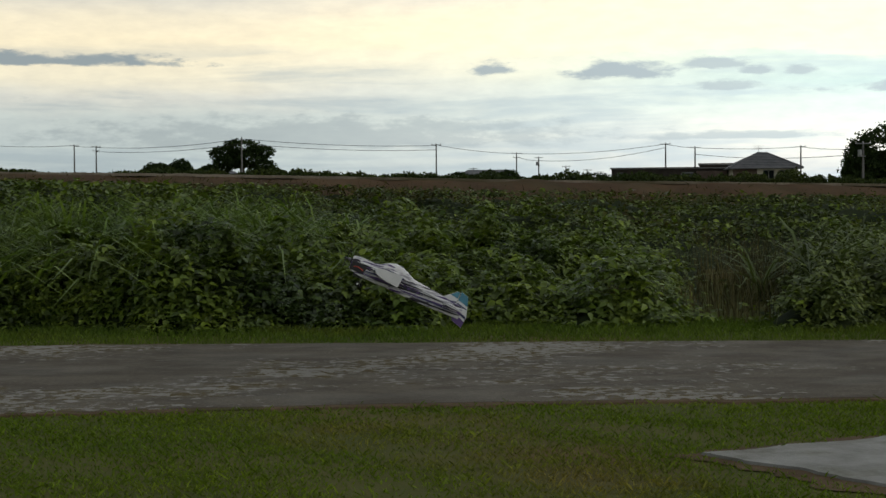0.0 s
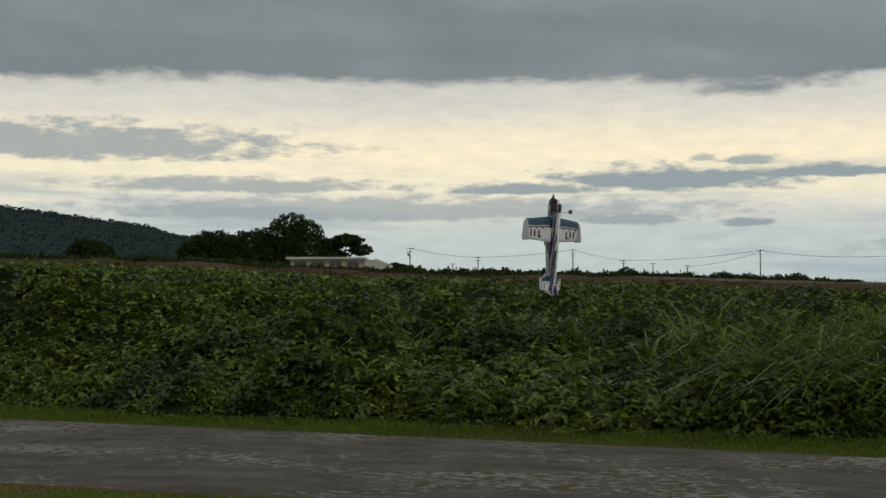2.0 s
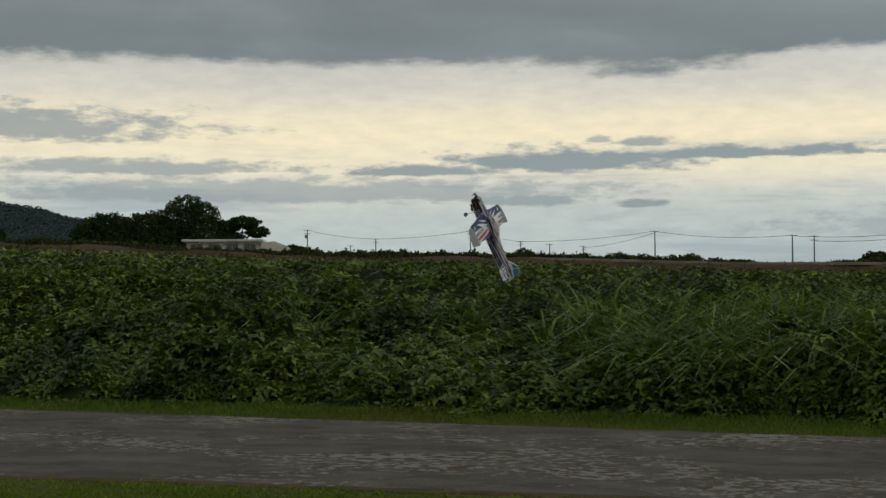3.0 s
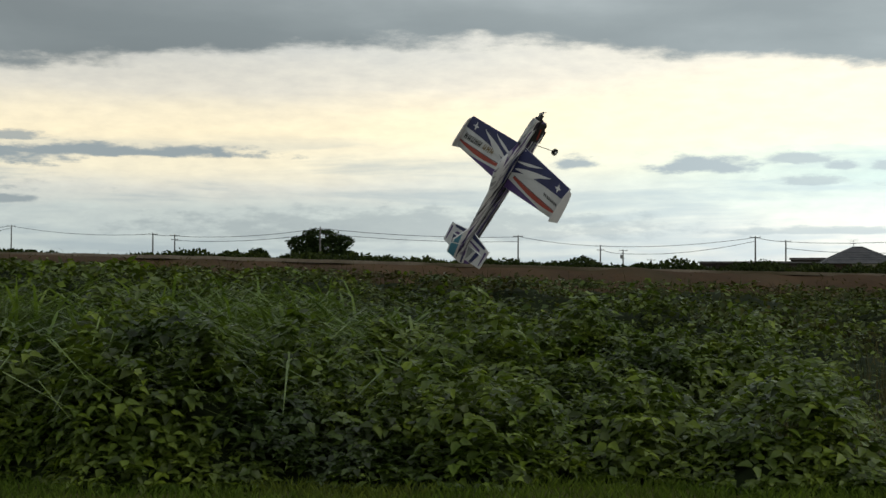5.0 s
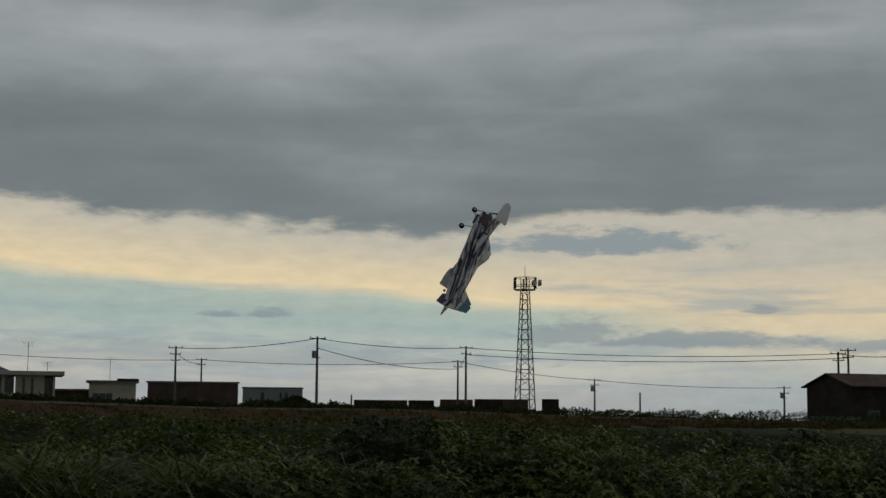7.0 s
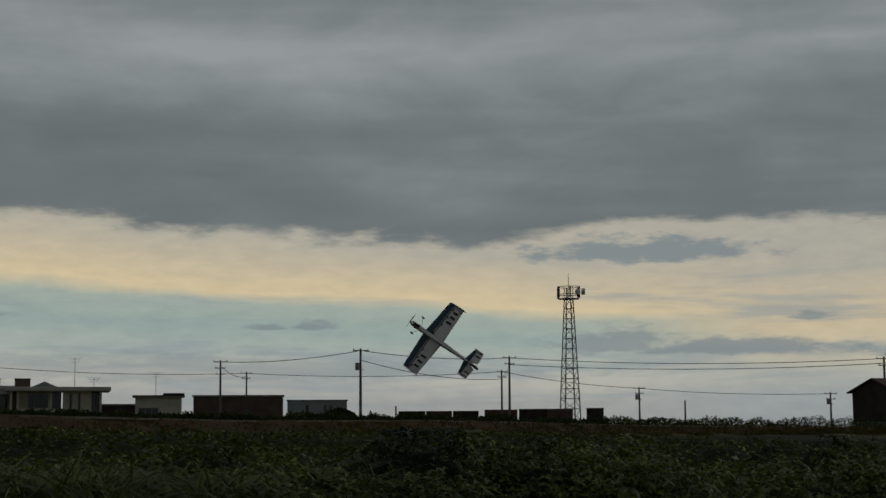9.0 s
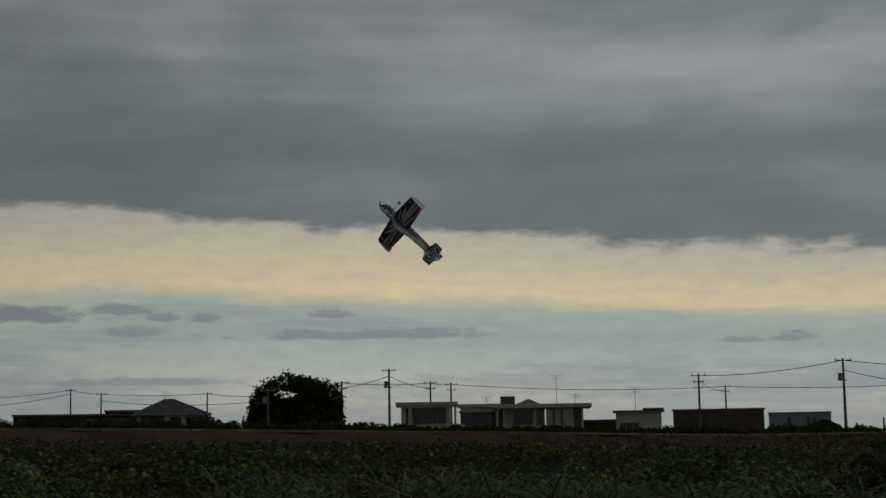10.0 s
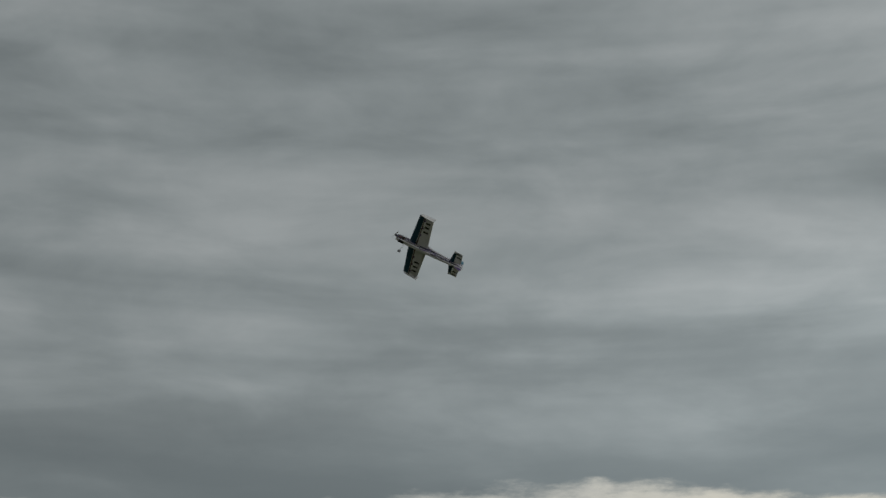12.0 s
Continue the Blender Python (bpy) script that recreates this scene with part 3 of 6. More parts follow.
def reedbed(x, y):
    """1 where the tall reeds stand and the vines give way."""
    az, r = np.degrees(np.arctan2(-x, y)), np.hypot(x, y)
    a = np.exp(-((az - 12.0) / 5.5) ** 2) * np.clip((r - 21.8) / 0.8, 0, 1) * np.clip((28.0 - r) / 1.5, 0, 1)
    b = np.exp(-((az + 25.5) / 5.5) ** 2) * np.clip((r - 21.6) / 0.8, 0, 1) * np.clip((26.0 - r) / 1.5, 0, 1)
    return a + b


def mound_grid():
    """Overlapping domes of vine, 0.1 m apart, over the whole thicket."""
    x0, y0, st = -64.0, 14.0, 0.1
    nx, ny = 1640, 620
    G = np.full((nx, ny), 0.10, dtype=np.float32)
    rng = np.random.default_rng(17)
    for n in range(9700):
        cx, cy = rng.uniform(-63, 98), 14 + 61 * rng.uniform(0, 1) ** 1.35
        near = cy < 30
        R = rng.uniform(0.40, 1.25) * (1.0 if near else 1.25)
        H = (0.26 + 0.50 * rng.uniform(0, 1) ** 1.5) * (0.6 + 0.4 * R)
        if n > 9000:
            R, H = rng.uniform(1.1, 2.2), rng.uniform(0.65, 1.15)
        H *= 0.78 + 0.50 * math.sin(cx * 0.55 + 1.2 * math.sin(cy * 0.4)) * math.sin(cy * 0.5 + 0.7)
        if cy > 24:
            H *= max(0.55, 1 - (cy - 24) * 0.03)
        i0, i1 = max(int((cx - R - x0) / st), 0), min(int((cx + R - x0) / st) + 2, nx)
        j0, j1 = max(int((cy - R - y0) / st), 0), min(int((cy + R - y0) / st) + 2, ny)
        if i1 <= i0 or j1 <= j0:
            continue
        X, Y = np.meshgrid(x0 + st * np.arange(i0, i1), y0 + st * np.arange(j0, j1), indexing="ij")
        u = np.clip(1 - ((X - cx) ** 2 + (Y - cy) ** 2) / R ** 2, 0, 1)
        G[i0:i1, j0:j1] = np.maximum(G[i0:i1, j0:j1], H * u ** 0.5)
    return G, x0, y0, st


MOUND = mound_grid()


def thicket(x, y):
    """Height of the thicket's surface over the ground."""
    G, x0, y0, st = MOUND
    fx, fy = np.clip((x - x0) / st, 0, G.shape[0] - 2), np.clip((y - y0) / st, 0, G.shape[1] - 2)
    i, j = fx.astype(int), fy.astype(int)
    u, v = fx - i, fy - j
    h = G[i, j] * (1 - u) * (1 - v) + G[i + 1, j] * u * (1 - v) + G[i, j + 1] * (1 - u) * v + G[i + 1, j + 1] * u * v
    h = h * (0.80 + 0.34 * np.tanh(1.5 * bumps(x, y, 1.9, 71)))
    d = y - front_line(x)
    face = 1 - np.exp(-np.clip(d, 0, None) / 0.55)
    # the vines stay under the levee's crest and thin out towards its foot
    az, r = np.degrees(np.arctan2(-x, y)), np.hypot(x, y)
    room = EYE_Z + r * np.tan(np.radians(crest_el(az) - np.interp(az, [-60, -25, 0, 12, 22], [0.35, 0.42, 0.36, 0.28, 0.2]))) - land(x, y)
    room = np.maximum(room * (0.72 + 0.28 * np.clip(h / 0.6, 0, 1)), 0.06)
    h = np.minimum(h + 0.12, room)
    return np.where(d > 0, face * h * (1 - 0.93 * clearing(x, y)) * (1 - 0.55 * reedbed(x, y)), 0.0)


LEAFLET = np.array([[0, 0, 0], [0.40, 0.26, 0.08], [0.27, 0.66, 0.05], [0, 1.12, -0.20], [-0.27, 0.66, 0.05], [-0.40, 0.26, 0.08]])
LEAF_TRI = np.array([[0, 1, 2], [0, 2, 3], [0, 3, 4], [0, 4, 5]])
SIMPLE = np.array([[0, 0, 0], [0.40, 0.50, 0.08], [0, 1.12, -0.12], [-0.40, 0.50, 0.08]])
SIMPLE_TRI = np.array([[0, 1, 2], [0, 2, 3]])


def leaves(p, nrm, size, three=True):
    """Three-lobed vine leaves, or simple folded ones, at p, facing nrm."""
    n = len(p)
    shape, tri = (LEAFLET, LEAF_TRI) if three else (SIMPLE, SIMPLE_TRI)
    m = len(shape)
    nrm = nrm / np.linalg.norm(nrm, axis=1, keepdims=True)
    a = RNG.normal(size=(n, 3))
    a[:, 2] -= 0.6
    t = a - nrm * (a * nrm).sum(1, keepdims=True)
    t /= np.linalg.norm(t, axis=1, keepdims=True)
    s = np.cross(nrm, t)
    vs, fs, base = [], [], 0
    for ang, k in ((0, 1.0), (1.75, 0.85), (-1.75, 0.85)) if three else ((0, 1.0),):
        u = s * math.cos(ang) - t * math.sin(ang)
        w = t * math.cos(ang) + s * math.sin(ang)
        tip = nrm * (RNG.uniform(-0.35, 0.15, (n, 1)) if three else 0.0)
        L = shape * k
        v = p[:, None, :] + size[:, None, None] * (u[:, None] * L[None, :, 0:1] + (w + tip)[:, None] * (L[None, :, 1:2] + (0.10 if three else 0)) + nrm[:, None] * L[None, :, 2:3])
        vs.append(v.reshape(-1, 3))
        fs.append((tri[None] + (np.arange(n) * m)[:, None, None] + base).reshape(-1, 3))
        base += n * m
    return np.concatenate(vs), np.concatenate(fs)


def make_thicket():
    # dark sheet under the leaves; its colour stands in for shade in the gaps
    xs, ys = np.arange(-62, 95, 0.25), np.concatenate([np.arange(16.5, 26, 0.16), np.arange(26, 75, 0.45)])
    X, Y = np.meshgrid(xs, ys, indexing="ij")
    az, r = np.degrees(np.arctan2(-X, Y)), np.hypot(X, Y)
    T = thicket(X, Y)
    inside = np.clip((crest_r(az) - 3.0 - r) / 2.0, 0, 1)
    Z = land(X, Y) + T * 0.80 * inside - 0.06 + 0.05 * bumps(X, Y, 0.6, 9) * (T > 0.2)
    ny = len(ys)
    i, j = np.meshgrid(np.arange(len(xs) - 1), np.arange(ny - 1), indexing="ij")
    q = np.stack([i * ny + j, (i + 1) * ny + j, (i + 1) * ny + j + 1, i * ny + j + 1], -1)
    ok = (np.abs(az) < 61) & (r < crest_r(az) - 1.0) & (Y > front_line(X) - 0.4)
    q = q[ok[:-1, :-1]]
    stuff("thicket_gap_shade", np.stack([X, Y, Z], -1), q.reshape(-1, 4), M_GAP_SHADE, "dark sheet under the vines, coloured as the shade between leaves", "undergrowth")

    def field(n, rmin, rmax, azmin, azmax):
        az = RNG.uniform(azmin, azmax, n)
        r = np.sqrt(RNG.uniform(rmin ** 2, rmax ** 2, n))
        x, y = -r * np.sin(np.radians(az)), r * np.cos(np.radians(az))
        return x, y

    P = []
    # the front face, leaf on leaf
    n = 70000
    x = RNG.uniform(-27, 23, n)
    u = RNG.uniform(0, 1, n)
    d = -0.75 * np.log(1 - u * 0.985)
    y = front_line(x) + d - 0.05
    P.append((x, y, n))
    # the top, thinning with distance
    for n, r0, r1 in ((105000, 19.5, 25), (100000, 24, 33), (80000, 31, 46), (60000, 44, 75)):
        x, y = field(n, r0, r1, -60, 49)
        P.append((x, y, n))
    X = np.concatenate([p[0] for p in P])
    Y = np.concatenate([p[1] for p in P])
    az, r = np.degrees(np.arctan2(-X, Y)), np.hypot(X, Y)
    ok = (Y > front_line(X) - 0.05) & (r < crest_r(az) - 2.6 + 1.3 * RNG.uniform(0, 1, len(X)) ** 2) & (RNG.uniform(0, 1, len(X)) > clearing(X, Y) * 0.97) & (RNG.uniform(0, 1, len(X)) > reedbed(X, Y) * 0.75)
    far_in = np.clip((Y - front_line(X) - 3) / 3, 0, 1)
    ok &= (thicket(X, Y) > 0.2) | (RNG.uniform(0, 1, len(X)) < 0.5 + 0.4 * far_in)
    ok &= (bumps(X, Y, 0.75, 41) > 0.08) | (RNG.uniform(0, 1, len(X)) < 0.20 + 0.5 * far_in)
    X, Y, r = X[ok], Y[ok], r[ok]
    T = thicket(X, Y)
    e = 0.12
    gx, gy = (thicket(X + e, Y) - thicket(X - e, Y)) / (2 * e), (thicket(X, Y + e) - thicket(X, Y - e)) / (2 * e)
    tier = bumps(X, Y, 1.3, 33)
    sprout = (bumps(X, Y, 0.8, 21) > 0.75) * RNG.uniform(0, 0.34, len(X)) * np.clip((30 - r) / 6, 0.15, 1) + np.clip(tier, 0, 1) * 0.14 * np.clip((30 - r) / 6, 0.1, 1)
    Z = land(X, Y) + T * RNG.uniform(0.78, 1.03, len(X)) + sprout + RNG.uniform(-0.02, 0.05, len(X))
    gx, gy = np.clip(gx, -3, 3), np.clip(gy, -3, 3)
    nrm = np.stack([-gx * 0.16, -gy * 0.16 - 0.10, np.ones(len(X))], -1) + RNG.normal(scale=0.26, size=(len(X), 3))
    size = RNG.uniform(0.045, 0.120, len(X)) * np.clip(1 + 0.25 * bumps(X, Y, 2.0, 61), 0.7, 1.3)
    P = np.stack([X, Y, Z], -1)
    # leafy heads standing out of the carpet
    m = 1050
    cx, cd = RNG.uniform(-30, 28, m), 0.5 + 11 * RNG.uniform(0, 1, m) ** 1.4
    cy = front_line(cx) + cd
    keep = (clearing(cx, cy) < 0.3) & (reedbed(cx, cy) < 0.4)
    cx, cy = cx[keep], cy[keep]
    k = 44
    tall, wide = np.repeat(RNG.uniform(0.20, 0.60, len(cx)) * np.clip(1.2 - (cy - 19) * 0.04, 0.5, 1.1), k), np.repeat(RNG.uniform(0.28, 0.75, len(cx)), k)
    u, a = RNG.uniform(0, 1, len(tall)) ** 0.5, RNG.uniform(0, 6.283, len(tall))
    hx, hy = np.repeat(cx, k) + wide * u * np.cos(a), np.repeat(cy, k) + wide * u * np.sin(a)
    hz = land(hx, hy) + thicket(hx, hy) + tall * (1 - u ** 2) * RNG.uniform(0.75, 1.05, len(tall))
    ha = np.degrees(np.arctan2(-hx, hy))
    hz = np.minimum(hz, EYE_Z + np.hypot(hx, hy) * np.tan(np.radians(crest_el(ha) - 0.3)) - 0.05 * a / 6.283)
    P = np.concatenate([P, np.stack([hx, hy, hz], -1)])
    nrm = np.concatenate([nrm, np.stack([0.5 * u * np.cos(a), 0.5 * u * np.sin(a) - 0.1, np.ones(len(u))], -1) + RNG.normal(scale=0.22, size=(len(u), 3))])
    size = np.concatenate([size, RNG.uniform(0.075, 0.15, len(u))])
    X, Y = P[:, 0], P[:, 1]
    r = np.hypot(X, Y)
    deep = Y - front_line(X)
    near = deep < 6.0
    # past the gap come brambles; their leaf colour also carries the right side's dimness
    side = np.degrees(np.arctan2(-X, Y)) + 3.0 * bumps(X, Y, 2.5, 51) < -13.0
    v, f = leaves(P[near & ~side], nrm[near & ~side], size[near & ~side])
    stuff("vine_thicket", v, f, M_VINE, "dense green vine thicket with broad three-lobed leaves", "vines")
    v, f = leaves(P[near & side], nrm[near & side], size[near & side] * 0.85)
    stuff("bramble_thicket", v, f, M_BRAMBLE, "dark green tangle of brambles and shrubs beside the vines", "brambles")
    weed = ~near & (RNG.uniform(0, 1, len(r)) < np.clip((deep - 6) / 12, 0.1, 0.8))
    for pick, name, mat, label, kind in ((~near & ~weed, "vine_carpet", M_VINE, "low carpet of green vines spreading to the levee", "vines"), (weed, "mixed_weeds", M_CARPET, "dull green weeds among the vines before the levee", "weeds")):
        v, f = leaves(P[pick], nrm[pick] + RNG.normal(scale=0.3, size=(pick.sum(), 3)), 1.15 * size[pick] * np.clip(r[pick] / 34, 0.85, 1.6), three=False)
        stuff(name, v, f, mat, label, kind)


make_thicket()


def blades_long(px, py, pz, h, w, bend, mat, name, label, category):
    """Long arching leaves of four joints."""
    n = len(px)
    a = RNG.uniform(0, 2 * np.pi, n)
    dx, dy = np.cos(a), np.sin(a)
    v = np.empty((n, 10, 3))
    for i in range(5):
        t = i / 4
        out, up = bend * h * t ** 2.2, h * (t - 0.42 * bend * t ** 3)
        ww = w * (1 - t ** 1.6) * 0.5 + 0.001
        cx, cy = px + dx * out, py + dy * out
        v[:, 2 * i] = np.stack([cx - dy * ww, cy + dx * ww, pz + up], -1)
        v[:, 2 * i + 1] = np.stack([cx + dy * ww, cy - dx * ww, pz + up], -1)
    b = np.arange(n)[:, None] * 10
    f = np.concatenate([b + [2 * i, 2 * i + 1, 2 * i + 3, 2 * i + 2] for i in range(4)])
    return stuff(name, v, f, mat, label, category)


def scatter(spots):
    xs, ys = [], []
    for az, r, saz, sr, n in spots:
        a, q = RNG.normal(az, saz, n), RNG.normal(r, sr, n)
        xs.append(-q * np.sin(np.radians(a))), ys.append(q * np.cos(np.radians(a)))
    x, y = np.concatenate(xs), np.concatenate(ys)
    az, r = np.degrees(np.arctan2(-x, y)), np.hypot(x, y)
    ok = (y > front_line(x) + 0.8) & (r < crest_r(az) - 2.6)
    return x[ok], y[ok]


def tussocks(spots):
    """Reed places gathered into clumps."""
    cx, cy = scatter([(a, r, sa, sr, n // 26) for a, r, sa, sr, n in spots])
    k = 26
    x, y = np.repeat(cx, k), np.repeat(cy, k)
    return x + RNG.normal(scale=0.11, size=len(x)), y + RNG.normal(scale=0.11, size=len(x))


def make_reeds():
    stands = (([(14, 24.6, 3.2, 1.7, 3200), (10, 24.4, 2.8, 1.7, 3200), (17, 23.8, 2.2, 1.5, 1300), (6, 25, 1.5, 1.6, 900), (30, 28, 9, 3.0, 350)], M_REED, "tall_reeds", "stand of tall arching green reed grass in the thicket"),
              ([(-22, 23.2, 2.8, 1.5, 1700), (-27, 23.6, 3.0, 1.6, 1800), (-33, 24, 3.0, 1.8, 700), (-17, 25, 2.5, 2.0, 500), (-45, 26, 6.0, 2.0, 500)], M_DULLREED, "dull_reeds", "dull dark reed grass standing among the brambles"))
    for spots, mat, name, label in stands:
        x, y = tussocks(spots)
        n = len(x)
        az, r = np.degrees(np.arctan2(-x, y)), np.hypot(x, y)
        room = EYE_Z + r * np.tan(np.radians(crest_el(az) + 0.05)) - land(x, y) - thicket(x, y) * 0.3
        blades_long(x, y, land(x, y) + thicket(x, y) * 0.3, np.clip(RNG.uniform(0.75, 2.0, n), 0.3, room * RNG.uniform(0.55, 1.25, n)), RNG.uniform(0.030, 0.075, n), RNG.uniform(0.8, 2.1, n), mat, name, label, "reeds")
    x, y = scatter([(-12.3, 25, 1.7, 3.0, 1900), (-7.6, 20.2, 1.0, 0.5, 500), (-40, 20.8, 3.0, 0.8, 500), (0, 36, 25, 1.5, 1500)])
    n = len(x)
    blades_long(x, y, land(x, y) + thicket(x, y) * 0.4 - 0.03, RNG.uniform(0.2, 0.6, n), RNG.uniform(0.008, 0.016, n), RNG.uniform(0.1, 0.6, n), M_DRY, "dry_grass",
                "withered brown grass among the vines", "grass")


make_reeds()


def leaf_cards(c, size, mat, name, parent, label=""):
    """A crown of many small bent leaf sprays."""
    n = len(c)
    a, b = RNG.normal(size=(n, 3)), RNG.normal(size=(n, 3))
    a /= np.linalg.norm(a, axis=1, keepdims=True)
    b = np.cross(a, b)
    b /= np.linalg.norm(b, axis=1, keepdims=True)
    s = size[:, None]
    v = np.stack([c - a * s * 0.6, c + b * s * 0.35, c + a * s * 0.6, c - b * s * 0.35 + np.cross(a, b) * s * 0.15], 1)
    k = np.arange(n)[:, None] * 4
    ob = stuff(name, v, np.concatenate([k + [0, 1, 2], k + [0, 2, 3]]), mat, "", "")
    ob.parent = parent
    if label:
        tagged(ob, label)
    return ob


def make_tree(az, dist, top_el, width, lobes, label, seed, count=2600, gaps=0.0, name="tree", leaf=0.42, light=None):
    """lobes: sideways, height (0 to 1 of the crown), half width, half height, in the crown's width and height."""
    x, y, z = at_sight(az, dist)
    h = height_at(top_el, dist) - z
    rng = np.random.default_rng(seed)
    m = pose(x, y, z, 0, 0, az)
    t = thing(name, m, label, "tree")
    bm = bmesh.new()
    rod(bm, (0, 0, -0.3), (0.1, 0, h * 0.35), width * 0.055, width * 0.038, 9)
    for lx, lz, lw, lh in lobes:
        mid = Vector((lx * width * 0.45, rng.uniform(-0.1, 0.1) * width, h * (0.30 + 0.35 * lz)))
        rod(bm, (0.05, 0, h * 0.3), mid, width * 0.026, width * 0.018, 6)
        rod(bm, mid, (lx * width, rng.uniform(-0.1, 0.1) * width, h * lz * 0.95), width * 0.018, width * 0.006, 6)
    part("trunk", bm, M_BARK, t, "dark trunk and limbs")
    tot = sum(l[2] * l[3] for l in lobes)
    pts = []
    for lx, lz, lw, lh in lobes:
        n = int(count * lw * lh / tot)
        d = rng.normal(size=(n, 3))
        d /= np.linalg.norm(d, axis=1, keepdims=True)
        rad = rng.uniform(0.35, 1.0, n) ** 0.45
        rough = 1 + 0.13 * np.sin(d[:, 0] * 7 + seed) * np.sin(d[:, 2] * 8 + lx * 9) + 0.07 * np.sin(d[:, 0] * 17 + d[:, 1] * 13) + rng.normal(scale=0.04, size=n)
        q = d * (rad * rough)[:, None] * np.array([lw * width, lw * width * 0.8, lh * h]) + np.array([lx * width, 0, lz * h])
        if gaps:
            hole = np.sin(q[:, 0] * 1.5 + seed) * np.sin(q[:, 2] * 1.9 + 1) * np.sin(q[:, 1] * 1.3 + 2)
            q = q[hole < 1 - gaps]
        if light:
            lx0, lz0, lw0, lh0 = light
            seen = ((q[:, 0] / width - lx0) / lw0) ** 2 + ((q[:, 2] / h - lz0) / lh0) ** 2 + 0.5 * np.sin(q[:, 0] * 4) * np.sin(q[:, 2] * 5)
            q = q[(seen > 1) | (rng.uniform(0, 1, len(q)) < 0.10)]
        pts.append(q)
    c = np.concatenate(pts)
    leaf_cards(c, rng.uniform(0.6, 1.3, len(c)) * leaf, M_TREE, "crown", t, "dark green crown, uneven, with gaps")
    return t


def make_trees():
    make_tree(-16.79, 212, 2.84, 13.6, [(-0.03, 0.60, 0.36, 0.40), (-0.28, 0.48, 0.20, 0.36), (0.27, 0.52, 0.22, 0.37), (0.10, 0.68, 0.20, 0.28), (0.0, 0.30, 0.47, 0.28), (0.35, 0.30, 0.15, 0.30), (-0.36, 0.24, 0.14, 0.24), (0.0, 0.12, 0.46, 0.14)],
              "large dark round-crowned tree standing among the houses", 3, 34000, leaf=0.34, light=(-0.10, 0.68, 0.11, 0.055))
    make_tree(7.22, 300, 2.64, 11.6, [(0, 0.80, 0.32, 0.18), (-0.30, 0.66, 0.26, 0.17), (0.32, 0.68, 0.24, 0.16), (0.1, 0.52, 0.36, 0.2), (-0.2, 0.46, 0.3, 0.18), (0.34, 0.36, 0.24, 0.16), (-0.36, 0.34, 0.22, 0.16)],
              "spreading dark tree on the skyline beside a pylon", 4, 15000, 0.45, leaf=0.36)
    for az, w, e, s in ((10.36, 5.7, 1.74, 5), (9.49, 4.8, 1.88, 6), (8.45, 4.4, 1.65, 7), (6.23, 6.7, 1.6, 8)):
        make_tree(az, 300, e, w, [(0, 0.6, 0.45, 0.4), (0.25, 0.45, 0.3, 0.35), (-0.25, 0.45, 0.3, 0.35)], "low dark bushy tree on the skyline", s, 3600, leaf=0.36)
    # the clump at the foot of the hill
    for az, w, e, s, lo in ((38.79, 7.1, 3.4, 11, [(0, 0.62, 0.45, 0.36), (-0.32, 0.42, 0.36, 0.36), (0.32, 0.42, 0.38, 0.38), (0, 0.3, 0.5, 0.3)]), (37.38, 7.1, 3.44, 12, [(0, 0.6, 0.48, 0.38), (0.34, 0.5, 0.36, 0.38), (-0.34, 0.46, 0.36, 0.36), (0, 0.3, 0.6, 0.3)]),
                            (35.78, 8.9, 4.04, 13, [(-0.05, 0.80, 0.30, 0.20), (0.22, 0.70, 0.25, 0.2), (-0.2, 0.6, 0.34, 0.26), (0.1, 0.42, 0.46, 0.34), (-0.25, 0.3, 0.4, 0.3), (0.3, 0.28, 0.36, 0.26)]),
                            (33.89, 6.8, 3.35, 14, [(0.05, 0.80, 0.36, 0.14), (-0.3, 0.70, 0.28, 0.15), (0.34, 0.60, 0.26, 0.12), (-0.2, 0.45, 0.30, 0.16), (-0.4, 0.28, 0.4, 0.25), (0.1, 0.2, 0.4, 0.2)]),
                            (31.91, 4.5, 2.2, 15, [(0, 0.5, 0.5, 0.4)])):
        make_tree(az, 215, e, w, lo, "dark broadleaved tree in a clump by the levee", s, 17000, 0.10, leaf=0.30)
    make_tree(43.22, 260, 3.03, 7.1, [(0, 0.6, 0.45, 0.38), (0.28, 0.45, 0.3, 0.33), (-0.28, 0.45, 0.3, 0.33)], "round dark tree before the wooded hill", 16, 6000, leaf=0.34)
    for az, d, e, w, s in ((23.18, 420, 2.02, 6, 21), (-0.94, 330, 1.36, 5, 22), (-2.81, 330, 1.43, 4.5, 23), (-6.01, 330, 1.31, 7, 24), (19.76, 420, 1.83, 7, 25), (16.95, 420, 1.74, 6, 26), (-36.2, 200, 0.8, 4, 27)):
        make_tree(az, d, e, w, [(0, 0.55, 0.5, 0.42), (0.25, 0.4, 0.3, 0.32), (-0.28, 0.45, 0.28, 0.3)], "small dark bushy tree on the skyline", s, 2600, leaf=0.36)


make_trees()


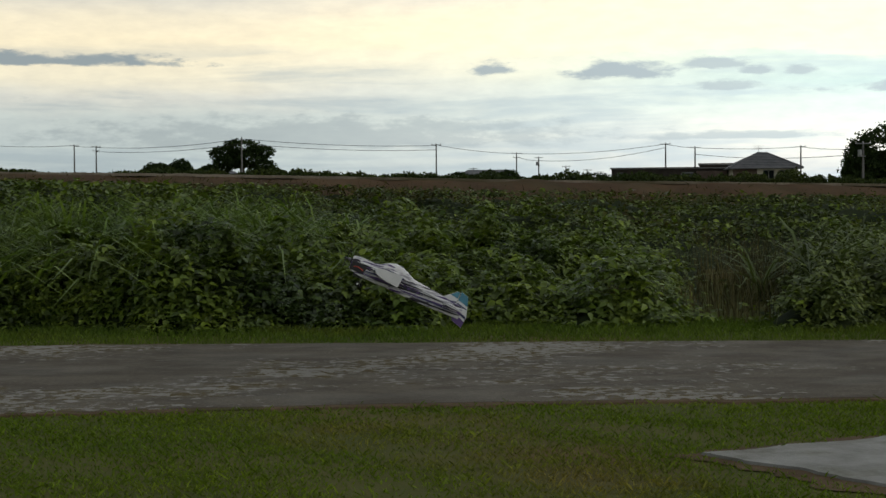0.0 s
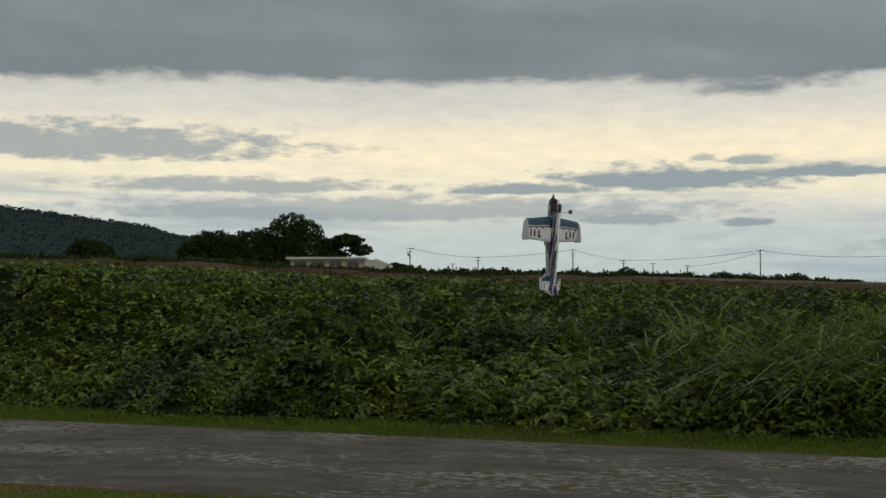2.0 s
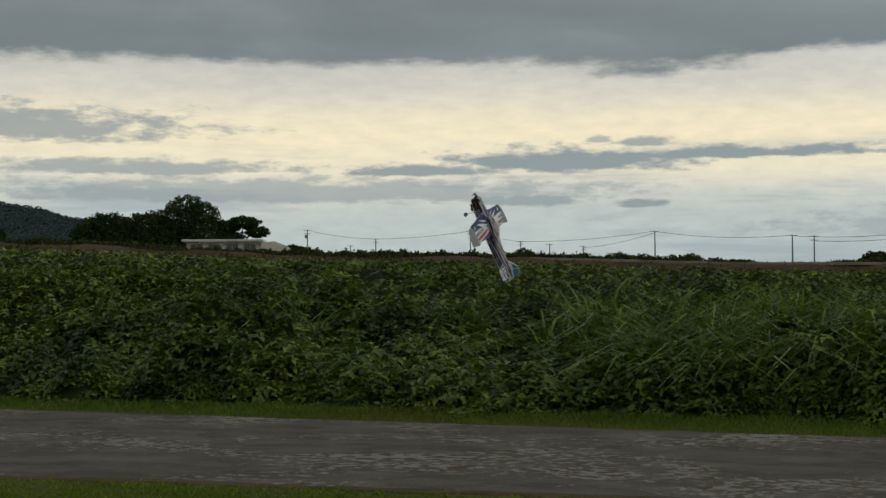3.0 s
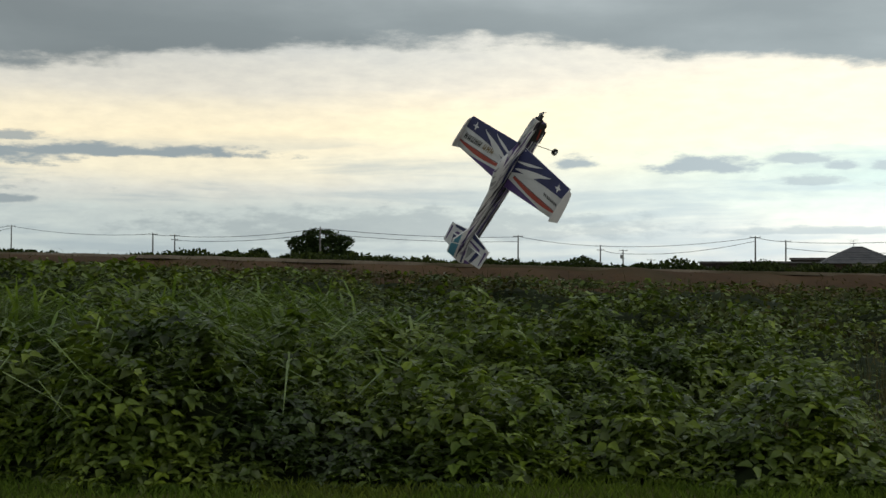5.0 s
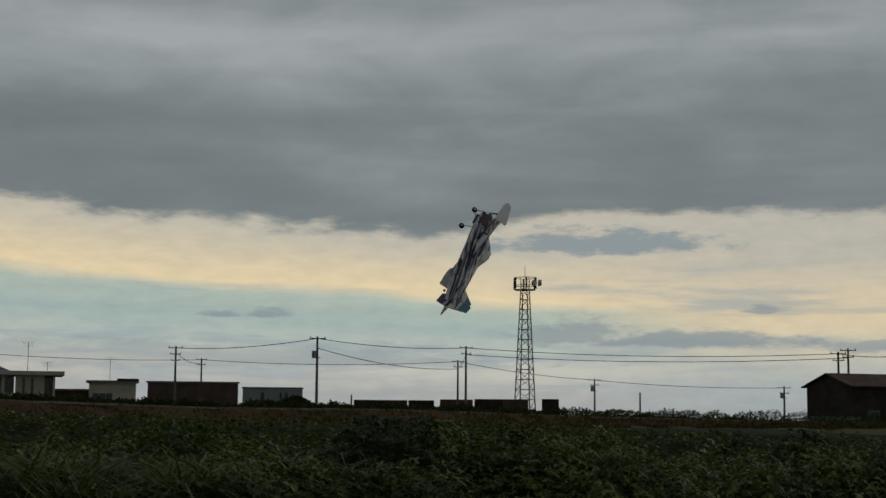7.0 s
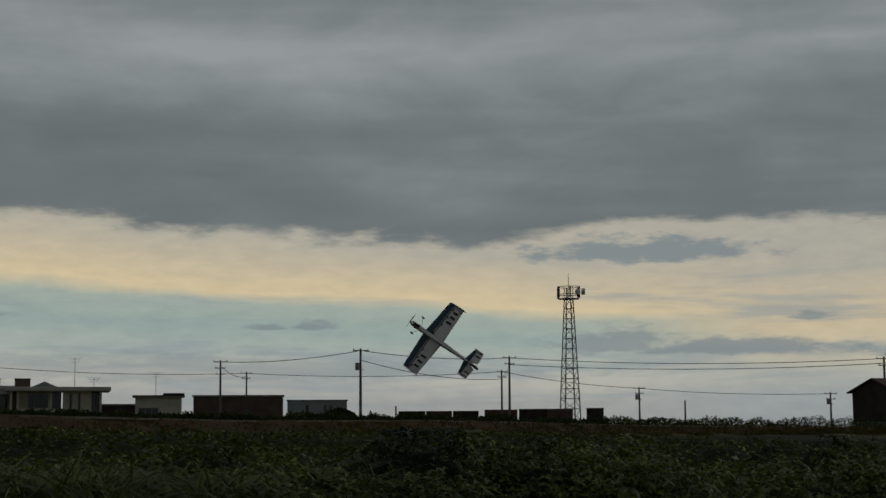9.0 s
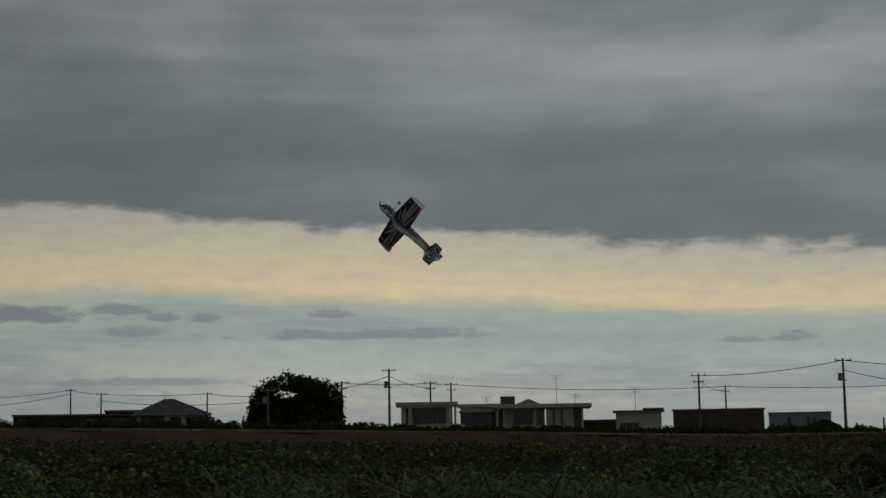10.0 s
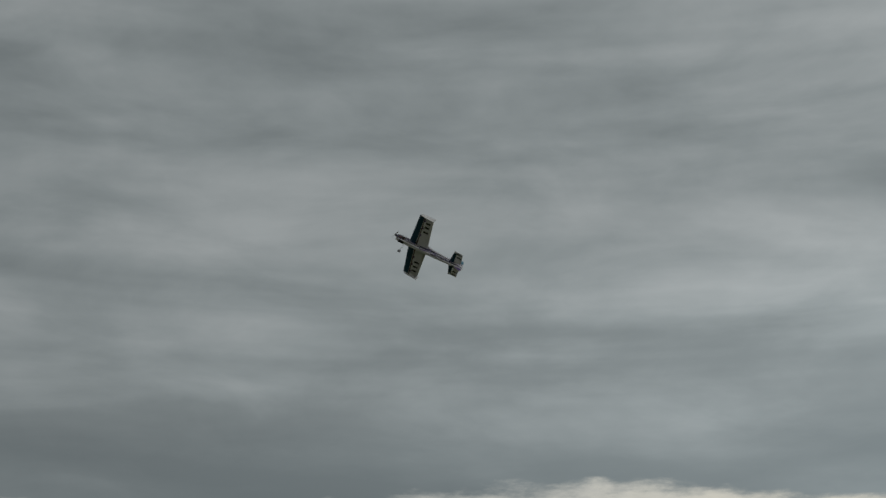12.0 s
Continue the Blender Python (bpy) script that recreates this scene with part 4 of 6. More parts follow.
def make_weeds():
    """Weeds and low scrub along the levee's back edge: azimuth, height."""
    az = np.array([-60.1, -50.0, -47.0, -42.0, -36.0, -33.1, -28.0, -21.9, -17.9, -11.6, -7.7, -3.8, -0.0, 5.4, 10.7, 12.9, 14.5, 15.7, 19.8, 22.4, 25.0, 28.7, 32.4, 36.0, 41.3, 49.2])
    hh = 0.70 * np.array([0.55, 0.5, 0.40, 0.30, 0.42, 0.38, 0.35, 0.32, 0.55, 0.6, 0.5, 0.42, 0.4, 0.4, 0.42, 0.05, 0.05, 0.42, 0.42, 0.45, 0.4, 0.42, 0.4, 0.42, 0.42, 0.45])
    n = 95000
    a = RNG.uniform(-60, 50, n)
    wander = np.array([noise.fractal(Vector((q * 0.7, 3.0, 0)), 0.7, 2.3, 6) for q in a])
    h = np.interp(a, az, hh) * (0.62 + 0.55 * wander)
    r = crest_r(a) + RNG.uniform(1.2, 3.4, n)
    u = RNG.uniform(0, 1, n)
    z = crest_z(a) + np.clip(h, 0.03, 2) * (r / 46) * (1 - u ** 0.8) * 1.2
    c = np.stack([-r * np.sin(np.radians(a)), r * np.cos(np.radians(a)), z], -1)
    v, f = leaves(c, RNG.normal(size=(n, 3)) + [0, 0, 0.3], RNG.uniform(0.05, 0.12, n) * np.clip(r / 46, 0.8, 1.35), three=False)
    stuff("levee_weeds", v, f, M_HEDGE, "ragged weeds and scrub along the top of the levee", "weeds")
    # thin grass over the bank, closing up towards the far end
    n = 60000
    a = RNG.uniform(-60, 50, n)
    d = RNG.uniform(-4.6, 0.2, n)
    keep = RNG.uniform(0, 1, n) < np.interp(a, [-60, -36, -24, -14, 0, 20, 54], [0.8, 0.7, 0.5, 0.14, 0.14, 0.55, 0.7]) * np.where(d < -2.4, 1.0, 0.75)
    a, d = a[keep], d[keep]
    r = crest_r(a) + d
    foot = foot_z(a)
    z = foot + (crest_z(a) - foot) * np.clip((d + 3.4) / 3.4, 0, 1)
    x, y = -r * np.sin(np.radians(a)), r * np.cos(np.radians(a))
    stuff("bank_grass", *grass_blades(x, y, z - 0.03, RNG.uniform(0.04, 0.15, len(x)) * r / 50, RNG.uniform(0.02, 0.05, len(x)) * r / 50, RNG.uniform(0.4, 1.6, len(x))), M_BANK, "thin brownish grass and weeds on the earth bank", "grass")


make_weeds()


def make_hill():
    n = 120
    azs = np.linspace(36.5, 75, n)
    top = np.interp(azs, [36.4, 39.2, 40.2, 41.1, 42.7, 44.5, 45.9, 47.0, 51.9, 66.9], [2.34, 3.02, 3.12, 3.45, 3.63, 3.88, 4.04, 4.13, 4.64, 3.81])
    D = 900.0
    verts, prof = [], [(-220, 0.0), (-150, 0.38), (-90, 0.68), (-40, 0.9), (0, 1.0), (120, 0.8), (300, 0.0)]
    for a, t in zip(azs, top):
        for d, f in prof:
            r = D + d
            z0 = float(land(np.array(-r * math.sin(radians(a))), np.array(r * math.cos(radians(a))))) - 3
            ht = (height_at(t, D) - z0) * f
            verts.append((-r * math.sin(radians(a)), r * math.cos(radians(a)), z0 + ht))
    k = len(prof)
    faces = [(i * k + j, i * k + j + 1, (i + 1) * k + j + 1, (i + 1) * k + j) for i in range(n - 1) for j in range(k - 1)]
    hill = new("wooded_hill", mesh_of("wooded_hill", verts, faces, M_HAZED_HILL))
    tagged(hill, "distant wooded hill behind the trees, its green tinted with blue haze", "hill", kind="structure")
    m = 60000
    a, u = RNG.uniform(36.8, 60, m), RNG.uniform(0, 1, m)
    d = -220 + 230 * u
    t = np.interp(a, azs, top)
    f = np.interp(d, [p[0] for p in prof], [p[1] for p in prof])
    r = D + d
    z0 = EYE_Z + 650 * np.tan(np.radians(crest_el(a))) - 6
    z = z0 + (EYE_Z + D * np.tan(np.radians(t)) - z0) * f + RNG.uniform(-2, 1.8, m)
    c = np.stack([-r * np.sin(np.radians(a)), r * np.cos(np.radians(a)), z], -1)
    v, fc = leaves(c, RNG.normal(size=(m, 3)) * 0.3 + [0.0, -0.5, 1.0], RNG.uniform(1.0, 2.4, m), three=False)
    stuff("hill_woods", v, fc, M_HAZED_HILL, "far tree tops covering the hill, in the same haze-tinted green", "woods")


make_hill()


# ---- houses and sheds behind the levee: local x to the right, y away, z up ----
M_PLASTER = material("cream_plaster", (0.50, 0.47, 0.40), (0.60, 0.57, 0.49), 0.6, 0.85, fine=9.0, third=(0.40, 0.38, 0.33))
M_PALEROOF = material("pale_roof_slab", (0.42, 0.42, 0.41), (0.54, 0.53, 0.51), 0.5, 0.8, fine=8.0)
M_TILE = material("grey_roof_tile", (0.075, 0.078, 0.085), (0.13, 0.13, 0.14), 1.0, 0.55, fine=5.0)
M_DARKWALL = material("dark_boards", (0.035, 0.030, 0.027), (0.065, 0.055, 0.048), 0.8, 0.85, fine=6.0)
M_BROWNWALL = material("brown_cladding", (0.09, 0.065, 0.055), (0.14, 0.105, 0.09), 0.6, 0.8, fine=6.0)
M_BLUEWALL = material("blue_grey_sheeting", (0.24, 0.29, 0.32), (0.32, 0.37, 0.40), 0.7, 0.6, fine=7.0, third=(0.22, 0.25, 0.27))
M_RUST = material("rusty_sheet", (0.075, 0.048, 0.038), (0.14, 0.085, 0.06), 0.9, 0.75, fine=5.0)
M_PANE = glass_material("dark_pane", (0.015, 0.018, 0.022))
M_FRAME = material("window_frame", (0.16, 0.16, 0.16), (0.24, 0.24, 0.24), 2.0, 0.5, fine=20.0)


def add_window(parent, x0, x1, z0, z1, y=0.0, panes=2, name="window"):
    """A framed opening set into the front: frame, sill and panes."""
    bm = bmesh.new()
    for a, b, c, d in ((x0, x1, z0, z0 + 0.07), (x0, x1, z1 - 0.07, z1), (x0, x0 + 0.07, z0 + 0.07, z1 - 0.07), (x1 - 0.07, x1, z0 + 0.07, z1 - 0.07)):
        box(bm, a, b, y - 0.09, y + 0.05, c, d)
    for i in range(1, panes):
        xm = x0 + (x1 - x0) * i / panes
        box(bm, xm - 0.03, xm + 0.03, y - 0.07, y + 0.05, z0 + 0.07, z1 - 0.07)
    w = part(name, bm, M_FRAME, parent)
    for i in range(panes):
        a, b = x0 + (x1 - x0) * i / panes + 0.06, x0 + (x1 - x0) * (i + 1) / panes - 0.06
        part("pane", boxed(a, b, y - 0.045, y - 0.02, z0 + 0.06, z1 - 0.06), M_PANE, w)
    return w


def add_antenna(parent, x, y, z0, z1):
    bm = rodded((x, y, z0), (x, y, z1), 0.035)
    for k, w in ((0.0, 0.9), (0.25, 0.7), (0.55, 0.6)):
        rod(bm, (x - w, y, z1 - k), (x + w, y, z1 - k), 0.018)
    return part("antenna", bm, M_STEEL, parent, "thin television aerial on a mast")


def flat_house(name, label, az, dist, w, top_el, wall, roof, over=0.6, slab=0.35, depth=7.0, windows=(), turn=0.0, category="house"):
    x, y, z = at_sight(az, dist)
    h = height_at(top_el, dist) - z
    t = thing(name, pose(x, y, z, 0, 0, az + turn), label, category)
    part("wall", boxed(-w / 2 + over, w / 2 - over, 0.0, depth, -0.4, h - slab), wall, t)
    r = part("roof", boxed(-w / 2, w / 2, -over, depth + over, h - slab, h, bevel=0.04), roof, t, "flat projecting roof slab")
    part("fascia", boxed(-w / 2 - 0.03, w / 2 + 0.03, -over - 0.06, -over - 0.005, h - slab - 0.05, h - slab * 0.55), M_FRAME, r)
    for a, b, c, d, n in windows:
        add_window(t, -w / 2 + over + (w - 2 * over) * a, -w / 2 + over + (w - 2 * over) * b, (h - slab) * c, (h - slab) * d, 0.0, n)
    return t, h


def make_houses():
    # house with a hipped tile roof
    az, D = -12.17, 260.0
    x, y, z = at_sight(az, D)
    top = height_at(1.93, D) - z
    t = thing("hipped_house", pose(x, y, z, 0, 0, az + 8), "small house with a grey hipped tile roof and cream walls", "house")
    eave, W, Dp = top - 2.55, 6.1, 4.6
    part("wall", boxed(-5.3, 5.3, -3.9, 3.9, -0.4, eave + 0.05), M_PLASTER, t)
    bm = bmesh.new()
    lo = [bm.verts.new(p) for p in ((-W, -Dp, eave), (W, -Dp, eave), (W, Dp, eave), (-W, Dp, eave))]
    lo2 = [bm.verts.new((v.co.x, v.co.y, eave - 0.16)) for v in lo]
    a, b = bm.verts.new((-0.9, 0, top)), bm.verts.new((0.9, 0, top))
    for f in ((lo[0], lo[1], b, a), (lo[1], lo[2], b), (lo[2], lo[3], a, b), (lo[3], lo[0], a)):
        bm.faces.new(f)
    bm.faces.new(lo2[::-1])
    for i in range(4):
        bm.faces.new((lo[i], lo2[i], lo2[(i + 1) % 4], lo[(i + 1) % 4]))
    r = part("roof", bm, M_TILE, t, "grey hipped tile roof")
    bm = rodded((-0.9, 0, top + 0.05), (0.9, 0, top + 0.05), 0.13)
    for sx, sy in ((-1, -1), (1, -1), (1, 1), (-1, 1)):
        rod(bm, (0.9 * sx, 0, top + 0.02), (W * sx, Dp * sy, eave + 0.06), 0.11)
    part("ridge", bm, M_TILE, r)
    bm = bmesh.new()
    for k in range(1, 9):
        f = k / 9
        zz = eave + (top - eave) * f
        box(bm, -W + (W - 0.9) * f, W - (W - 0.9) * f, -Dp + Dp * f - 0.09, -Dp + Dp * f + 0.03, zz - 0.02, zz + 0.05)
    part("tile_course", bm, M_TILE, r)
    add_window(t, -0.4, 1.4, eave - 1.9, eave - 0.4, -3.9, 2)
    add_window(t, 2.2, 4.6, eave - 1.9, eave - 0.4, -3.9, 3)
    part("dark_wall_panel", boxed(-5.32, -1.4, -3.96, -3.88, 0.0, eave - 0.1), M_BROWNWALL, t)
    add_antenna(t, -0.6, 0, top, top + 1.2)
    # long dark sheds beside it
    t, h = flat_house("long_shed", "long dark flat-roofed shed", -8.79, 262, 20.2, 1.45, M_DARKWALL, M_DARKWALL, 0.25, 0.22, 6.0, [(0.05, 0.12, 0.45, 0.8, 1), (0.6, 0.7, 0.45, 0.8, 2)], category="shed")
    part("lean_to", boxed(4.5, 9.6, -1.4, -0.01, -0.4, h - 0.75), M_BROWNWALL, t)
    flat_house("shed", "small dark flat-roofed shed", -10.47, 285, 6.3, 1.58, M_DARKWALL, M_BROWNWALL, 0.2, 0.3, 5.0, category="shed")
    # low tiled roofs far off on the left
    for a, D, w, e in ((-2.06, 330, 14.1, 1.43), (-5.33, 340, 5.9, 1.23), (8.1, 320, 11.4, 1.43), (22.05, 430, 19.3, 1.77), (27.96, 430, 6.5, 1.93)):
        x, y, z = at_sight(a, D)
        top = height_at(e, D) - z
        t = thing("low_house", pose(x, y, z, 0, 0, a), "far low house with a dark pitched roof", "house")
        part("wall", boxed(-w / 2 + 0.5, w / 2 - 0.5, 0, 6, -0.5, max(top - 1.5, 0.4)), M_PLASTER, t)
        bm = bmesh.new()
        b0 = max(top - 1.7, 0.3)
        vs = [bm.verts.new(p) for p in ((-w / 2, -0.6, b0), (w / 2, -0.6, b0), (w / 2, 6.6, b0), (-w / 2, 6.6, b0), (-w / 2 + 2.2, 3, top), (w / 2 - 2.2, 3, top))]
        for f in ((0, 1, 5, 4), (1, 2, 5), (2, 3, 4, 5), (3, 0, 4), (3, 2, 1, 0)):
            bm.faces.new([vs[i] for i in f])
        part("roof", bm, M_TILE, t)
    # the cream villa: a wing, a glazed link and the main block
    D = 210.0
    x, y, z = at_sight(-21.68, D)
    h = height_at(1.72, D) - z
    t = thing("villa_wing", pose(x, y, z, 0, 0, -21.68), "cream villa wing with a broad pale flat roof and veranda", "house")
    part("wall", boxed(-3.5, 3.4, 0.7, 8.0, -0.4, h - 0.45), M_PLASTER, t)
    r = part("roof", boxed(-4.25, 4.25, -0.9, 8.6, h - 0.45, h, bevel=0.06), M_PALEROOF, t, "broad pale roof slab")
    part("fascia", boxed(-4.1, 4.1, -0.7, -0.55, h - 0.75, h - 0.455), M_PLASTER, r)
    add_window(t, -1.9, 2.6, h * 0.40, h - 0.80, 0.69, 4)
    for x0, x1 in ((-3.5, -2.9), (-2.5, -2.1), (2.7, 3.4)):
        part("pier", boxed(x0, x1, -0.4, 0.695, -0.4, h - 0.455), M_PLASTER, t)
    part("porch_pier", boxed(3.75, 4.05, -0.3, 0.0, -0.4, h - 0.455), M_PLASTER, t)
    part("parapet", boxed(-4.4, 5.2, -1.6, -1.4, -0.4, h * 0.38), M_PLASTER, t, "low cream garden wall")
    bm = boxed(-2.4, 2.7, -1.54, -1.50, h * 0.47, h * 0.485)
    for i in range(9):
        rod(bm, (-2.4 + i * 0.62, -1.52, h * 0.38), (-2.4 + i * 0.62, -1.52, h * 0.47), 0.02, seg=5)
    part("railing", bm, M_FRAME, t, "thin metal railing on the garden wall")
    t, h = flat_house("villa_link", "low glazed link building between the villa's wings", -23.55, D + 4, 5.0, 1.36, M_DARKWALL, M_PALEROOF, 0.2, 0.2, 6.0, [(0.03, 0.97, 0.45, 0.95, 4)])
    part("parapet", boxed(-2.6, 2.6, -1.0, -0.8, -0.4, h * 0.38), M_PLASTER, t)
    x, y, z = at_sight(-25.97, D)
    h = height_at(1.58, D) - z
    t = thing("villa_main", pose(x, y, z, 0, 0, -25.97), "cream villa with flat roof, deep veranda, roof box and corner windows", "house")
    part("roof", boxed(-6.8, 6.8, -1.2, 8.5, h - 0.55, h, bevel=0.06), M_PALEROOF, t, "broad pale roof slab")
    part("wall", boxed(-6.2, 0.4, 1.1, 8.0, -0.4, h - 0.555), M_PLASTER, t)
    part("wall", boxed(0.6, 4.3, 0.0, 8.0, -0.4, h - 0.555), M_PLASTER, t)
    # open corner: the recess's shade is put into this dark-coloured wall
    part("wall", boxed(4.305, 5.6, 2.2, 8.0, -0.4, h - 0.555), M_DARKWALL, t)
    for x0 in (-6.2, -5.3, -1.1, 5.35):
        part("column", boxed(x0, x0 + 0.3, -0.3, 0.0, -0.4, h - 0.555), M_PLASTER, t)
    part("side_screen", boxed(-6.0, -5.2, 0.6, 0.75, -0.4, h - 0.56), M_BROWNWALL, t)
    add_window(t, -3.9, -1.3, h * 0.42, h - 0.85, 1.09, 3)
    add_window(t, -0.9, 0.3, h * 0.30, h - 0.7, 1.09, 2)
    add_window(t, 1.45, 1.8, h * 0.28, h - 0.85, -0.01, 1)
    add_window(t, 2.55, 2.9, h * 0.28, h - 0.85, -0.01, 1)
    add_window(t, 4.4, 5.5, h * 0.2, h - 0.75, 2.19, 2)
    part("plinth", boxed(-5.2, 0.55, -0.5, -0.32, -0.4, h * 0.40), M_PLASTER, t, "low pale veranda wall")
    up = part("upper_block", boxed(-11.6, -5.9, 8.9, 13.0, -0.4, h - 0.05), M_PLASTER, t)
    part("upper_roof", boxed(-12.1, -5.2, 8.3, 13.5, h - 0.045, h + 0.40, bevel=0.05), M_PALEROOF, up)
    part("roof_box", boxed(-5.7, -3.7, 2.5, 4.5, h + 0.005, h + 1.05, bevel=0.05), M_BROWNWALL, t, "brown tank housing on the roof")
    part("roof_box_lip", boxed(-5.75, -3.65, 2.45, 4.55, h + 1.055, h + 1.2, bevel=0.03), M_BROWNWALL, t)
    bm = bmesh.new()
    vs = [bm.verts.new(p) for p in ((-3.9, 5, h + 0.005), (0.2, 5, h + 0.005), (0.2, 9, h + 0.005), (-3.9, 9, h + 0.005), (-1.85, 7, h + 0.95))]
    for f in ((0, 1, 4), (1, 2, 4), (2, 3, 4), (3, 0, 4), (3, 2, 1, 0)):
        bm.faces.new([vs[i] for i in f])
    part("gable_roof", bm, M_TILE, t, "small dark pyramid roof behind the slab")
    add_antenna(t, 2.1, 3.0, h, h + 4.0)
    add_antenna(t, 4.7, 5.0, h, h + 1.4)
    add_antenna(t, -7.8, 8.5, h, h + 1.4)
    # small garage and the long dark hall, the blue-grey hut
    t, h = flat_house("garage", "small cream garage with a dark flat roof", -29.55, 215, 7.1, 1.28, M_PLASTER, M_DARKWALL, 0.4, 0.25, 6.0, [(0.08, 0.5, 0.0, 0.62, 3)])
    part("roof_step", boxed(0.6, 3.5, -0.2, 3.0, h, h + 0.28), M_DARKWALL, t)
    add_antenna(t, -0.4, 3.0, h, h + 3.2)
    flat_house("low_wall_shed", "low brown lean-to shed", -27.95, 218, 6.3, 0.96, M_BROWNWALL, M_BROWNWALL, 0.1, 0.2, 4.0, category="shed")
    flat_house("long_hall", "long dark brown hall with a flat roof", -32.46, 240, 14.2, 1.28, M_BROWNWALL, M_DARKWALL, 0.2, 0.2, 9.0, [(0.06, 0.12, 0.1, 0.24, 1), (0.20, 0.28, 0.1, 0.24, 1), (0.56, 0.62, 0.4, 0.55, 1), (0.70, 0.80, 0.1, 0.22, 1)])
    t, h = flat_house("site_hut", "blue-grey prefabricated hut with a flat roof", -35.37, 215, 8.5, 1.1, M_BLUEWALL, M_FRAME, 0.1, 0.14, 5.0, [(0.30, 0.36, 0.45, 0.85, 1), (0.60, 0.66, 0.5, 0.85, 1), (0.70, 0.76, 0.45, 0.85, 1)], category="hut")
    for i in range(9):
        part("rib", boxed(-4.1 + i * 1.0, -4.03 + i * 1.0, -0.05, -0.004, -0.3, h - 0.15), M_BLUEWALL, t)
    # low dark containers in a row
    for a, w, e, m in ((-38.9, 4.6, 0.66, M_DARKWALL), (-39.91, 4.4, 0.66, M_RUST), (-40.91, 4.4, 0.66, M_DARKWALL), (-42.22, 5.6, 0.7, M_RUST), (-43.42, 4.8, 0.72, M_DARKWALL), (-44.42, 4.4, 0.72, M_BROWNWALL), (-45.72, 2.9, 0.74, M_DARKWALL)):
        x, y, z = at_sight(a, 262)
        h = height_at(e, 262) - z
        t = thing("container", pose(x, y, z, 0, 0, a), "dark low steel container on the field", "container", "row of containers")
        part("box", boxed(-w / 2, w / 2, 0, 2.4, -0.3, h, bevel=0.03), m, t)
        for i in range(int(w / 0.45)):
            part("rib", boxed(-w / 2 + 0.2 + i * 0.45, -w / 2 + 0.32 + i * 0.45, -0.06, -0.004, 0.0, h - 0.1), m, t)
    # long low house by the tree clump
    D = 190.0
    x, y, z = at_sight(34.16, D)
    h = height_at(2.39, D) - z
    t = thing("long_low_house", pose(x, y, z, 0, 0, 34.16 - 6), "long low cream building with a pale roof and a gabled end", "house")
    part("wall", boxed(-5.9, 3.4, 0, 5, -0.4, h - 0.25), M_PLASTER, t)
    part("roof", boxed(-6.4, 3.6, -0.8, 5.6, h - 0.3, h, bevel=0.05), M_PALEROOF, t)
    bm = bmesh.new()
    vs = [bm.verts.new(p) for p in ((3.4, -0.4, -0.4), (6.6, -0.4, -0.4), (6.6, -0.4, h - 0.9), (5.0, -0.4, h - 0.25), (3.4, -0.4, h - 0.45), (3.4, 5, -0.4), (6.6, 5, -0.4), (6.6, 5, h - 0.9), (5.0, 5, h - 0.25), (3.4, 5, h - 0.45))]
    for f in ((0, 1, 2, 3, 4), (9, 8, 7, 6, 5), (0, 4, 9, 5), (1, 6, 7, 2), (2, 7, 8, 3), (3, 8, 9, 4), (0, 5, 6, 1)):
        bm.faces.new([vs[i] for i in f])
    part("gable_end", bm, M_PLASTER, t)
    for i in range(4):
        add_window(t, -5.4 + i * 2.2, -3.9 + i * 2.2, h * 0.35, h * 0.78, 0.0, 2)
    # old barn
    D = 175.0
    x, y, z = at_sight(-57.25, D)
    h = height_at(1.70, D) - z
    t = thing("barn", pose(x, y, z, 0, 0, -57.25 + 38), "old dark barn with a rusty gabled roof", "barn")
    L, W2, ev = 5.6, 3.9, h - 1.35
    bm = bmesh.new()
    prof = [(-W2, -0.4), (W2, -0.4), (W2, ev), (0, h - 0.12), (-W2, ev)]
    a = [bm.verts.new((-L, p, q)) for p, q in prof]
    b = [bm.verts.new((L, p, q)) for p, q in prof]
    bm.faces.new(a), bm.faces.new(b[::-1])
    for i in range(5):
        bm.faces.new((a[i], b[i], b[(i + 1) % 5], a[(i + 1) % 5]))
    part("wall", bm, M_DARKWALL, t)
    for s in (1, -1):
        bm = bmesh.new()
        vs = []
        for xx in (-L - 0.4, L + 0.4):
            for q, zz in ((0.0, h), (s * (W2 + 0.5), ev - 0.10)):
                vs += [bm.verts.new((xx, q, zz)), bm.verts.new((xx, q, zz - 0.12))]
        for f in ((0, 2, 6, 4), (1, 5, 7, 3), (0, 1, 3, 2), (4, 6, 7, 5), (2, 3, 7, 6), (0, 4, 5, 1)):
            bm.faces.new([vs[i] for i in f])
        r = part("roof", bm, M_RUST, t, "rusty corrugated roof side")
    add_window(t, -3.5, -2.0, 0.7, 1.7, -W2, 2)
    part("door", boxed(L + 0.003, L + 0.09, -1.2, 1.2, -0.2, 2.3), M_RUST, t)
    # site hut and railing beside the barn
    for a, w, hh in ((-59.2, 1.6, 1.0), (-55.9, 5.5, 0.35)):
        x, y, z = at_sight(a, 165)
        t = thing("equipment_box", pose(x, y, z, 0, 0, a), "pale metal equipment box by the barn", "box")
        part("body", boxed(-w / 2, w / 2, 0, 1.2, -0.2, hh + 0.6, bevel=0.04), M_BLUEWALL, t)
        part("lid", boxed(-w / 2 - 0.05, w / 2 + 0.05, -0.05, 1.25, hh + 0.6, hh + 0.66), M_FRAME, t)


make_houses()


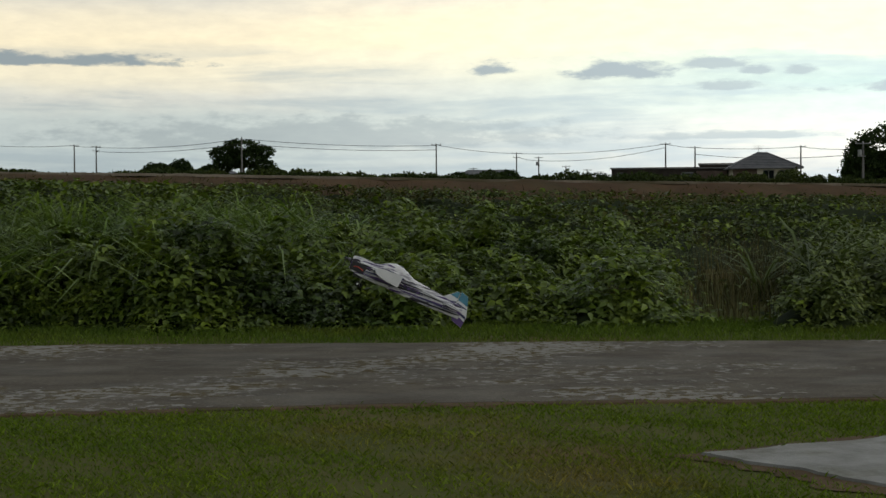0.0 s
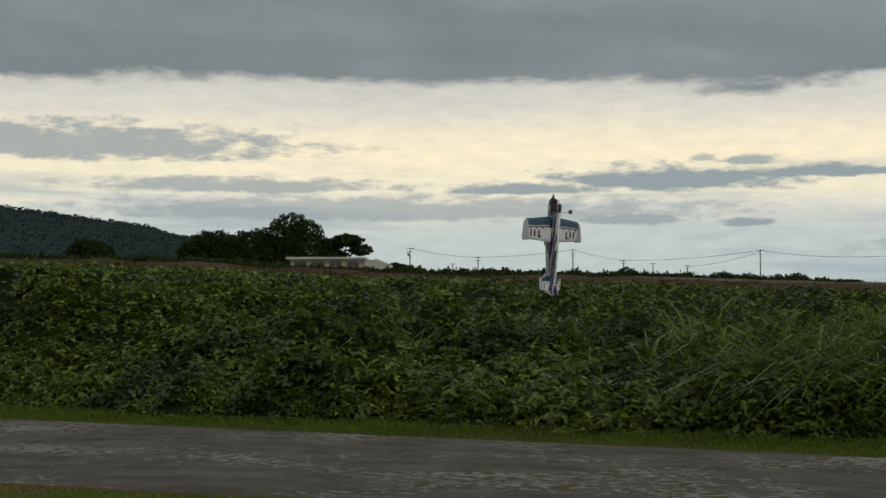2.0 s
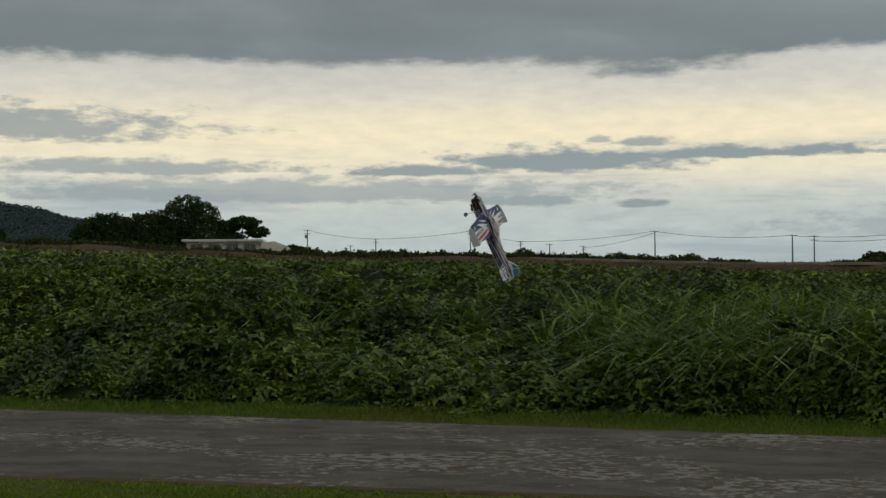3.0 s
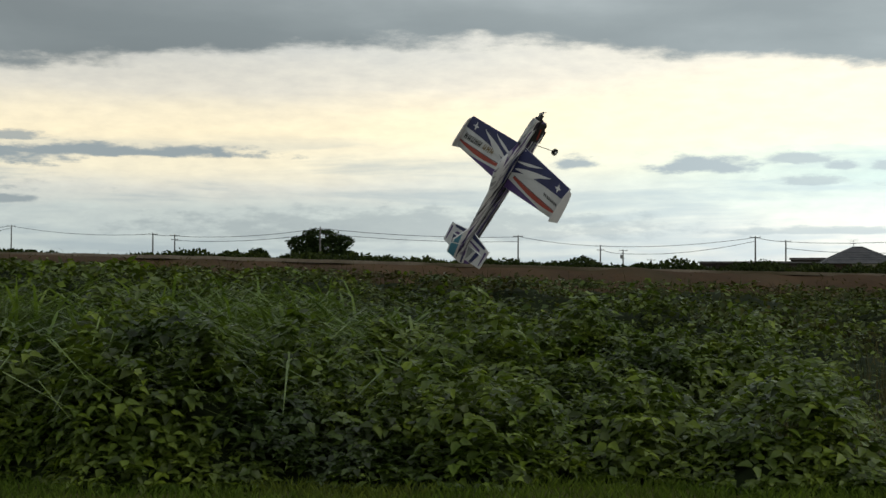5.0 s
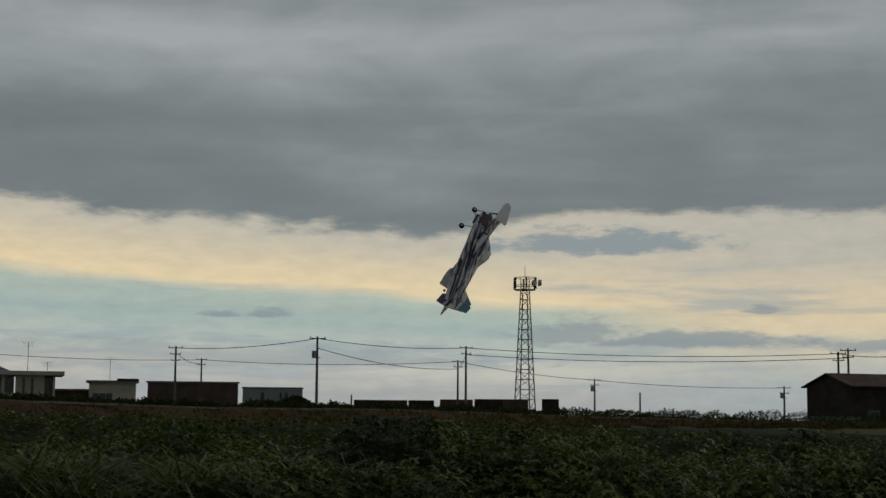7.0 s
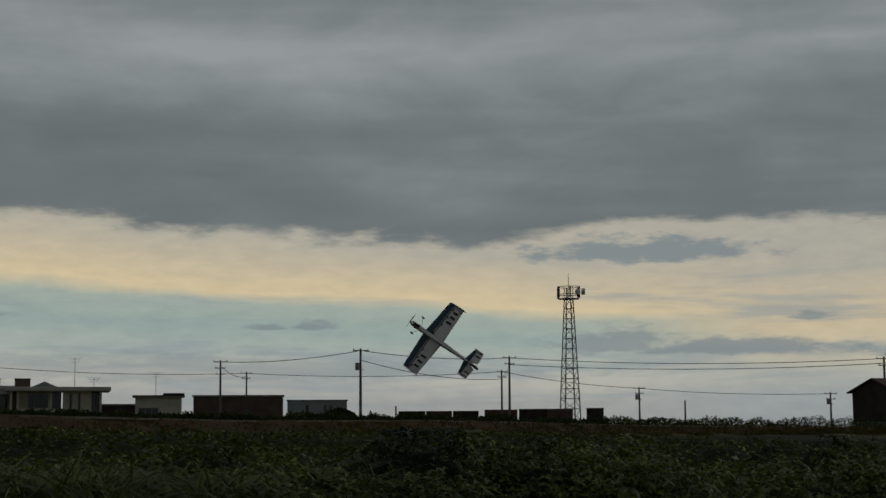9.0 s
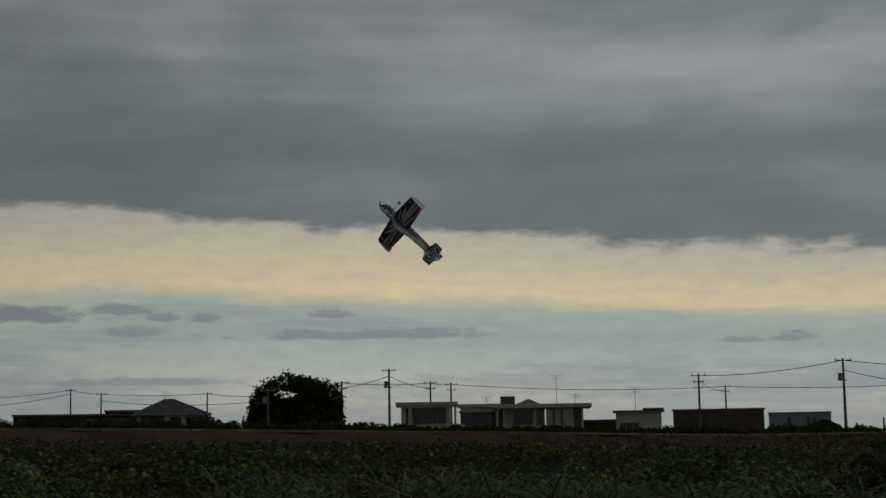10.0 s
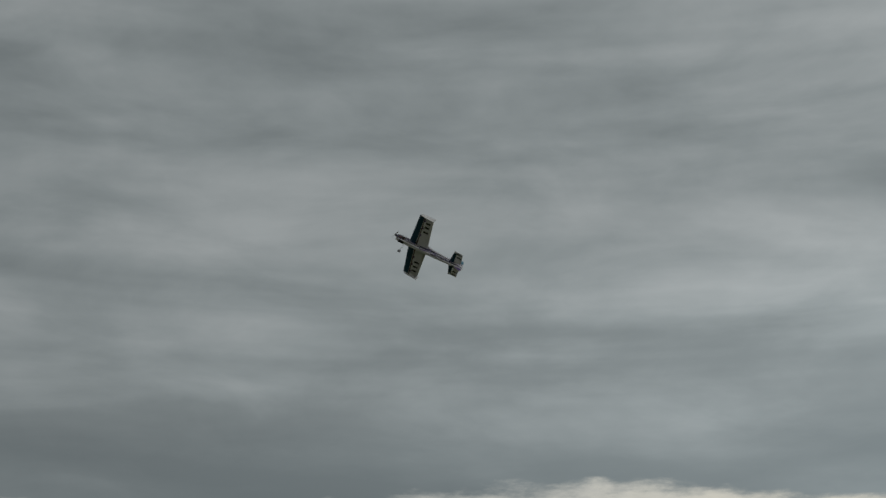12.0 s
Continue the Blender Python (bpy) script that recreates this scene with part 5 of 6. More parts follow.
# ---- poles, wires and the radio mast ----
POLES = {  # azimuth, top, distance, arms, with transformer
    "a": (31.33, 2.75, 400, 2, 1), "b": (25.2, 2.69, 410, 3, 0), "c": (18.3, 2.62, 390, 1, 0), "d": (13.3, 2.4, 330, 1, 0), "e": (12.52, 2.36, 335, 2, 0), "f": (-0.06, 2.41, 310, 1, 0),
    "g": (-3.08, 2.06, 330, 2, 0), "h": (-3.91, 1.89, 350, 1, 1), "i": (-8.64, 2.36, 290, 1, 0), "j": (-9.72, 2.21, 300, 1, 0), "k": (-18.52, 2.55, 215, 2, 1), "l": (-20.29, 2.99, 205, 1, 1),
    "m": (-21.83, 2.49, 230, 2, 0), "n": (-22.6, 2.42, 240, 2, 0), "o": (-31.79, 2.57, 215, 3, 0), "p": (-32.75, 2.14, 260, 2, 0), "q": (-36.98, 3.0, 185, 1, 1), "r": (-42.26, 2.17, 240, 2, 0),
    "s": (-42.55, 2.69, 215, 2, 0), "t": (-47.36, 1.51, 260, 2, 1), "u": (-54.25, 1.25, 250, 2, 1), "v": (-56.16, 2.5, 200, 2, 0), "w": (-56.51, 2.62, 200, 2, 0), "x": (-58.56, 2.45, 180, 1, 1),
    "y": (28.76, 2.41, 430, 2, 0), "z": (23.31, 2.28, 430, 2, 0), "aa": (22.22, 2.16, 430, 1, 0), "ab": (20.96, 2.08, 430, 3, 0), "ac": (7.22, 2.69, 290, 0, 0), "ad": (-15.78, 2.3, 205, 1, 1), "ae": (-13.55, 2.19, 290, 1, 0),
    "af": (-4.93, 1.55, 350, 2, 0), "ag": (-5.72, 1.41, 350, 1, 0), "ah": (-1.46, 1.5, 340, 1, 0), "ai": (29.71, 2.16, 430, 1, 0), "aj": (-49.03, 1.0, 250, 0, 0), "ak": (-38.3, 0.85, 250, 0, 0)}
TOPS = {}


def make_poles():
    for key, (az, el, D, arms, trafo) in POLES.items():
        x, y, z = at_sight(az, D)
        h = height_at(el, D) - z
        t = thing("utility_pole", pose(x, y, z, 0, 0, az + 25 * math.sin(az)), "slim grey concrete utility pole with crossarms", "pole", "utility poles on the skyline")
        part("shaft", rodded((0, 0, -0.5), (0, 0, h), 0.20, 0.12, 10), M_CONCRETE, t)
        for i in range(arms):
            zz = h - 0.25 - 0.85 * i
            w = (1.0, 0.75, 0.6)[i]
            part("crossarm", boxed(-w, w, -0.18, -0.06, zz - 0.06, zz + 0.06), M_STEEL, t)
            for q in (-0.9, 0.0, 0.9) if i == 0 else (-0.85, 0.85):
                part("insulator", rodded((q * w, -0.12, zz + 0.06), (q * w, -0.12, zz + 0.28), 0.06, 0.04, 8), M_PORCELAIN, t)
        if trafo:
            zz = h * 0.78
            part("transformer", rodded((-0.42, -0.1, zz - 0.45), (-0.42, -0.1, zz + 0.35), 0.27, seg=14), M_STEEL, t, "grey cylindrical transformer")
            part("bracket", boxed(-0.65, 0.35, -0.2, 0.1, zz - 0.55, zz - 0.45), M_STEEL, t)
        TOPS[key] = Vector((x, y, z + h))
    for chain, drop, n in (("a y b z c", 0.2, 1), ("c d", 0.2, 1), ("d e", 0.3, 1), ("e ac f", 0.35, 2), ("f g i j ae k m n p r t u", 0.25, 1), ("g h i", 0.9, 1), ("k l m", 1.0, 1), ("o q s v x", 0.25, 1), ("r s w", 1.2, 1), ("o p", 0.8, 1),
                           ("ab c", 0.6, 1), ("j k", 1.5, 1), ("q r", 1.4, 1)):
        ks = chain.split()
        for a, b in zip(ks, ks[1:]):
            for i in range(n):
                p, q = TOPS[a] - Vector((0, 0, drop + i * 0.9)), TOPS[b] - Vector((0, 0, drop + i * 0.9))
                sag = 0.014 * (p - q).length
                bm = bmesh.new()
                prev = None
                for j in range(17):
                    u = j / 16
                    c = p.lerp(q, u) - Vector((0, 0, 4 * sag * u * (1 - u)))
                    ring = [bm.verts.new(c + Vector((0.0, 0.05 * math.cos(k * 2.094), 0.05 * math.sin(k * 2.094))) + Vector((0.04 * math.cos(k * 2.094), 0, 0))) for k in range(3)]
                    if prev:
                        for k in range(3):
                            bm.faces.new((prev[k], ring[k], ring[(k + 1) % 3], prev[(k + 1) % 3]))
                    prev = ring
                tagged(part("power_line", bm, M_WIRE), "thin dark sagging power cable between poles", "cable", "power lines")


make_poles()


def make_mast():
    D, az = 420.0, -44.8
    x, y, z = at_sight(az, D)
    top = height_at(5.29, D) - z
    t = thing("radio_mast", pose(x, y, z, 0, 0, az + 20), "tall grey steel lattice radio mast with a round antenna platform", "mast")
    H = top - 3.6

    def half(zz):
        return 2.35 + (0.95 - 2.35) * min(zz / H, 1.0)

    for sx, sy in ((1, 1), (1, -1), (-1, 1), (-1, -1)):
        bm = bmesh.new()
        rod(bm, (sx * half(0), sy * half(0), -0.5), (sx * half(H), sy * half(H), H), 0.18, 0.14, seg=6)
        part("leg", bm, M_DARKSTEEL, t)
    for i in range(13):
        a, b = H * i / 13, H * (i + 1) / 13
        p, q = half(a), half(b)
        bm = bmesh.new()
        cs = [(1, 1), (1, -1), (-1, -1), (-1, 1)]
        for (ax, ay), (bx, by) in zip(cs, cs[1:] + cs[:1]):
            rod(bm, (ax * q, ay * q, b), (bx * q, by * q, b), 0.085, seg=5)
            if i % 2 or i > 6:
                rod(bm, (ax * p, ay * p, a), (bx * q, by * q, b), 0.075, seg=5)
            else:
                rod(bm, (bx * p, by * p, a), (ax * q, ay * q, b), 0.075, seg=5)
        part("brace", bm, M_DARKSTEEL, t)
    bm = bmesh.new()
    for zz, r in ((H, 2.9), (H + 1.2, 3.0), (H + 3.3, 3.1)):
        for i in range(16):
            a, b = 2 * math.pi * i / 16, 2 * math.pi * (i + 1) / 16
            rod(bm, (r * math.cos(a), r * math.sin(a), zz), (r * math.cos(b), r * math.sin(b), zz), 0.09, seg=5)
    for i in range(8):
        a = 2 * math.pi * i / 8
        rod(bm, (0, 0, H), (2.9 * math.cos(a), 2.9 * math.sin(a), H), 0.08, seg=5)
        rod(bm, (2.9 * math.cos(a), 2.9 * math.sin(a), H), (3.1 * math.cos(a), 3.1 * math.sin(a), H + 3.3), 0.07, seg=5)
    part("platform", bm, M_DARKSTEEL, t, "round railed platform")
    for i in range(6):
        a = 2 * math.pi * (i + 0.3) / 6
        part("panel_antenna", boxed(3.15, 3.35, -0.2, 0.2, H + 0.2, H + 3.4), M_DARKSTEEL, t, m=Matrix.Rotation(a, 4, "Z"))
    part("dish", rodded((3.0, -2.2, H + 1.9), (3.9, -2.6, H + 1.9), 0.95, 0.85, 16), M_PORCELAIN, t, "pale microwave dish")
    part("dish", rodded((1.3, -3.2, H + 1.7), (1.6, -3.8, H + 1.7), 0.85, 0.75, 16), M_PORCELAIN, t, "pale microwave dish")
    part("rod_antenna", rodded((0, 0, H), (0, 0, height_at(5.75, D) - z), 0.12, 0.06), M_DARKSTEEL, t)


make_mast()


# ---- the model aeroplane: x ahead, y to its left, z up ----
M_FOAM = material("white_foam", (0.68, 0.68, 0.69), (0.78, 0.78, 0.78), 8.0, 0.6, bump=0.1, fine=160.0)
M_NAVY = material("navy_film", (0.020, 0.024, 0.090), (0.030, 0.035, 0.130), 8.0, 0.45, bump=0.05, fine=120.0)
M_PURPLE = material("purple_film", (0.085, 0.045, 0.18), (0.12, 0.065, 0.23), 8.0, 0.45, bump=0.05, fine=120.0)
M_RED = material("red_film", (0.36, 0.050, 0.030), (0.46, 0.075, 0.045), 8.0, 0.45, bump=0.05, fine=120.0)
M_TEAL = material("teal_film", (0.060, 0.21, 0.30), (0.085, 0.27, 0.37), 8.0, 0.45, bump=0.05, fine=120.0)
M_GREY = material("grey_film", (0.16, 0.17, 0.19), (0.42, 0.43, 0.44), 14.0, 0.4, bump=0.05, fine=40.0)
M_BLUE = material("blue_film", (0.011, 0.052, 0.085), (0.016, 0.072, 0.115), 8.0, 0.45, bump=0.05, fine=120.0)
M_BLACK = material("black_tape", (0.012, 0.012, 0.014), (0.022, 0.022, 0.024), 8.0, 0.5, bump=0.05, fine=120.0)
M_CARBON = material("carbon_rod", (0.015, 0.015, 0.016), (0.03, 0.03, 0.03), 20.0, 0.35, bump=0, fine=200.0)
M_TYRE = material("foam_tyre", (0.02, 0.02, 0.02), (0.035, 0.035, 0.035), 20.0, 0.8, bump=0.1, fine=200.0)
M_ALU = material("motor_metal", (0.10, 0.10, 0.11), (0.18, 0.18, 0.19), 20.0, 0.35, 0.8, bump=0, fine=200.0)
M_GOLD = material("gold_film", (0.22, 0.15, 0.055), (0.30, 0.21, 0.085), 8.0, 0.45, bump=0.05, fine=120.0)
M_SPINE = material("pale_teal_film", (0.36, 0.47, 0.47), (0.46, 0.56, 0.55), 10.0, 0.45, bump=0.05, fine=120.0)
M_SPAR = material("spar_wood", (0.10, 0.035, 0.022), (0.15, 0.055, 0.035), 20.0, 0.5, bump=0, fine=200.0)


def print_material():
    """Printed foam: long dark and purple streaks drawn out along the body."""
    mat = bpy.data.materials.new("printed_foam")
    mat.use_nodes = True
    k = Nodes(mat.node_tree)
    sep = k.add("ShaderNodeSeparateXYZ")
    k.link(k.add("ShaderNodeTexCoord").outputs["Object"], sep.inputs[0])
    x, y, z = sep.outputs
    zz = k.m("ADD", z, k.m("MULTIPLY", x, 0.16))
    n1 = k.noise(k.vec(k.m("MULTIPLY", x, 3.4), k.m("MULTIPLY", zz, 26.0), 1.0), 1.0, 3.0, 0.55, 0.5)
    n2 = k.noise(k.vec(k.m("MULTIPLY", x, 4.5), k.m("MULTIPLY", zz, 40.0), 7.0), 1.0, 2.0, 0.5, 0.4)
    col = k.mix(k.smooth(n2, 0.53, 0.57), (0.76, 0.76, 0.77), (0.40, 0.39, 0.43))
    col = k.mix(k.smooth(n1, 0.405, 0.425), (0.030, 0.024, 0.040), col)
    col = k.mix(k.smooth(k.noise(k.vec(k.m("MULTIPLY", x, 3.0), k.m("MULTIPLY", zz, 20.0), 15.0), 1.0, 2.0, 0.5, 0.4), 0.60, 0.615), col, (0.085, 0.045, 0.17))
    b = k.add("ShaderNodeBsdfPrincipled")
    k.link(col, b.inputs["Base Color"])
    b.inputs["Roughness"].default_value = 0.5
    k.link(b.outputs[0], k.add("ShaderNodeOutputMaterial").inputs[0])
    return mat


M_PRINT = print_material()


def plate(outline, axis, thick, at=0.0, bevel=0.0):
    """A flat foam sheet cut to an outline; axis: the way it is thick."""
    bm = bmesh.new()
    put = {"y": lambda a, b, c: (a, c, b), "z": lambda a, b, c: (a, b, c)}[axis]
    lo = [bm.verts.new(put(a, b, at - thick / 2)) for a, b in outline]
    hi = [bm.verts.new(put(a, b, at + thick / 2)) for a, b in outline]
    bm.faces.new(lo), bm.faces.new(hi[::-1])
    n = len(outline)
    for i in range(n):
        bm.faces.new((lo[i], lo[(i + 1) % n], hi[(i + 1) % n], hi[i]))
    if bevel:
        es = [e for e in bm.edges if len(e.link_faces) == 2 and any(len(f.verts) > 4 for f in e.link_faces)]
        bmesh.ops.bevel(bm, geom=es, offset=bevel, segments=2, affect="EDGES")
    return bm


def decal(points, place, mat, parent, name="stripe", label=""):
    """A thin printed shape laid on a surface; place maps its plan to the surface."""
    bm = bmesh.new()
    vs = [bm.verts.new(place(a, b)) for a, b in points]
    bm.faces.new(vs)
    bmesh.ops.triangulate(bm, faces=bm.faces[:])
    me = bpy.data.meshes.new(name)
    bm.to_mesh(me)
    bm.free()
    me.materials.append(mat)
    ob = new(name, me)
    ob.parent = parent
    if label:
        tagged(ob, label)
    return ob


HALF = 0.575           # half the span
CHORD = [(0.0, 0.162, -0.185), (HALF, 0.112, -0.150)]   # y, front edge, back edge


def edge_x(y):
    f = min(abs(y) / HALF, 1.0)
    return CHORD[0][1] + (CHORD[1][1] - CHORD[0][1]) * f, CHORD[0][2] + (CHORD[1][2] - CHORD[0][2]) * f


def wing_z(x, y, side):
    """Height of the wing's skin."""
    f, b = edge_x(y)
    c = min(max((f - x) / (f - b), 0.0), 1.0)
    t = 0.040 * (1 - 0.25 * abs(y) / HALF)
    prof = 2.1 * (math.sqrt(c) * 0.62 - 0.42 * c - 0.30 * c * c + 0.10 * c ** 3) if c < 1 else 0.0
    return side * max(t * prof, 0.0022) + 0.004


def make_plane():
    t = thing("model_aeroplane", pose(0, 14, 2), "foam aerobatic model aeroplane in white, navy, red and teal, hovering", "model plane")
    # wing: lofted with an airfoil section, printed in zones by shapes laid on it
    bm = bmesh.new()
    ys = [-HALF, -0.43, -0.28, -0.12, 0, 0.12, 0.28, 0.43, HALF]
    cs = [0, 0.015, 0.05, 0.12, 0.22, 0.36, 0.52, 0.70, 0.86, 1.0]
    rings = []
    for y in ys:
        f, b = edge_x(y)
        up = [bm.verts.new((f + (b - f) * c, y, wing_z(f + (b - f) * c, y, 1))) for c in cs]
        dn = [bm.verts.new((f + (b - f) * c, y, wing_z(f + (b - f) * c, y, -1))) for c in cs[1:]]
        rings.append(up + dn[::-1])
    n = len(rings[0])
    for a, b in zip(rings, rings[1:]):
        for i in range(n):
            bm.faces.new((a[i], b[i], b[(i + 1) % n], a[(i + 1) % n]))
    bm.faces.new(rings[0]), bm.faces.new(rings[-1][::-1])
    wing = part("wing", bm, M_FOAM, t, "white foam wing with navy leading edge", smooth=True)

    def top(x, y):
        return (x, y, wing_z(x, y, 1) + 0.0025)

    def under(x, y):
        return (x, y, wing_z(x, y, -1) - 0.0025)

    def zone(c0, c1, y0, y1, place, mat, steps=10, name="stripe", wave=None):
        """A strip of the wing between two shares of the chord."""
        bm = bmesh.new()
        grid = []
        for i in range(steps + 1):
            y = y0 + (y1 - y0) * i / steps
            f, b = edge_x(y)
            a0, a1 = (c0, c1) if wave is None else wave(i / steps)
            col = []
            for j in range(6):
                c = a0 + (a1 - a0) * j / 5
                col.append(bm.verts.new(place(f + (b - f) * c, y)))
            grid.append(col)
        for a, b in zip(grid, grid[1:]):
            for j in range(5):
                bm.faces.new((a[j], b[j], b[j + 1], a[j + 1]))
        return part(name, bm, mat, wing, smooth=True)

    for s in (1, -1):
        tip, root = s * (HALF - 0.004), s * 0.03
        # upper side: navy front, white band, red sweep with a black line, purple behind at the root
        zone(0.004, 0.40, tip, root, top, M_NAVY, 16, "navy_panel", wave=lambda u: (0.004, 0.37 + 0.06 * u + 0.20 * u ** 4))
        zone(0, 0, tip, s * 0.07, top, M_RED, 16, "red_sweep", wave=lambda u: (0.80 - 0.14 * u, 0.83 - 0.12 * u + 0.085 * math.sin(math.pi * u ** 0.8)))
        zone(0, 0, tip, s * 0.07, top, M_BLACK, 16, "black_line", wave=lambda u: (0.780 - 0.14 * u, 0.796 - 0.14 * u))
        zone(0, 0, s * 0.42, root, top, M_PURPLE, 12, "purple_sweep", wave=lambda u: (0.985 - 0.20 * u ** 0.8, 0.99))
        # white flashes over the navy
        for y0, y1, ca, cb, w in ((0.39, 0.05, 0.13, 0.50, 0.10), (0.30, 0.05, 0.30, 0.62, 0.07), (0.27, 0.04, 0.08, 0.34, 0.055)):
            zone(0, 0, s * y0, s * y1, lambda x, y: (x, y, wing_z(x, y, 1) + 0.0045), M_FOAM, 10, "white_flash",
                 wave=lambda u, ca=ca, cb=cb, w=w: (ca + (cb - ca) * u ** 0.8 - w * math.sin(math.pi * min(u * 0.95, 1)) * 0.5 - 0.004, ca + (cb - ca) * u ** 0.8 + w * math.sin(math.pi * min(u * 0.95, 1)) * 0.7 + 0.004))
        # a white diamond on the navy
        y, f = s * 0.485, edge_x(0.485)[0]
        decal([(f - 0.022, y + 0.010), (f - 0.048, y + 0.009), (f - 0.060, y + 0.034), (f - 0.066, y + 0.007), (f - 0.092, y - 0.008), (f - 0.066, y - 0.011), (f - 0.054, y - 0.034), (f - 0.046, y - 0.009)], lambda a, b: (a, b, wing_z(a, b, 1) + 0.0055), M_FOAM, wing, "diamond")
        # a maker's mark as plain slanted bars
        for i in range(8):
            if s < 0 and i > 3:
                continue
            yc = s * (0.530 - 0.040 * i - (0.02 if i > 4 else 0))
            f, b = edge_x(yc)
            xc = f + (b - f) * (0.60 - 0.012 * i)
            hh, ww = (0.024, 0.0145) if s > 0 else (0.012, 0.0145)
            col = M_BLACK if i < 5 else M_GOLD
            skin = lambda a, b: (a, b, wing_z(a, b, 1) + 0.0045)
            for k in (-1, 1):
                decal([(xc + hh, yc + ww * 0.95 * k - s * 0.005), (xc + hh, yc + ww * 0.40 * k - s * 0.005), (xc - hh, yc + ww * 0.40 * k + s * 0.005), (xc - hh, yc + ww * 0.95 * k + s * 0.005)], skin, col, wing, "mark_bar")
            decal([(xc + hh * (0.25 - 0.3 * (i % 3)), yc - ww), (xc + hh * (0.25 - 0.3 * (i % 3)), yc + ww), (xc - hh * (0.15 + 0.3 * (i % 3)), yc + ww), (xc - hh * (0.15 + 0.3 * (i % 3)), yc - ww)], skin, col, wing, "mark_bar")
        # lower side: blue front, a red-brown spar line, black blocks
        zone(0.004, 0.345, tip, root, under, M_BLUE, 12, "blue_panel")
        zone(0.375, 0.415, tip, root, under, M_SPAR, 10, "spar_line")
        # thin black strip painted along the spar as its shadow
        zone(0.415, 0.43, tip, root, under, M_BLACK, 10, "spar_shadow")
        for yb in (0.475, 0.395, 0.305):
            zone(0.54, 0.84, s * (yb + 0.017), s * (yb - 0.017), lambda x, y: (x, y, wing_z(x, y, -1) - 0.0045), M_BLACK, 2, "black_block")
        for yb in (0.50, 0.36, 0.22):
            zone(0.42, 0.50, s * (yb + 0.02), s * (yb - 0.012), lambda x, y: (x, y, wing_z(x, y, -1) - 0.0050), M_PURPLE, 2, "hinge_patch")
        # side plate at the tip
        pts = [(0.122, 0.0), (0.116, 0.022), (0.092, 0.039), (0.04, 0.051), (-0.05, 0.060), (-0.13, 0.066), (-0.185, 0.068), (-0.205, 0.062), (-0.208, 0.045),
               (-0.200, -0.045), (-0.205, -0.064), (-0.185, -0.070), (-0.13, -0.066), (-0.05, -0.059), (0.04, -0.049), (0.092, -0.036), (0.116, -0.020)]
        pts = [(p * 0.80 - 0.004, q * 0.84) for p, q in pts]
        part("tip_plate", plate(pts, "y", 0.006, s * (HALF + 0.005), 0.0015), M_FOAM, t, "white foam side plate, rounded ahead and square behind")
        # control horn
        part("control_horn", plate([(-0.10, -0.012), (-0.11, -0.04), (-0.125, -0.04), (-0.13, -0.012)], "y", 0.003, s * 0.30), M_BLACK, wing)

    # fuselage: deep narrow body
    side = [(0.385, 0.056), (0.33, 0.070), (0.20, 0.076), (0.13, 0.082), (0.07, 0.112), (-0.02, 0.146), (-0.10, 0.142), (-0.18, 0.118), (-0.26, 0.100), (-0.42, 0.090), (-0.60, 0.078), (-0.74, 0.062)]
    low = [(-0.74, -0.060), (-0.60, -0.072), (-0.42, -0.084), (-0.24, -0.092), (-0.05, -0.096), (0.12, -0.104), (0.26, -0.106), (0.33, -0.098), (0.385, -0.074)]
    bm = bmesh.new()
    xs = np.linspace(0.385, -0.74, 26)
    tops = np.interp(-xs, [-p[0] for p in side], [p[1] for p in side])
    bots = np.interp(xs, [p[0] for p in low], [p[1] for p in low])
    wid = np.interp(xs, [-0.74, -0.5, -0.2, 0.1, 0.3, 0.385], [0.008, 0.017, 0.027, 0.030, 0.029, 0.026])
    rings = []
    for x, a, b, w in zip(xs, tops, bots, wid):
        rings.append([bm.verts.new((x, w * c, b + (a - b) * h)) for c, h in ((1, 0.10), (1, 0.72), (0.62, 0.93), (0.25, 1.0), (-0.25, 1.0), (-0.62, 0.93), (-1, 0.72), (-1, 0.10), (-0.8, 0.0), (0.8, 0.0))])
    for p, q in zip(rings, rings[1:]):
        for i in range(10):
            bm.faces.new((p[i], q[i], q[(i + 1) % 10], p[(i + 1) % 10]))
    bm.faces.new(rings[0]), bm.faces.new(rings[-1][::-1])
    body = part("fuselage", bm, M_PRINT, t, "deep narrow fuselage printed with dark and purple sweeps")
    belly = bmesh.new()
    strip = [[belly.verts.new((x, w * 0.78 * c, b - 0.0035)) for c in (-1, 1)] for x, b, w in zip(xs, bots, wid)]
    for p, q in zip(strip, strip[1:]):
        belly.faces.new((p[0], p[1], q[1], q[0]))
    part("belly_strip", belly, M_FOAM, body, "plain pale belly")

    spine = bmesh.new()
    rows = [[spine.verts.new((x, w * 0.66 * c, b + (a - b) * (0.935 if c else 1.0) + 0.004)) for c in (-1, -0.4, 0.4, 1)] for x, a, b, w in zip(xs, tops, bots, wid) if x > 0.16]
    for p, q in zip(rows, rows[1:]):
        for i in range(3):
            spine.faces.new((p[i], p[i + 1], q[i + 1], q[i]))
    part("spine_strip", spine, M_SPINE, body, "pale teal strip along the top of the nose")

    def flank(s):
        def place(x, z):
            w = float(np.interp(x, [-0.74, -0.5, -0.2, 0.1, 0.3, 0.385], [0.008, 0.017, 0.027, 0.030, 0.029, 0.026]))
            return (x, s * (w + 0.0025), z)
        return place

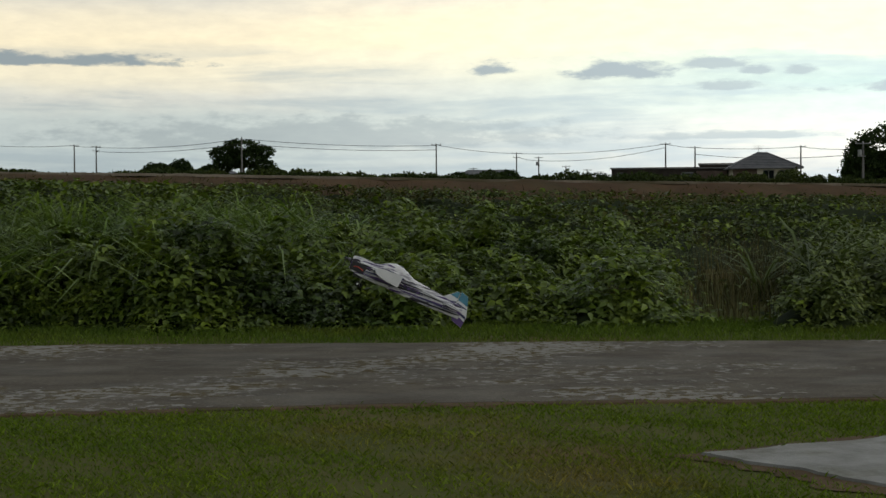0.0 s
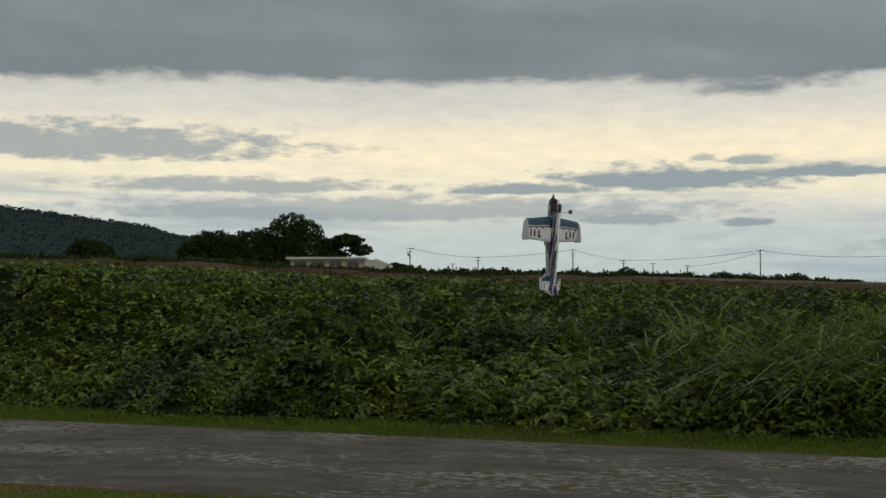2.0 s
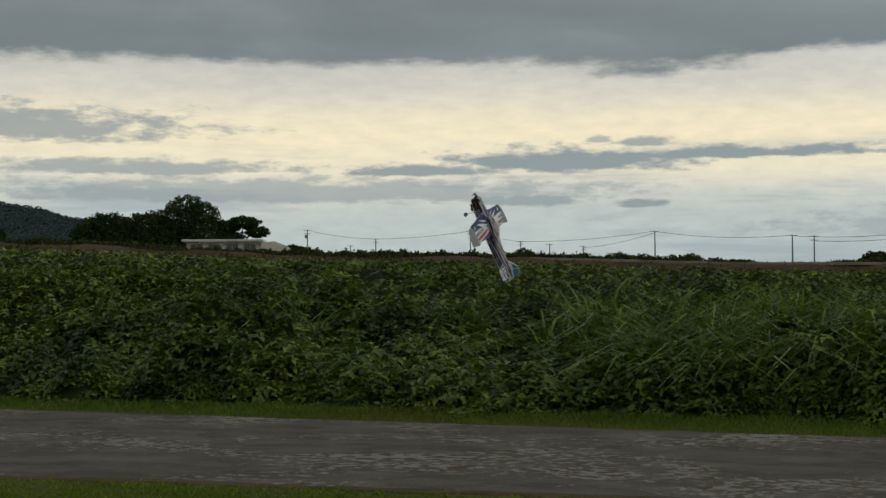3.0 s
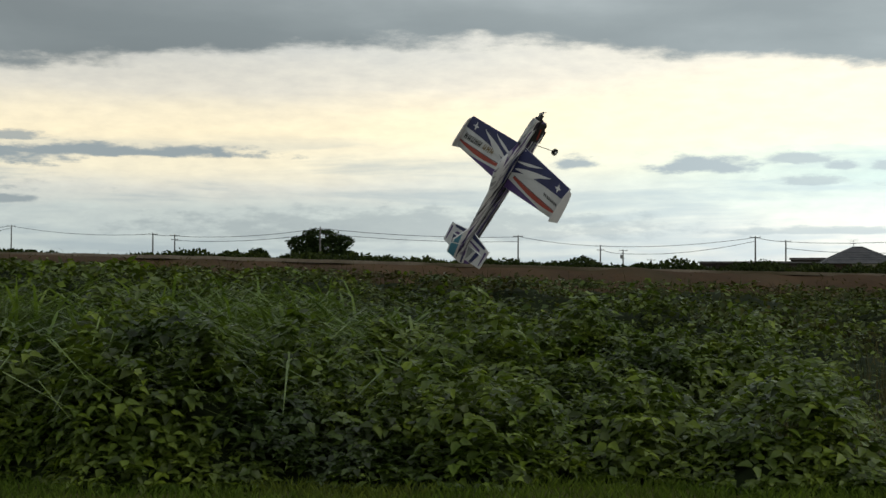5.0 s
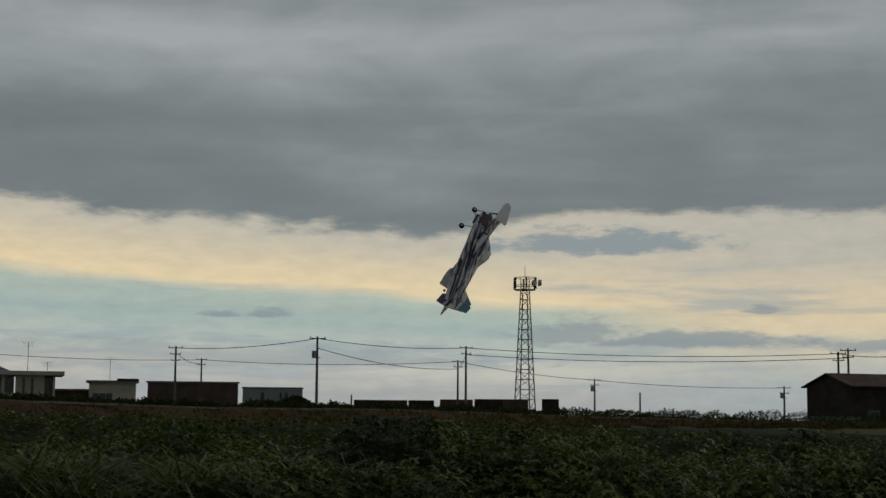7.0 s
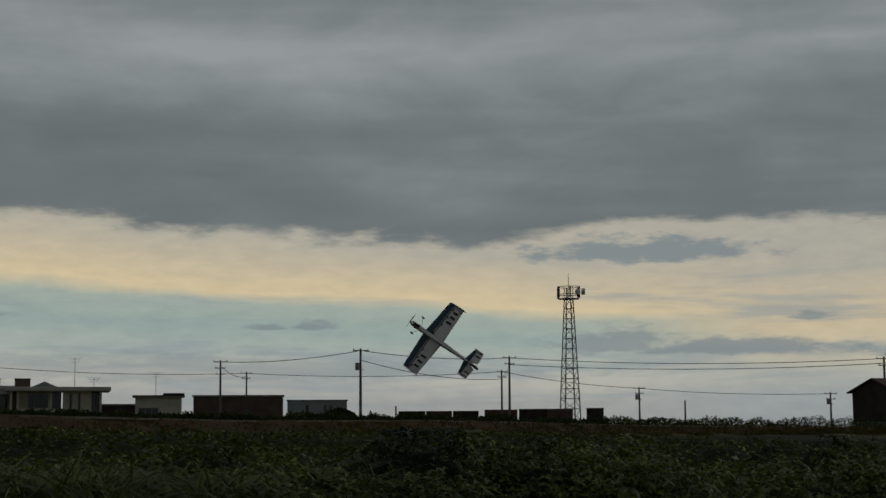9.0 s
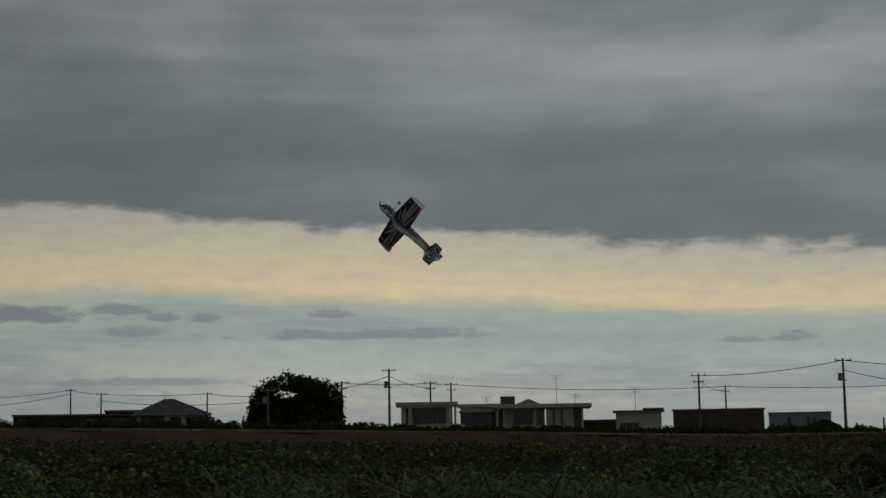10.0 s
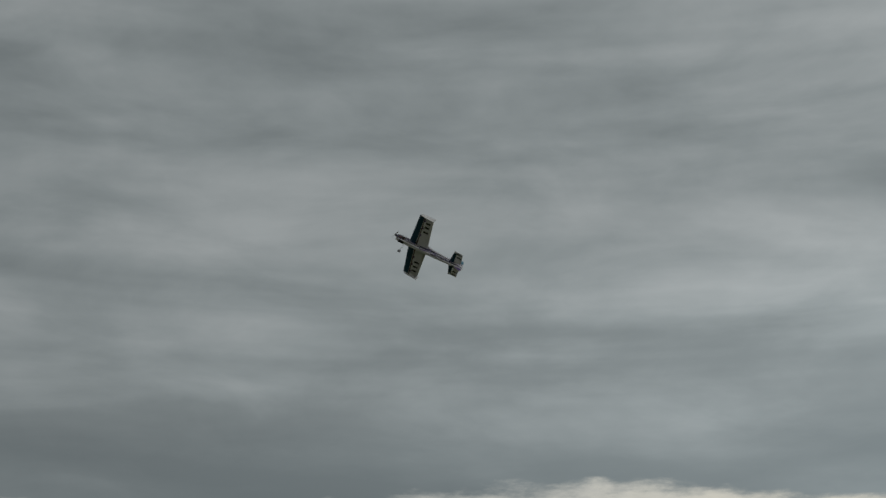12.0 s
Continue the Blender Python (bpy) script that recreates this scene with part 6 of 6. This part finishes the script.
    def sweep(pts_a, pts_b, place, mat, parent, name):
        """A curved band between two edges of equal count."""
        bm = bmesh.new()
        a = [bm.verts.new(place(*p)) for p in pts_a]
        b = [bm.verts.new(place(*p)) for p in pts_b]
        for i in range(len(a) - 1):
            bm.faces.new((a[i], a[i + 1], b[i + 1], b[i]))
        return part(name, bm, mat, parent)

    for s in (1, -1):
        fl = flank(s)
        for k, (x0, x1, za, zb, w, mat) in enumerate(((0.30, -0.10, -0.045, 0.020, 0.020, M_NAVY), (0.10, -0.42, -0.058, 0.014, 0.018, M_BLACK), (0.04, -0.36, 0.012, 0.040, 0.013, M_BLACK), (-0.02, -0.52, -0.020, 0.026, 0.012, M_NAVY),
                                                      (-0.16, -0.66, -0.050, 0.008, 0.015, M_PURPLE), (0.36, 0.16, 0.000, 0.026, 0.014, M_BLACK), (0.33, 0.02, 0.022, 0.038, 0.008, M_BLACK), (-0.30, -0.70, -0.034, -0.010, 0.010, M_NAVY),
                                                      (0.34, 0.10, -0.062, -0.030, 0.016, M_GREY), (0.28, 0.00, -0.010, 0.034, 0.009, M_BLACK), (0.18, -0.30, -0.075, -0.012, 0.011, M_BLACK), (-0.04, -0.55, 0.040, 0.052, 0.010, M_GREY),
                                                      (-0.20, -0.72, 0.006, 0.036, 0.009, M_BLACK), (-0.34, -0.74, 0.030, 0.020, 0.007, M_GREY), (-0.10, -0.50, -0.072, -0.030, 0.009, M_GREY), (-0.44, -0.74, -0.054, -0.026, 0.014, M_BLACK),
                                                      (0.12, -0.20, 0.046, 0.060, 0.010, M_BLACK), (-0.05, -0.44, -0.040, 0.004, 0.006, M_BLACK), (-0.26, -0.62, 0.046, 0.040, 0.008, M_NAVY), (0.24, -0.06, -0.066, -0.048, 0.008, M_PURPLE))):
            up, dn = [], []
            for i in range(13):
                u = i / 12
                x = x0 + (x1 - x0) * u
                zc = za + (zb - za) * u ** 1.6
                ww = 0.55 * w * math.sin(math.pi * (0.06 + 0.90 * u)) + 0.001
                hi = float(np.interp(-x, [-p[0] for p in side], [p[1] for p in side]))
                lo = float(np.interp(x, [p[0] for p in low], [p[1] for p in low]))
                lo, hi = lo + (hi - lo) * 0.11, lo + (hi - lo) * 0.71
                up.append((x, min(max(zc + ww, lo), hi))), dn.append((x, min(max(zc - ww, lo), hi)))
            sweep(up, dn, lambda x, z, k=k: (x, fl(x, z)[1] + s * 0.00025 * k, z), mat, body, "sweep")
        # plain bars where the maker's mark stands
        for i in range(7):
            x = -0.14 - 0.030 * i
            decal([(x, -0.018), (x - 0.016, -0.018), (x - 0.022, 0.008), (x - 0.006, 0.008)], lambda a, b: (fl(a, b)[0], fl(a, b)[1] + s * 0.006, b), M_BLACK if i % 3 else M_PURPLE, body, "mark_bar")
        # dark glazing line of the canopy
        sweep([(0.085, 0.086 - 0.03), (0.02, 0.074), (-0.06, 0.078), (-0.16, 0.064)], [(0.09, 0.050), (0.02, 0.046), (-0.06, 0.048), (-0.16, 0.046)], lambda x, z: (x, s * 0.0375, min(z, 0.075)), M_NAVY, body, "canopy_glazing")
    # canopy hump
    bm = bmesh.new()
    rr = []
    for i in range(11):
        u = i / 10
        x = 0.12 - 0.36 * u
        h = 0.045 * math.sin(math.pi * u) ** 0.8
        base = float(np.interp(-x, [-p[0] for p in side], [p[1] for p in side])) - 0.030
        rr.append([bm.verts.new((x, 0.0245 * math.cos(math.pi * j / 8), base + (h * 0.4 + 0.032) * math.sin(math.pi * j / 8))) for j in range(9)])
    for p, q in zip(rr, rr[1:]):
        for j in range(8):
            bm.faces.new((p[j], q[j], q[j + 1], p[j + 1]))
    part("canopy", bm, M_PRINT, t, "printed dark and grey canopy hump", smooth=True)
    # fin and rudder
    fin = part("fin", plate([(-0.50, 0.040), (-0.64, 0.188), (-0.665, 0.182), (-0.665, 0.0), (-0.60, 0.0)], "y", 0.010), M_FOAM, t, "white foam tail fin")
    rud = part("rudder", plate([(-0.668, 0.200), (-0.740, 0.180), (-0.80, -0.01), (-0.795, -0.125), (-0.70, -0.100), (-0.668, -0.03)], "y", 0.008), M_FOAM, t, "rudder, teal above and purple below")
    for s in (1, -1):
        put = lambda a, b: (a, s * 0.0065, b)
        decal([(-0.670, 0.198), (-0.739, 0.178), (-0.768, 0.090), (-0.670, 0.112)], put, M_TEAL, rud, "teal_panel")
        decal([(-0.672, 0.085), (-0.768, 0.064), (-0.772, 0.054), (-0.672, 0.070)], put, M_NAVY, rud, "stripe")
        decal([(-0.672, -0.01), (-0.798, -0.062), (-0.795, -0.123), (-0.70, -0.099), (-0.672, -0.04)], put, M_PURPLE, rud, "purple_panel")
        decal([(-0.672, 0.03), (-0.79, -0.01), (-0.796, -0.035), (-0.672, 0.008)], put, M_NAVY, rud, "stripe")
        decal([(-0.590, 0.130), (-0.64, 0.184), (-0.662, 0.178), (-0.662, 0.120)], lambda a, b: (a, s * 0.0075, b), M_TEAL, fin, "teal_panel")
        decal([(-0.54, 0.05), (-0.662, 0.09), (-0.662, 0.072)], lambda a, b: (a, s * 0.0075, b), M_NAVY, fin, "stripe")
        decal([(-0.56, 0.02), (-0.662, 0.05), (-0.662, 0.018)], lambda a, b: (a, s * 0.0075, b), M_PURPLE, fin, "stripe")
    # tailplane and elevators
    st = part("tailplane", plate([(-0.565, 0.02), (-0.60, 0.205), (-0.655, 0.205), (-0.655, -0.205), (-0.60, -0.205), (-0.565, -0.02)], "z", 0.009, 0.012), M_FOAM, t, "white foam tailplane")
    for s in (1, -1):
        el = part("elevator", plate([(-0.658, s * 0.012), (-0.658, s * 0.178), (-0.605, s * 0.180), (-0.600, s * 0.228), (-0.735, s * 0.222), (-0.752, s * 0.05)], "z", 0.008, 0.012), M_FOAM, t, "white elevator with dark sweeps")
        up = lambda a, b: (a, b, 0.0195)
        dn = lambda a, b: (a, b, 0.0045)
        decal([(-0.66, s * 0.03), (-0.66, s * 0.10), (-0.745, s * 0.06)], up, M_GREY, el, "sweep")
        decal([(-0.66, s * 0.12), (-0.66, s * 0.16), (-0.738, s * 0.13), (-0.742, s * 0.10)], up, M_NAVY, el, "sweep")
        decal([(-0.62, s * 0.196), (-0.62, s * 0.214), (-0.725, s * 0.206), (-0.725, s * 0.198)], up, M_PURPLE, el, "sweep")
        decal([(-0.570, s * 0.02), (-0.598, s * 0.18), (-0.612, s * 0.18), (-0.60, s * 0.02)], lambda a, b: (a, b, 0.0190), M_NAVY, st, "sweep")
        decal([(-0.620, s * 0.02), (-0.63, s * 0.14), (-0.648, s * 0.15), (-0.632, s * 0.02)], lambda a, b: (a, b, 0.0190), M_PURPLE, st, "sweep")
        decal([(-0.568, s * 0.02), (-0.601, s * 0.20), (-0.640, s * 0.20), (-0.640, s * 0.02)], lambda a, b: (a, b, 0.0050), M_BLUE, st, "blue_panel")
        decal([(-0.66, s * 0.13), (-0.66, s * 0.15), (-0.738, s * 0.15), (-0.738, s * 0.13)], dn, M_BLACK, el, "black_block")
        decal([(-0.62, s * 0.190), (-0.62, s * 0.200), (-0.730, s * 0.206), (-0.730, s * 0.190)], dn, M_BLACK, el, "black_block")
    # nose: motor on its mount, battery, propeller
    part("motor_mount", boxed(0.36, 0.40, -0.024, 0.024, -0.026, 0.026, bevel=0.004), M_BLACK, t, "black motor mount")
    # closed block; black stands in for the shade inside the open bay
    part("nose_bay", boxed(0.22, 0.375, -0.0345, 0.0345, -0.082, 0.004, bevel=0.006), M_BLACK, t, "solid black nose bay, its inner shade put into the colour")
    part("wiring", rod(rod(rodded((0.24, 0.0355, -0.045), (0.30, 0.0365, -0.030), 0.006), (0.30, 0.0365, -0.030), (0.345, 0.034, -0.045), 0.005), (0.25, -0.0355, -0.05), (0.33, -0.0365, -0.03), 0.006), M_RED, t, "red wiring in the nose bay")
    part("battery", boxed(0.22, 0.32, -0.022, 0.022, -0.126, -0.100, bevel=0.004), M_BLACK, t, "black battery pack under the nose")
    part("motor", rod(rodded((0.398, 0, 0), (0.430, 0, 0), 0.019, seg=16), (0.43, 0, 0), (0.445, 0, 0), 0.006), M_ALU, t, "dark outrunner motor")
    prop = new("propeller")
    prop.parent = t
    prop.matrix_basis = pose(0.445, 0, 0)
    tagged(prop, "two-bladed dark propeller, spinning")
    bm = rodded((-0.006, 0, 0), (0.012, 0, 0), 0.011, 0.004, 10)
    part("hub", bm, M_ALU, prop)
    for s in (1, -1):
        bm = bmesh.new()
        rows = []
        for i in range(9):
            u = i / 8
            r = 0.008 + 0.128 * u
            c = 0.007 + 0.012 * math.sin(math.pi * min(u * 0.85 + 0.1, 1))
            tw = radians(42 - 30 * u)
            rows.append([bm.verts.new((math.sin(tw) * c * k + 0.001 * q, s * math.cos(tw) * c * k, s * r)) for k, q in ((-0.5, 0), (0, 1.4), (0.5, 0), (0, -1.4))])
        for a, b in zip(rows, rows[1:]):
            for i in range(4):
                bm.faces.new((a[i], b[i], b[(i + 1) % 4], a[(i + 1) % 4]))
        bm.faces.new(rows[0]), bm.faces.new(rows[-1][::-1])
        part("blade", bm, M_CARBON, prop, smooth=True)
    # landing gear
    for s in (1, -1):
        part("gear_leg", rod(rodded((0.20, s * 0.02, -0.055), (0.225, s * 0.125, -0.185), 0.0028), (0.225, s * 0.123, -0.185), (0.225, s * 0.150, -0.185), 0.0022), M_CARBON, t, "thin wire landing gear leg")
        w = part("wheel", rodded((0.225, s * 0.130, -0.185), (0.225, s * 0.148, -0.185), 0.0265, seg=20), M_TYRE, t, "small black wheel with a pale hub")
        part("hub_cap", rodded((0.225, s * 0.127, -0.185), (0.225, s * 0.151, -0.185), 0.011, seg=14), M_FOAM, w)
    part("tail_skid", rodded((-0.60, 0, -0.038), (-0.66, 0, -0.092), 0.002), M_CARBON, t)
    part("tail_wheel", rodded((-0.66, -0.006, -0.095), (-0.66, 0.006, -0.095), 0.012, seg=14), M_TYRE, t)
    # servos and leads under the wing root
    part("servo", boxed(0.02, 0.05, 0.045, 0.065, -0.034, -0.010, bevel=0.002), M_BLACK, t)
    part("servo", boxed(0.02, 0.05, -0.065, -0.045, -0.034, -0.010, bevel=0.002), M_BLACK, t)
    # the tail arm is drawn out a little
    for ob in t.children_recursive:
        if ob.type == "MESH" and ob.name.split(".")[0] not in ("hub", "blade"):
            for v in ob.data.vertices:
                if v.co.x < -0.25:
                    v.co.x = -0.25 + (v.co.x + 0.25) * 1.14
    return t, prop


plane, propeller = make_plane()

# seconds, place, turn (degrees, Euler XYZ)
PLANE_ROWS = [
    (0.0, -0.479, 13.883, 0.912, 6.2, -26.4, 176.7),
    (0.3, -2.788, 13.281, 0.757, 25.2, -27.0, 163.5),
    (0.5, -3.938, 11.635, 1.110, 37.8, -33.9, 140.5),
    (0.7, -5.148, 11.636, 1.597, 67.8, -38.3, 119.4),
    (1.0, -5.975, 11.385, 1.941, 84.3, -39.2, 113.8),
    (1.1, -6.110, 12.020, 1.859, 77.6, -36.7, 111.9),
    (1.2, -6.102, 12.282, 1.744, 62.9, -38.4, 113.0),
    (1.3, -6.375, 12.763, 1.830, 39.0, -40.0, 118.6),
    (1.4, -6.898, 13.488, 1.996, 14.5, -46.3, 108.1),
    (1.5, -7.070, 13.671, 2.200, -10.0, -53.2, 118.8),
    (1.6, -8.203, 16.155, 2.540, -37.5, -66.8, 144.4),
    (1.7, -8.054, 15.729, 2.773, -129.0, -80.1, -169.8),
    (1.8, -8.130, 15.753, 2.872, -82.7, -82.5, 132.8),
    (1.9, -8.868, 16.858, 2.843, 140.9, -85.8, -133.7),
    (2.0, -8.797, 16.922, 2.813, 5.2, -87.5, -15.4),
    (2.1, -8.849, 17.099, 2.800, -70.0, -82.7, 43.4),
    (2.2, -8.702, 16.863, 2.751, -93.1, -79.6, 48.7),
    (2.3, -8.279, 16.102, 2.701, -141.0, -71.3, 83.6),
    (2.4, -8.016, 15.576, 2.648, -158.0, -65.8, 94.4),
    (2.5, -8.313, 16.287, 2.678, -166.4, -70.9, 96.6),
    (2.6, -8.920, 17.955, 2.743, -174.4, -84.6, 99.2),
    (2.7, -8.902, 18.048, 2.824, 24.6, -89.6, -128.0),
    (2.8, -8.893, 17.995, 2.920, -4.2, -78.4, -122.5),
    (2.9, -8.568, 17.492, 2.799, -40.4, -62.9, -91.8),
    (3.0, -8.723, 17.930, 2.683, -52.1, -65.9, -126.1),
    (3.1, -9.035, 19.084, 2.647, -82.9, -55.3, -138.5),
    (3.2, -7.990, 16.790, 2.507, -109.3, -54.8, -129.3),
    (3.4, -7.061, 16.797, 2.488, -164.1, -58.6, -119.9),
    (3.6, -6.132, 16.805, 2.469, 138.8, -61.5, -108.3),
    (3.8, -5.203, 16.813, 2.450, 79.9, -62.9, -94.8),
    (4.0, -4.274, 16.820, 2.432, 20.3, -62.8, -80.7),
    (4.2, -3.345, 16.828, 2.413, -38.3, -61.1, -67.4),
    (4.4, -2.416, 16.835, 2.394, -95.0, -58.0, -56.2),
    (4.6, -1.487, 16.843, 2.375, -149.5, -54.0, -47.2),
    (4.8, -0.558, 16.850, 2.356, 158.0, -49.3, -40.1),
    (4.9, -0.345, 16.391, 2.441, 139.3, -50.4, -43.1),
    (5.0, -0.023, 17.289, 2.628, 78.1, -56.7, -27.2),
    (5.1, 0.258, 17.334, 2.719, 37.4, -55.8, -20.8),
    (5.2, 0.473, 17.340, 2.720, 3.0, -52.1, -10.8),
    (5.3, 0.820, 16.843, 2.670, -13.2, -45.9, -28.2),
    (5.4, 1.190, 16.453, 2.646, -33.1, -36.8, -43.8),
    (5.5, 1.478, 15.623, 2.580, -46.8, -31.4, -56.4),
    (5.6, 1.996, 15.966, 2.461, -57.5, -30.4, -52.7),
    (5.7, 2.774, 16.576, 2.334, -104.3, -34.6, -45.7),
    (5.8, 3.632, 17.068, 2.357, -128.9, -32.3, -57.1),
    (5.9, 3.797, 15.305, 2.375, -171.3, -35.2, -55.9),
    (6.0, 4.251, 14.771, 2.491, 153.9, -44.5, -60.9),
    (6.1, 4.846, 14.411, 2.686, 130.4, -52.5, -68.3),
    (6.2, 6.042, 15.550, 3.017, 50.9, -59.7, 1.9),
    (6.3, 6.335, 14.818, 3.075, 10.9, -50.6, 11.2),
    (6.4, 7.070, 14.437, 3.093, -18.1, -45.1, 14.5),
    (6.5, 7.721, 13.512, 3.078, -46.8, -41.3, 8.5),
    (6.6, 8.144, 13.156, 3.243, -81.1, -37.4, 3.6),
    (6.7, 8.017, 12.021, 3.181, -123.5, -44.9, 15.1),
    (6.8, 8.532, 11.616, 3.180, -160.8, -43.5, 22.0),
    (6.9, 9.320, 11.498, 3.219, 174.4, -47.4, 18.5),
    (7.0, 9.803, 11.000, 3.246, 138.7, -47.7, 20.3),
    (7.1, 10.377, 10.787, 3.285, 99.0, -52.2, 25.8),
    (7.2, 10.797, 10.562, 3.307, 55.9, -55.8, 36.2),
    (7.4, 11.530, 11.504, 3.293, 23.3, -45.9, 43.8),
    (7.6, 12.262, 12.446, 3.279, -9.4, -37.3, 52.9),
    (7.8, 12.994, 13.387, 3.266, -41.8, -30.3, 63.1),
    (8.0, 13.726, 14.329, 3.252, -73.8, -25.4, 74.2),
    (8.2, 14.458, 15.270, 3.238, -105.3, -22.9, 85.9),
    (8.4, 15.190, 16.212, 3.224, -136.6, -23.0, 97.8),
    (8.6, 15.922, 17.154, 3.211, -168.2, -25.7, 109.5),
    (8.8, 16.655, 18.095, 3.197, 159.9, -30.7, 120.5),
    (8.9, 14.967, 17.261, 3.014, 135.2, -28.1, 112.6),
    (9.0, 14.239, 17.164, 2.928, 108.5, -33.0, 113.6),
    (9.1, 13.928, 18.005, 2.952, 96.9, -33.2, 119.9),
    (9.2, 14.291, 19.968, 3.063, 41.4, -29.3, 142.6),
    (9.3, 13.316, 20.206, 3.101, 10.9, -28.0, 130.2),
    (9.4, 13.193, 21.294, 3.322, -19.9, -35.3, 145.4),
    (9.5, 13.076, 22.484, 3.663, -59.1, -40.8, 158.5),
    (9.6, 11.993, 22.092, 3.988, 81.1, -131.4, -20.5),
    (9.7, 10.567, 20.957, 4.204, 88.8, -117.8, -30.8),
    (9.8, 10.272, 22.410, 4.680, 90.5, -121.9, -28.8),
    (9.9, 9.277, 22.400, 4.944, 54.2, -130.1, -11.4),
    (10.0, 8.565, 22.599, 5.189, -137.9, -44.0, 159.6),
    (10.1, 7.876, 22.860, 5.637, 36.2, -137.4, -36.4),
    (10.2, 6.992, 22.198, 5.882, 22.3, -135.0, -41.9),
    (10.3, 6.439, 22.500, 6.204, 16.4, -132.2, -44.2),
    (10.4, 5.841, 22.680, 6.477, 2.4, -129.1, -44.6),
    (10.5, 4.872, 22.119, 6.465, -179.5, -50.2, 129.5),
    (10.6, 4.458, 22.116, 6.695, -8.2, -131.2, -48.7),
    (10.7, 3.869, 21.889, 6.847, -16.3, -134.4, -46.2),
    (10.8, 3.402, 22.496, 7.206, -19.6, -132.0, -38.2),
    (10.9, 2.897, 22.980, 7.623, -12.9, -130.8, -25.7),
    (11.0, 2.437, 23.916, 8.250, 4.8, -128.0, -15.7),
    (11.1, 1.979, 24.494, 8.560, 38.0, -128.4, -4.0),
    (11.2, 1.337, 22.410, 8.226, 107.0, -129.3, -33.3),
    (11.3, 0.782, 21.276, 8.125, -60.1, -47.4, 140.0),
    (11.4, 0.337, 21.865, 8.509, -59.7, -45.6, 141.8),
    (11.5, -0.131, 22.174, 8.796, -62.8, -43.1, 145.3),
    (11.6, -0.800, 22.569, 9.150, -59.2, -35.6, 148.6),
    (11.7, -1.506, 23.370, 9.582, -49.4, -33.7, 162.0),
    (11.8, -2.358, 24.873, 10.133, -21.0, -26.4, 172.3),
    (11.9, -2.950, 24.238, 9.900, 11.6, -25.8, 178.0),
    (12.0, -3.469, 24.038, 9.877, -134.6, -150.3, 0.3),
]


def motions():
    walk(plane, [(t, pose(*p)) for t, *p in PLANE_ROWS])
    walk(propeller, [(i / 30, pose(0.445, 0, 0, 71 * i)) for i in range(361)])


motions()
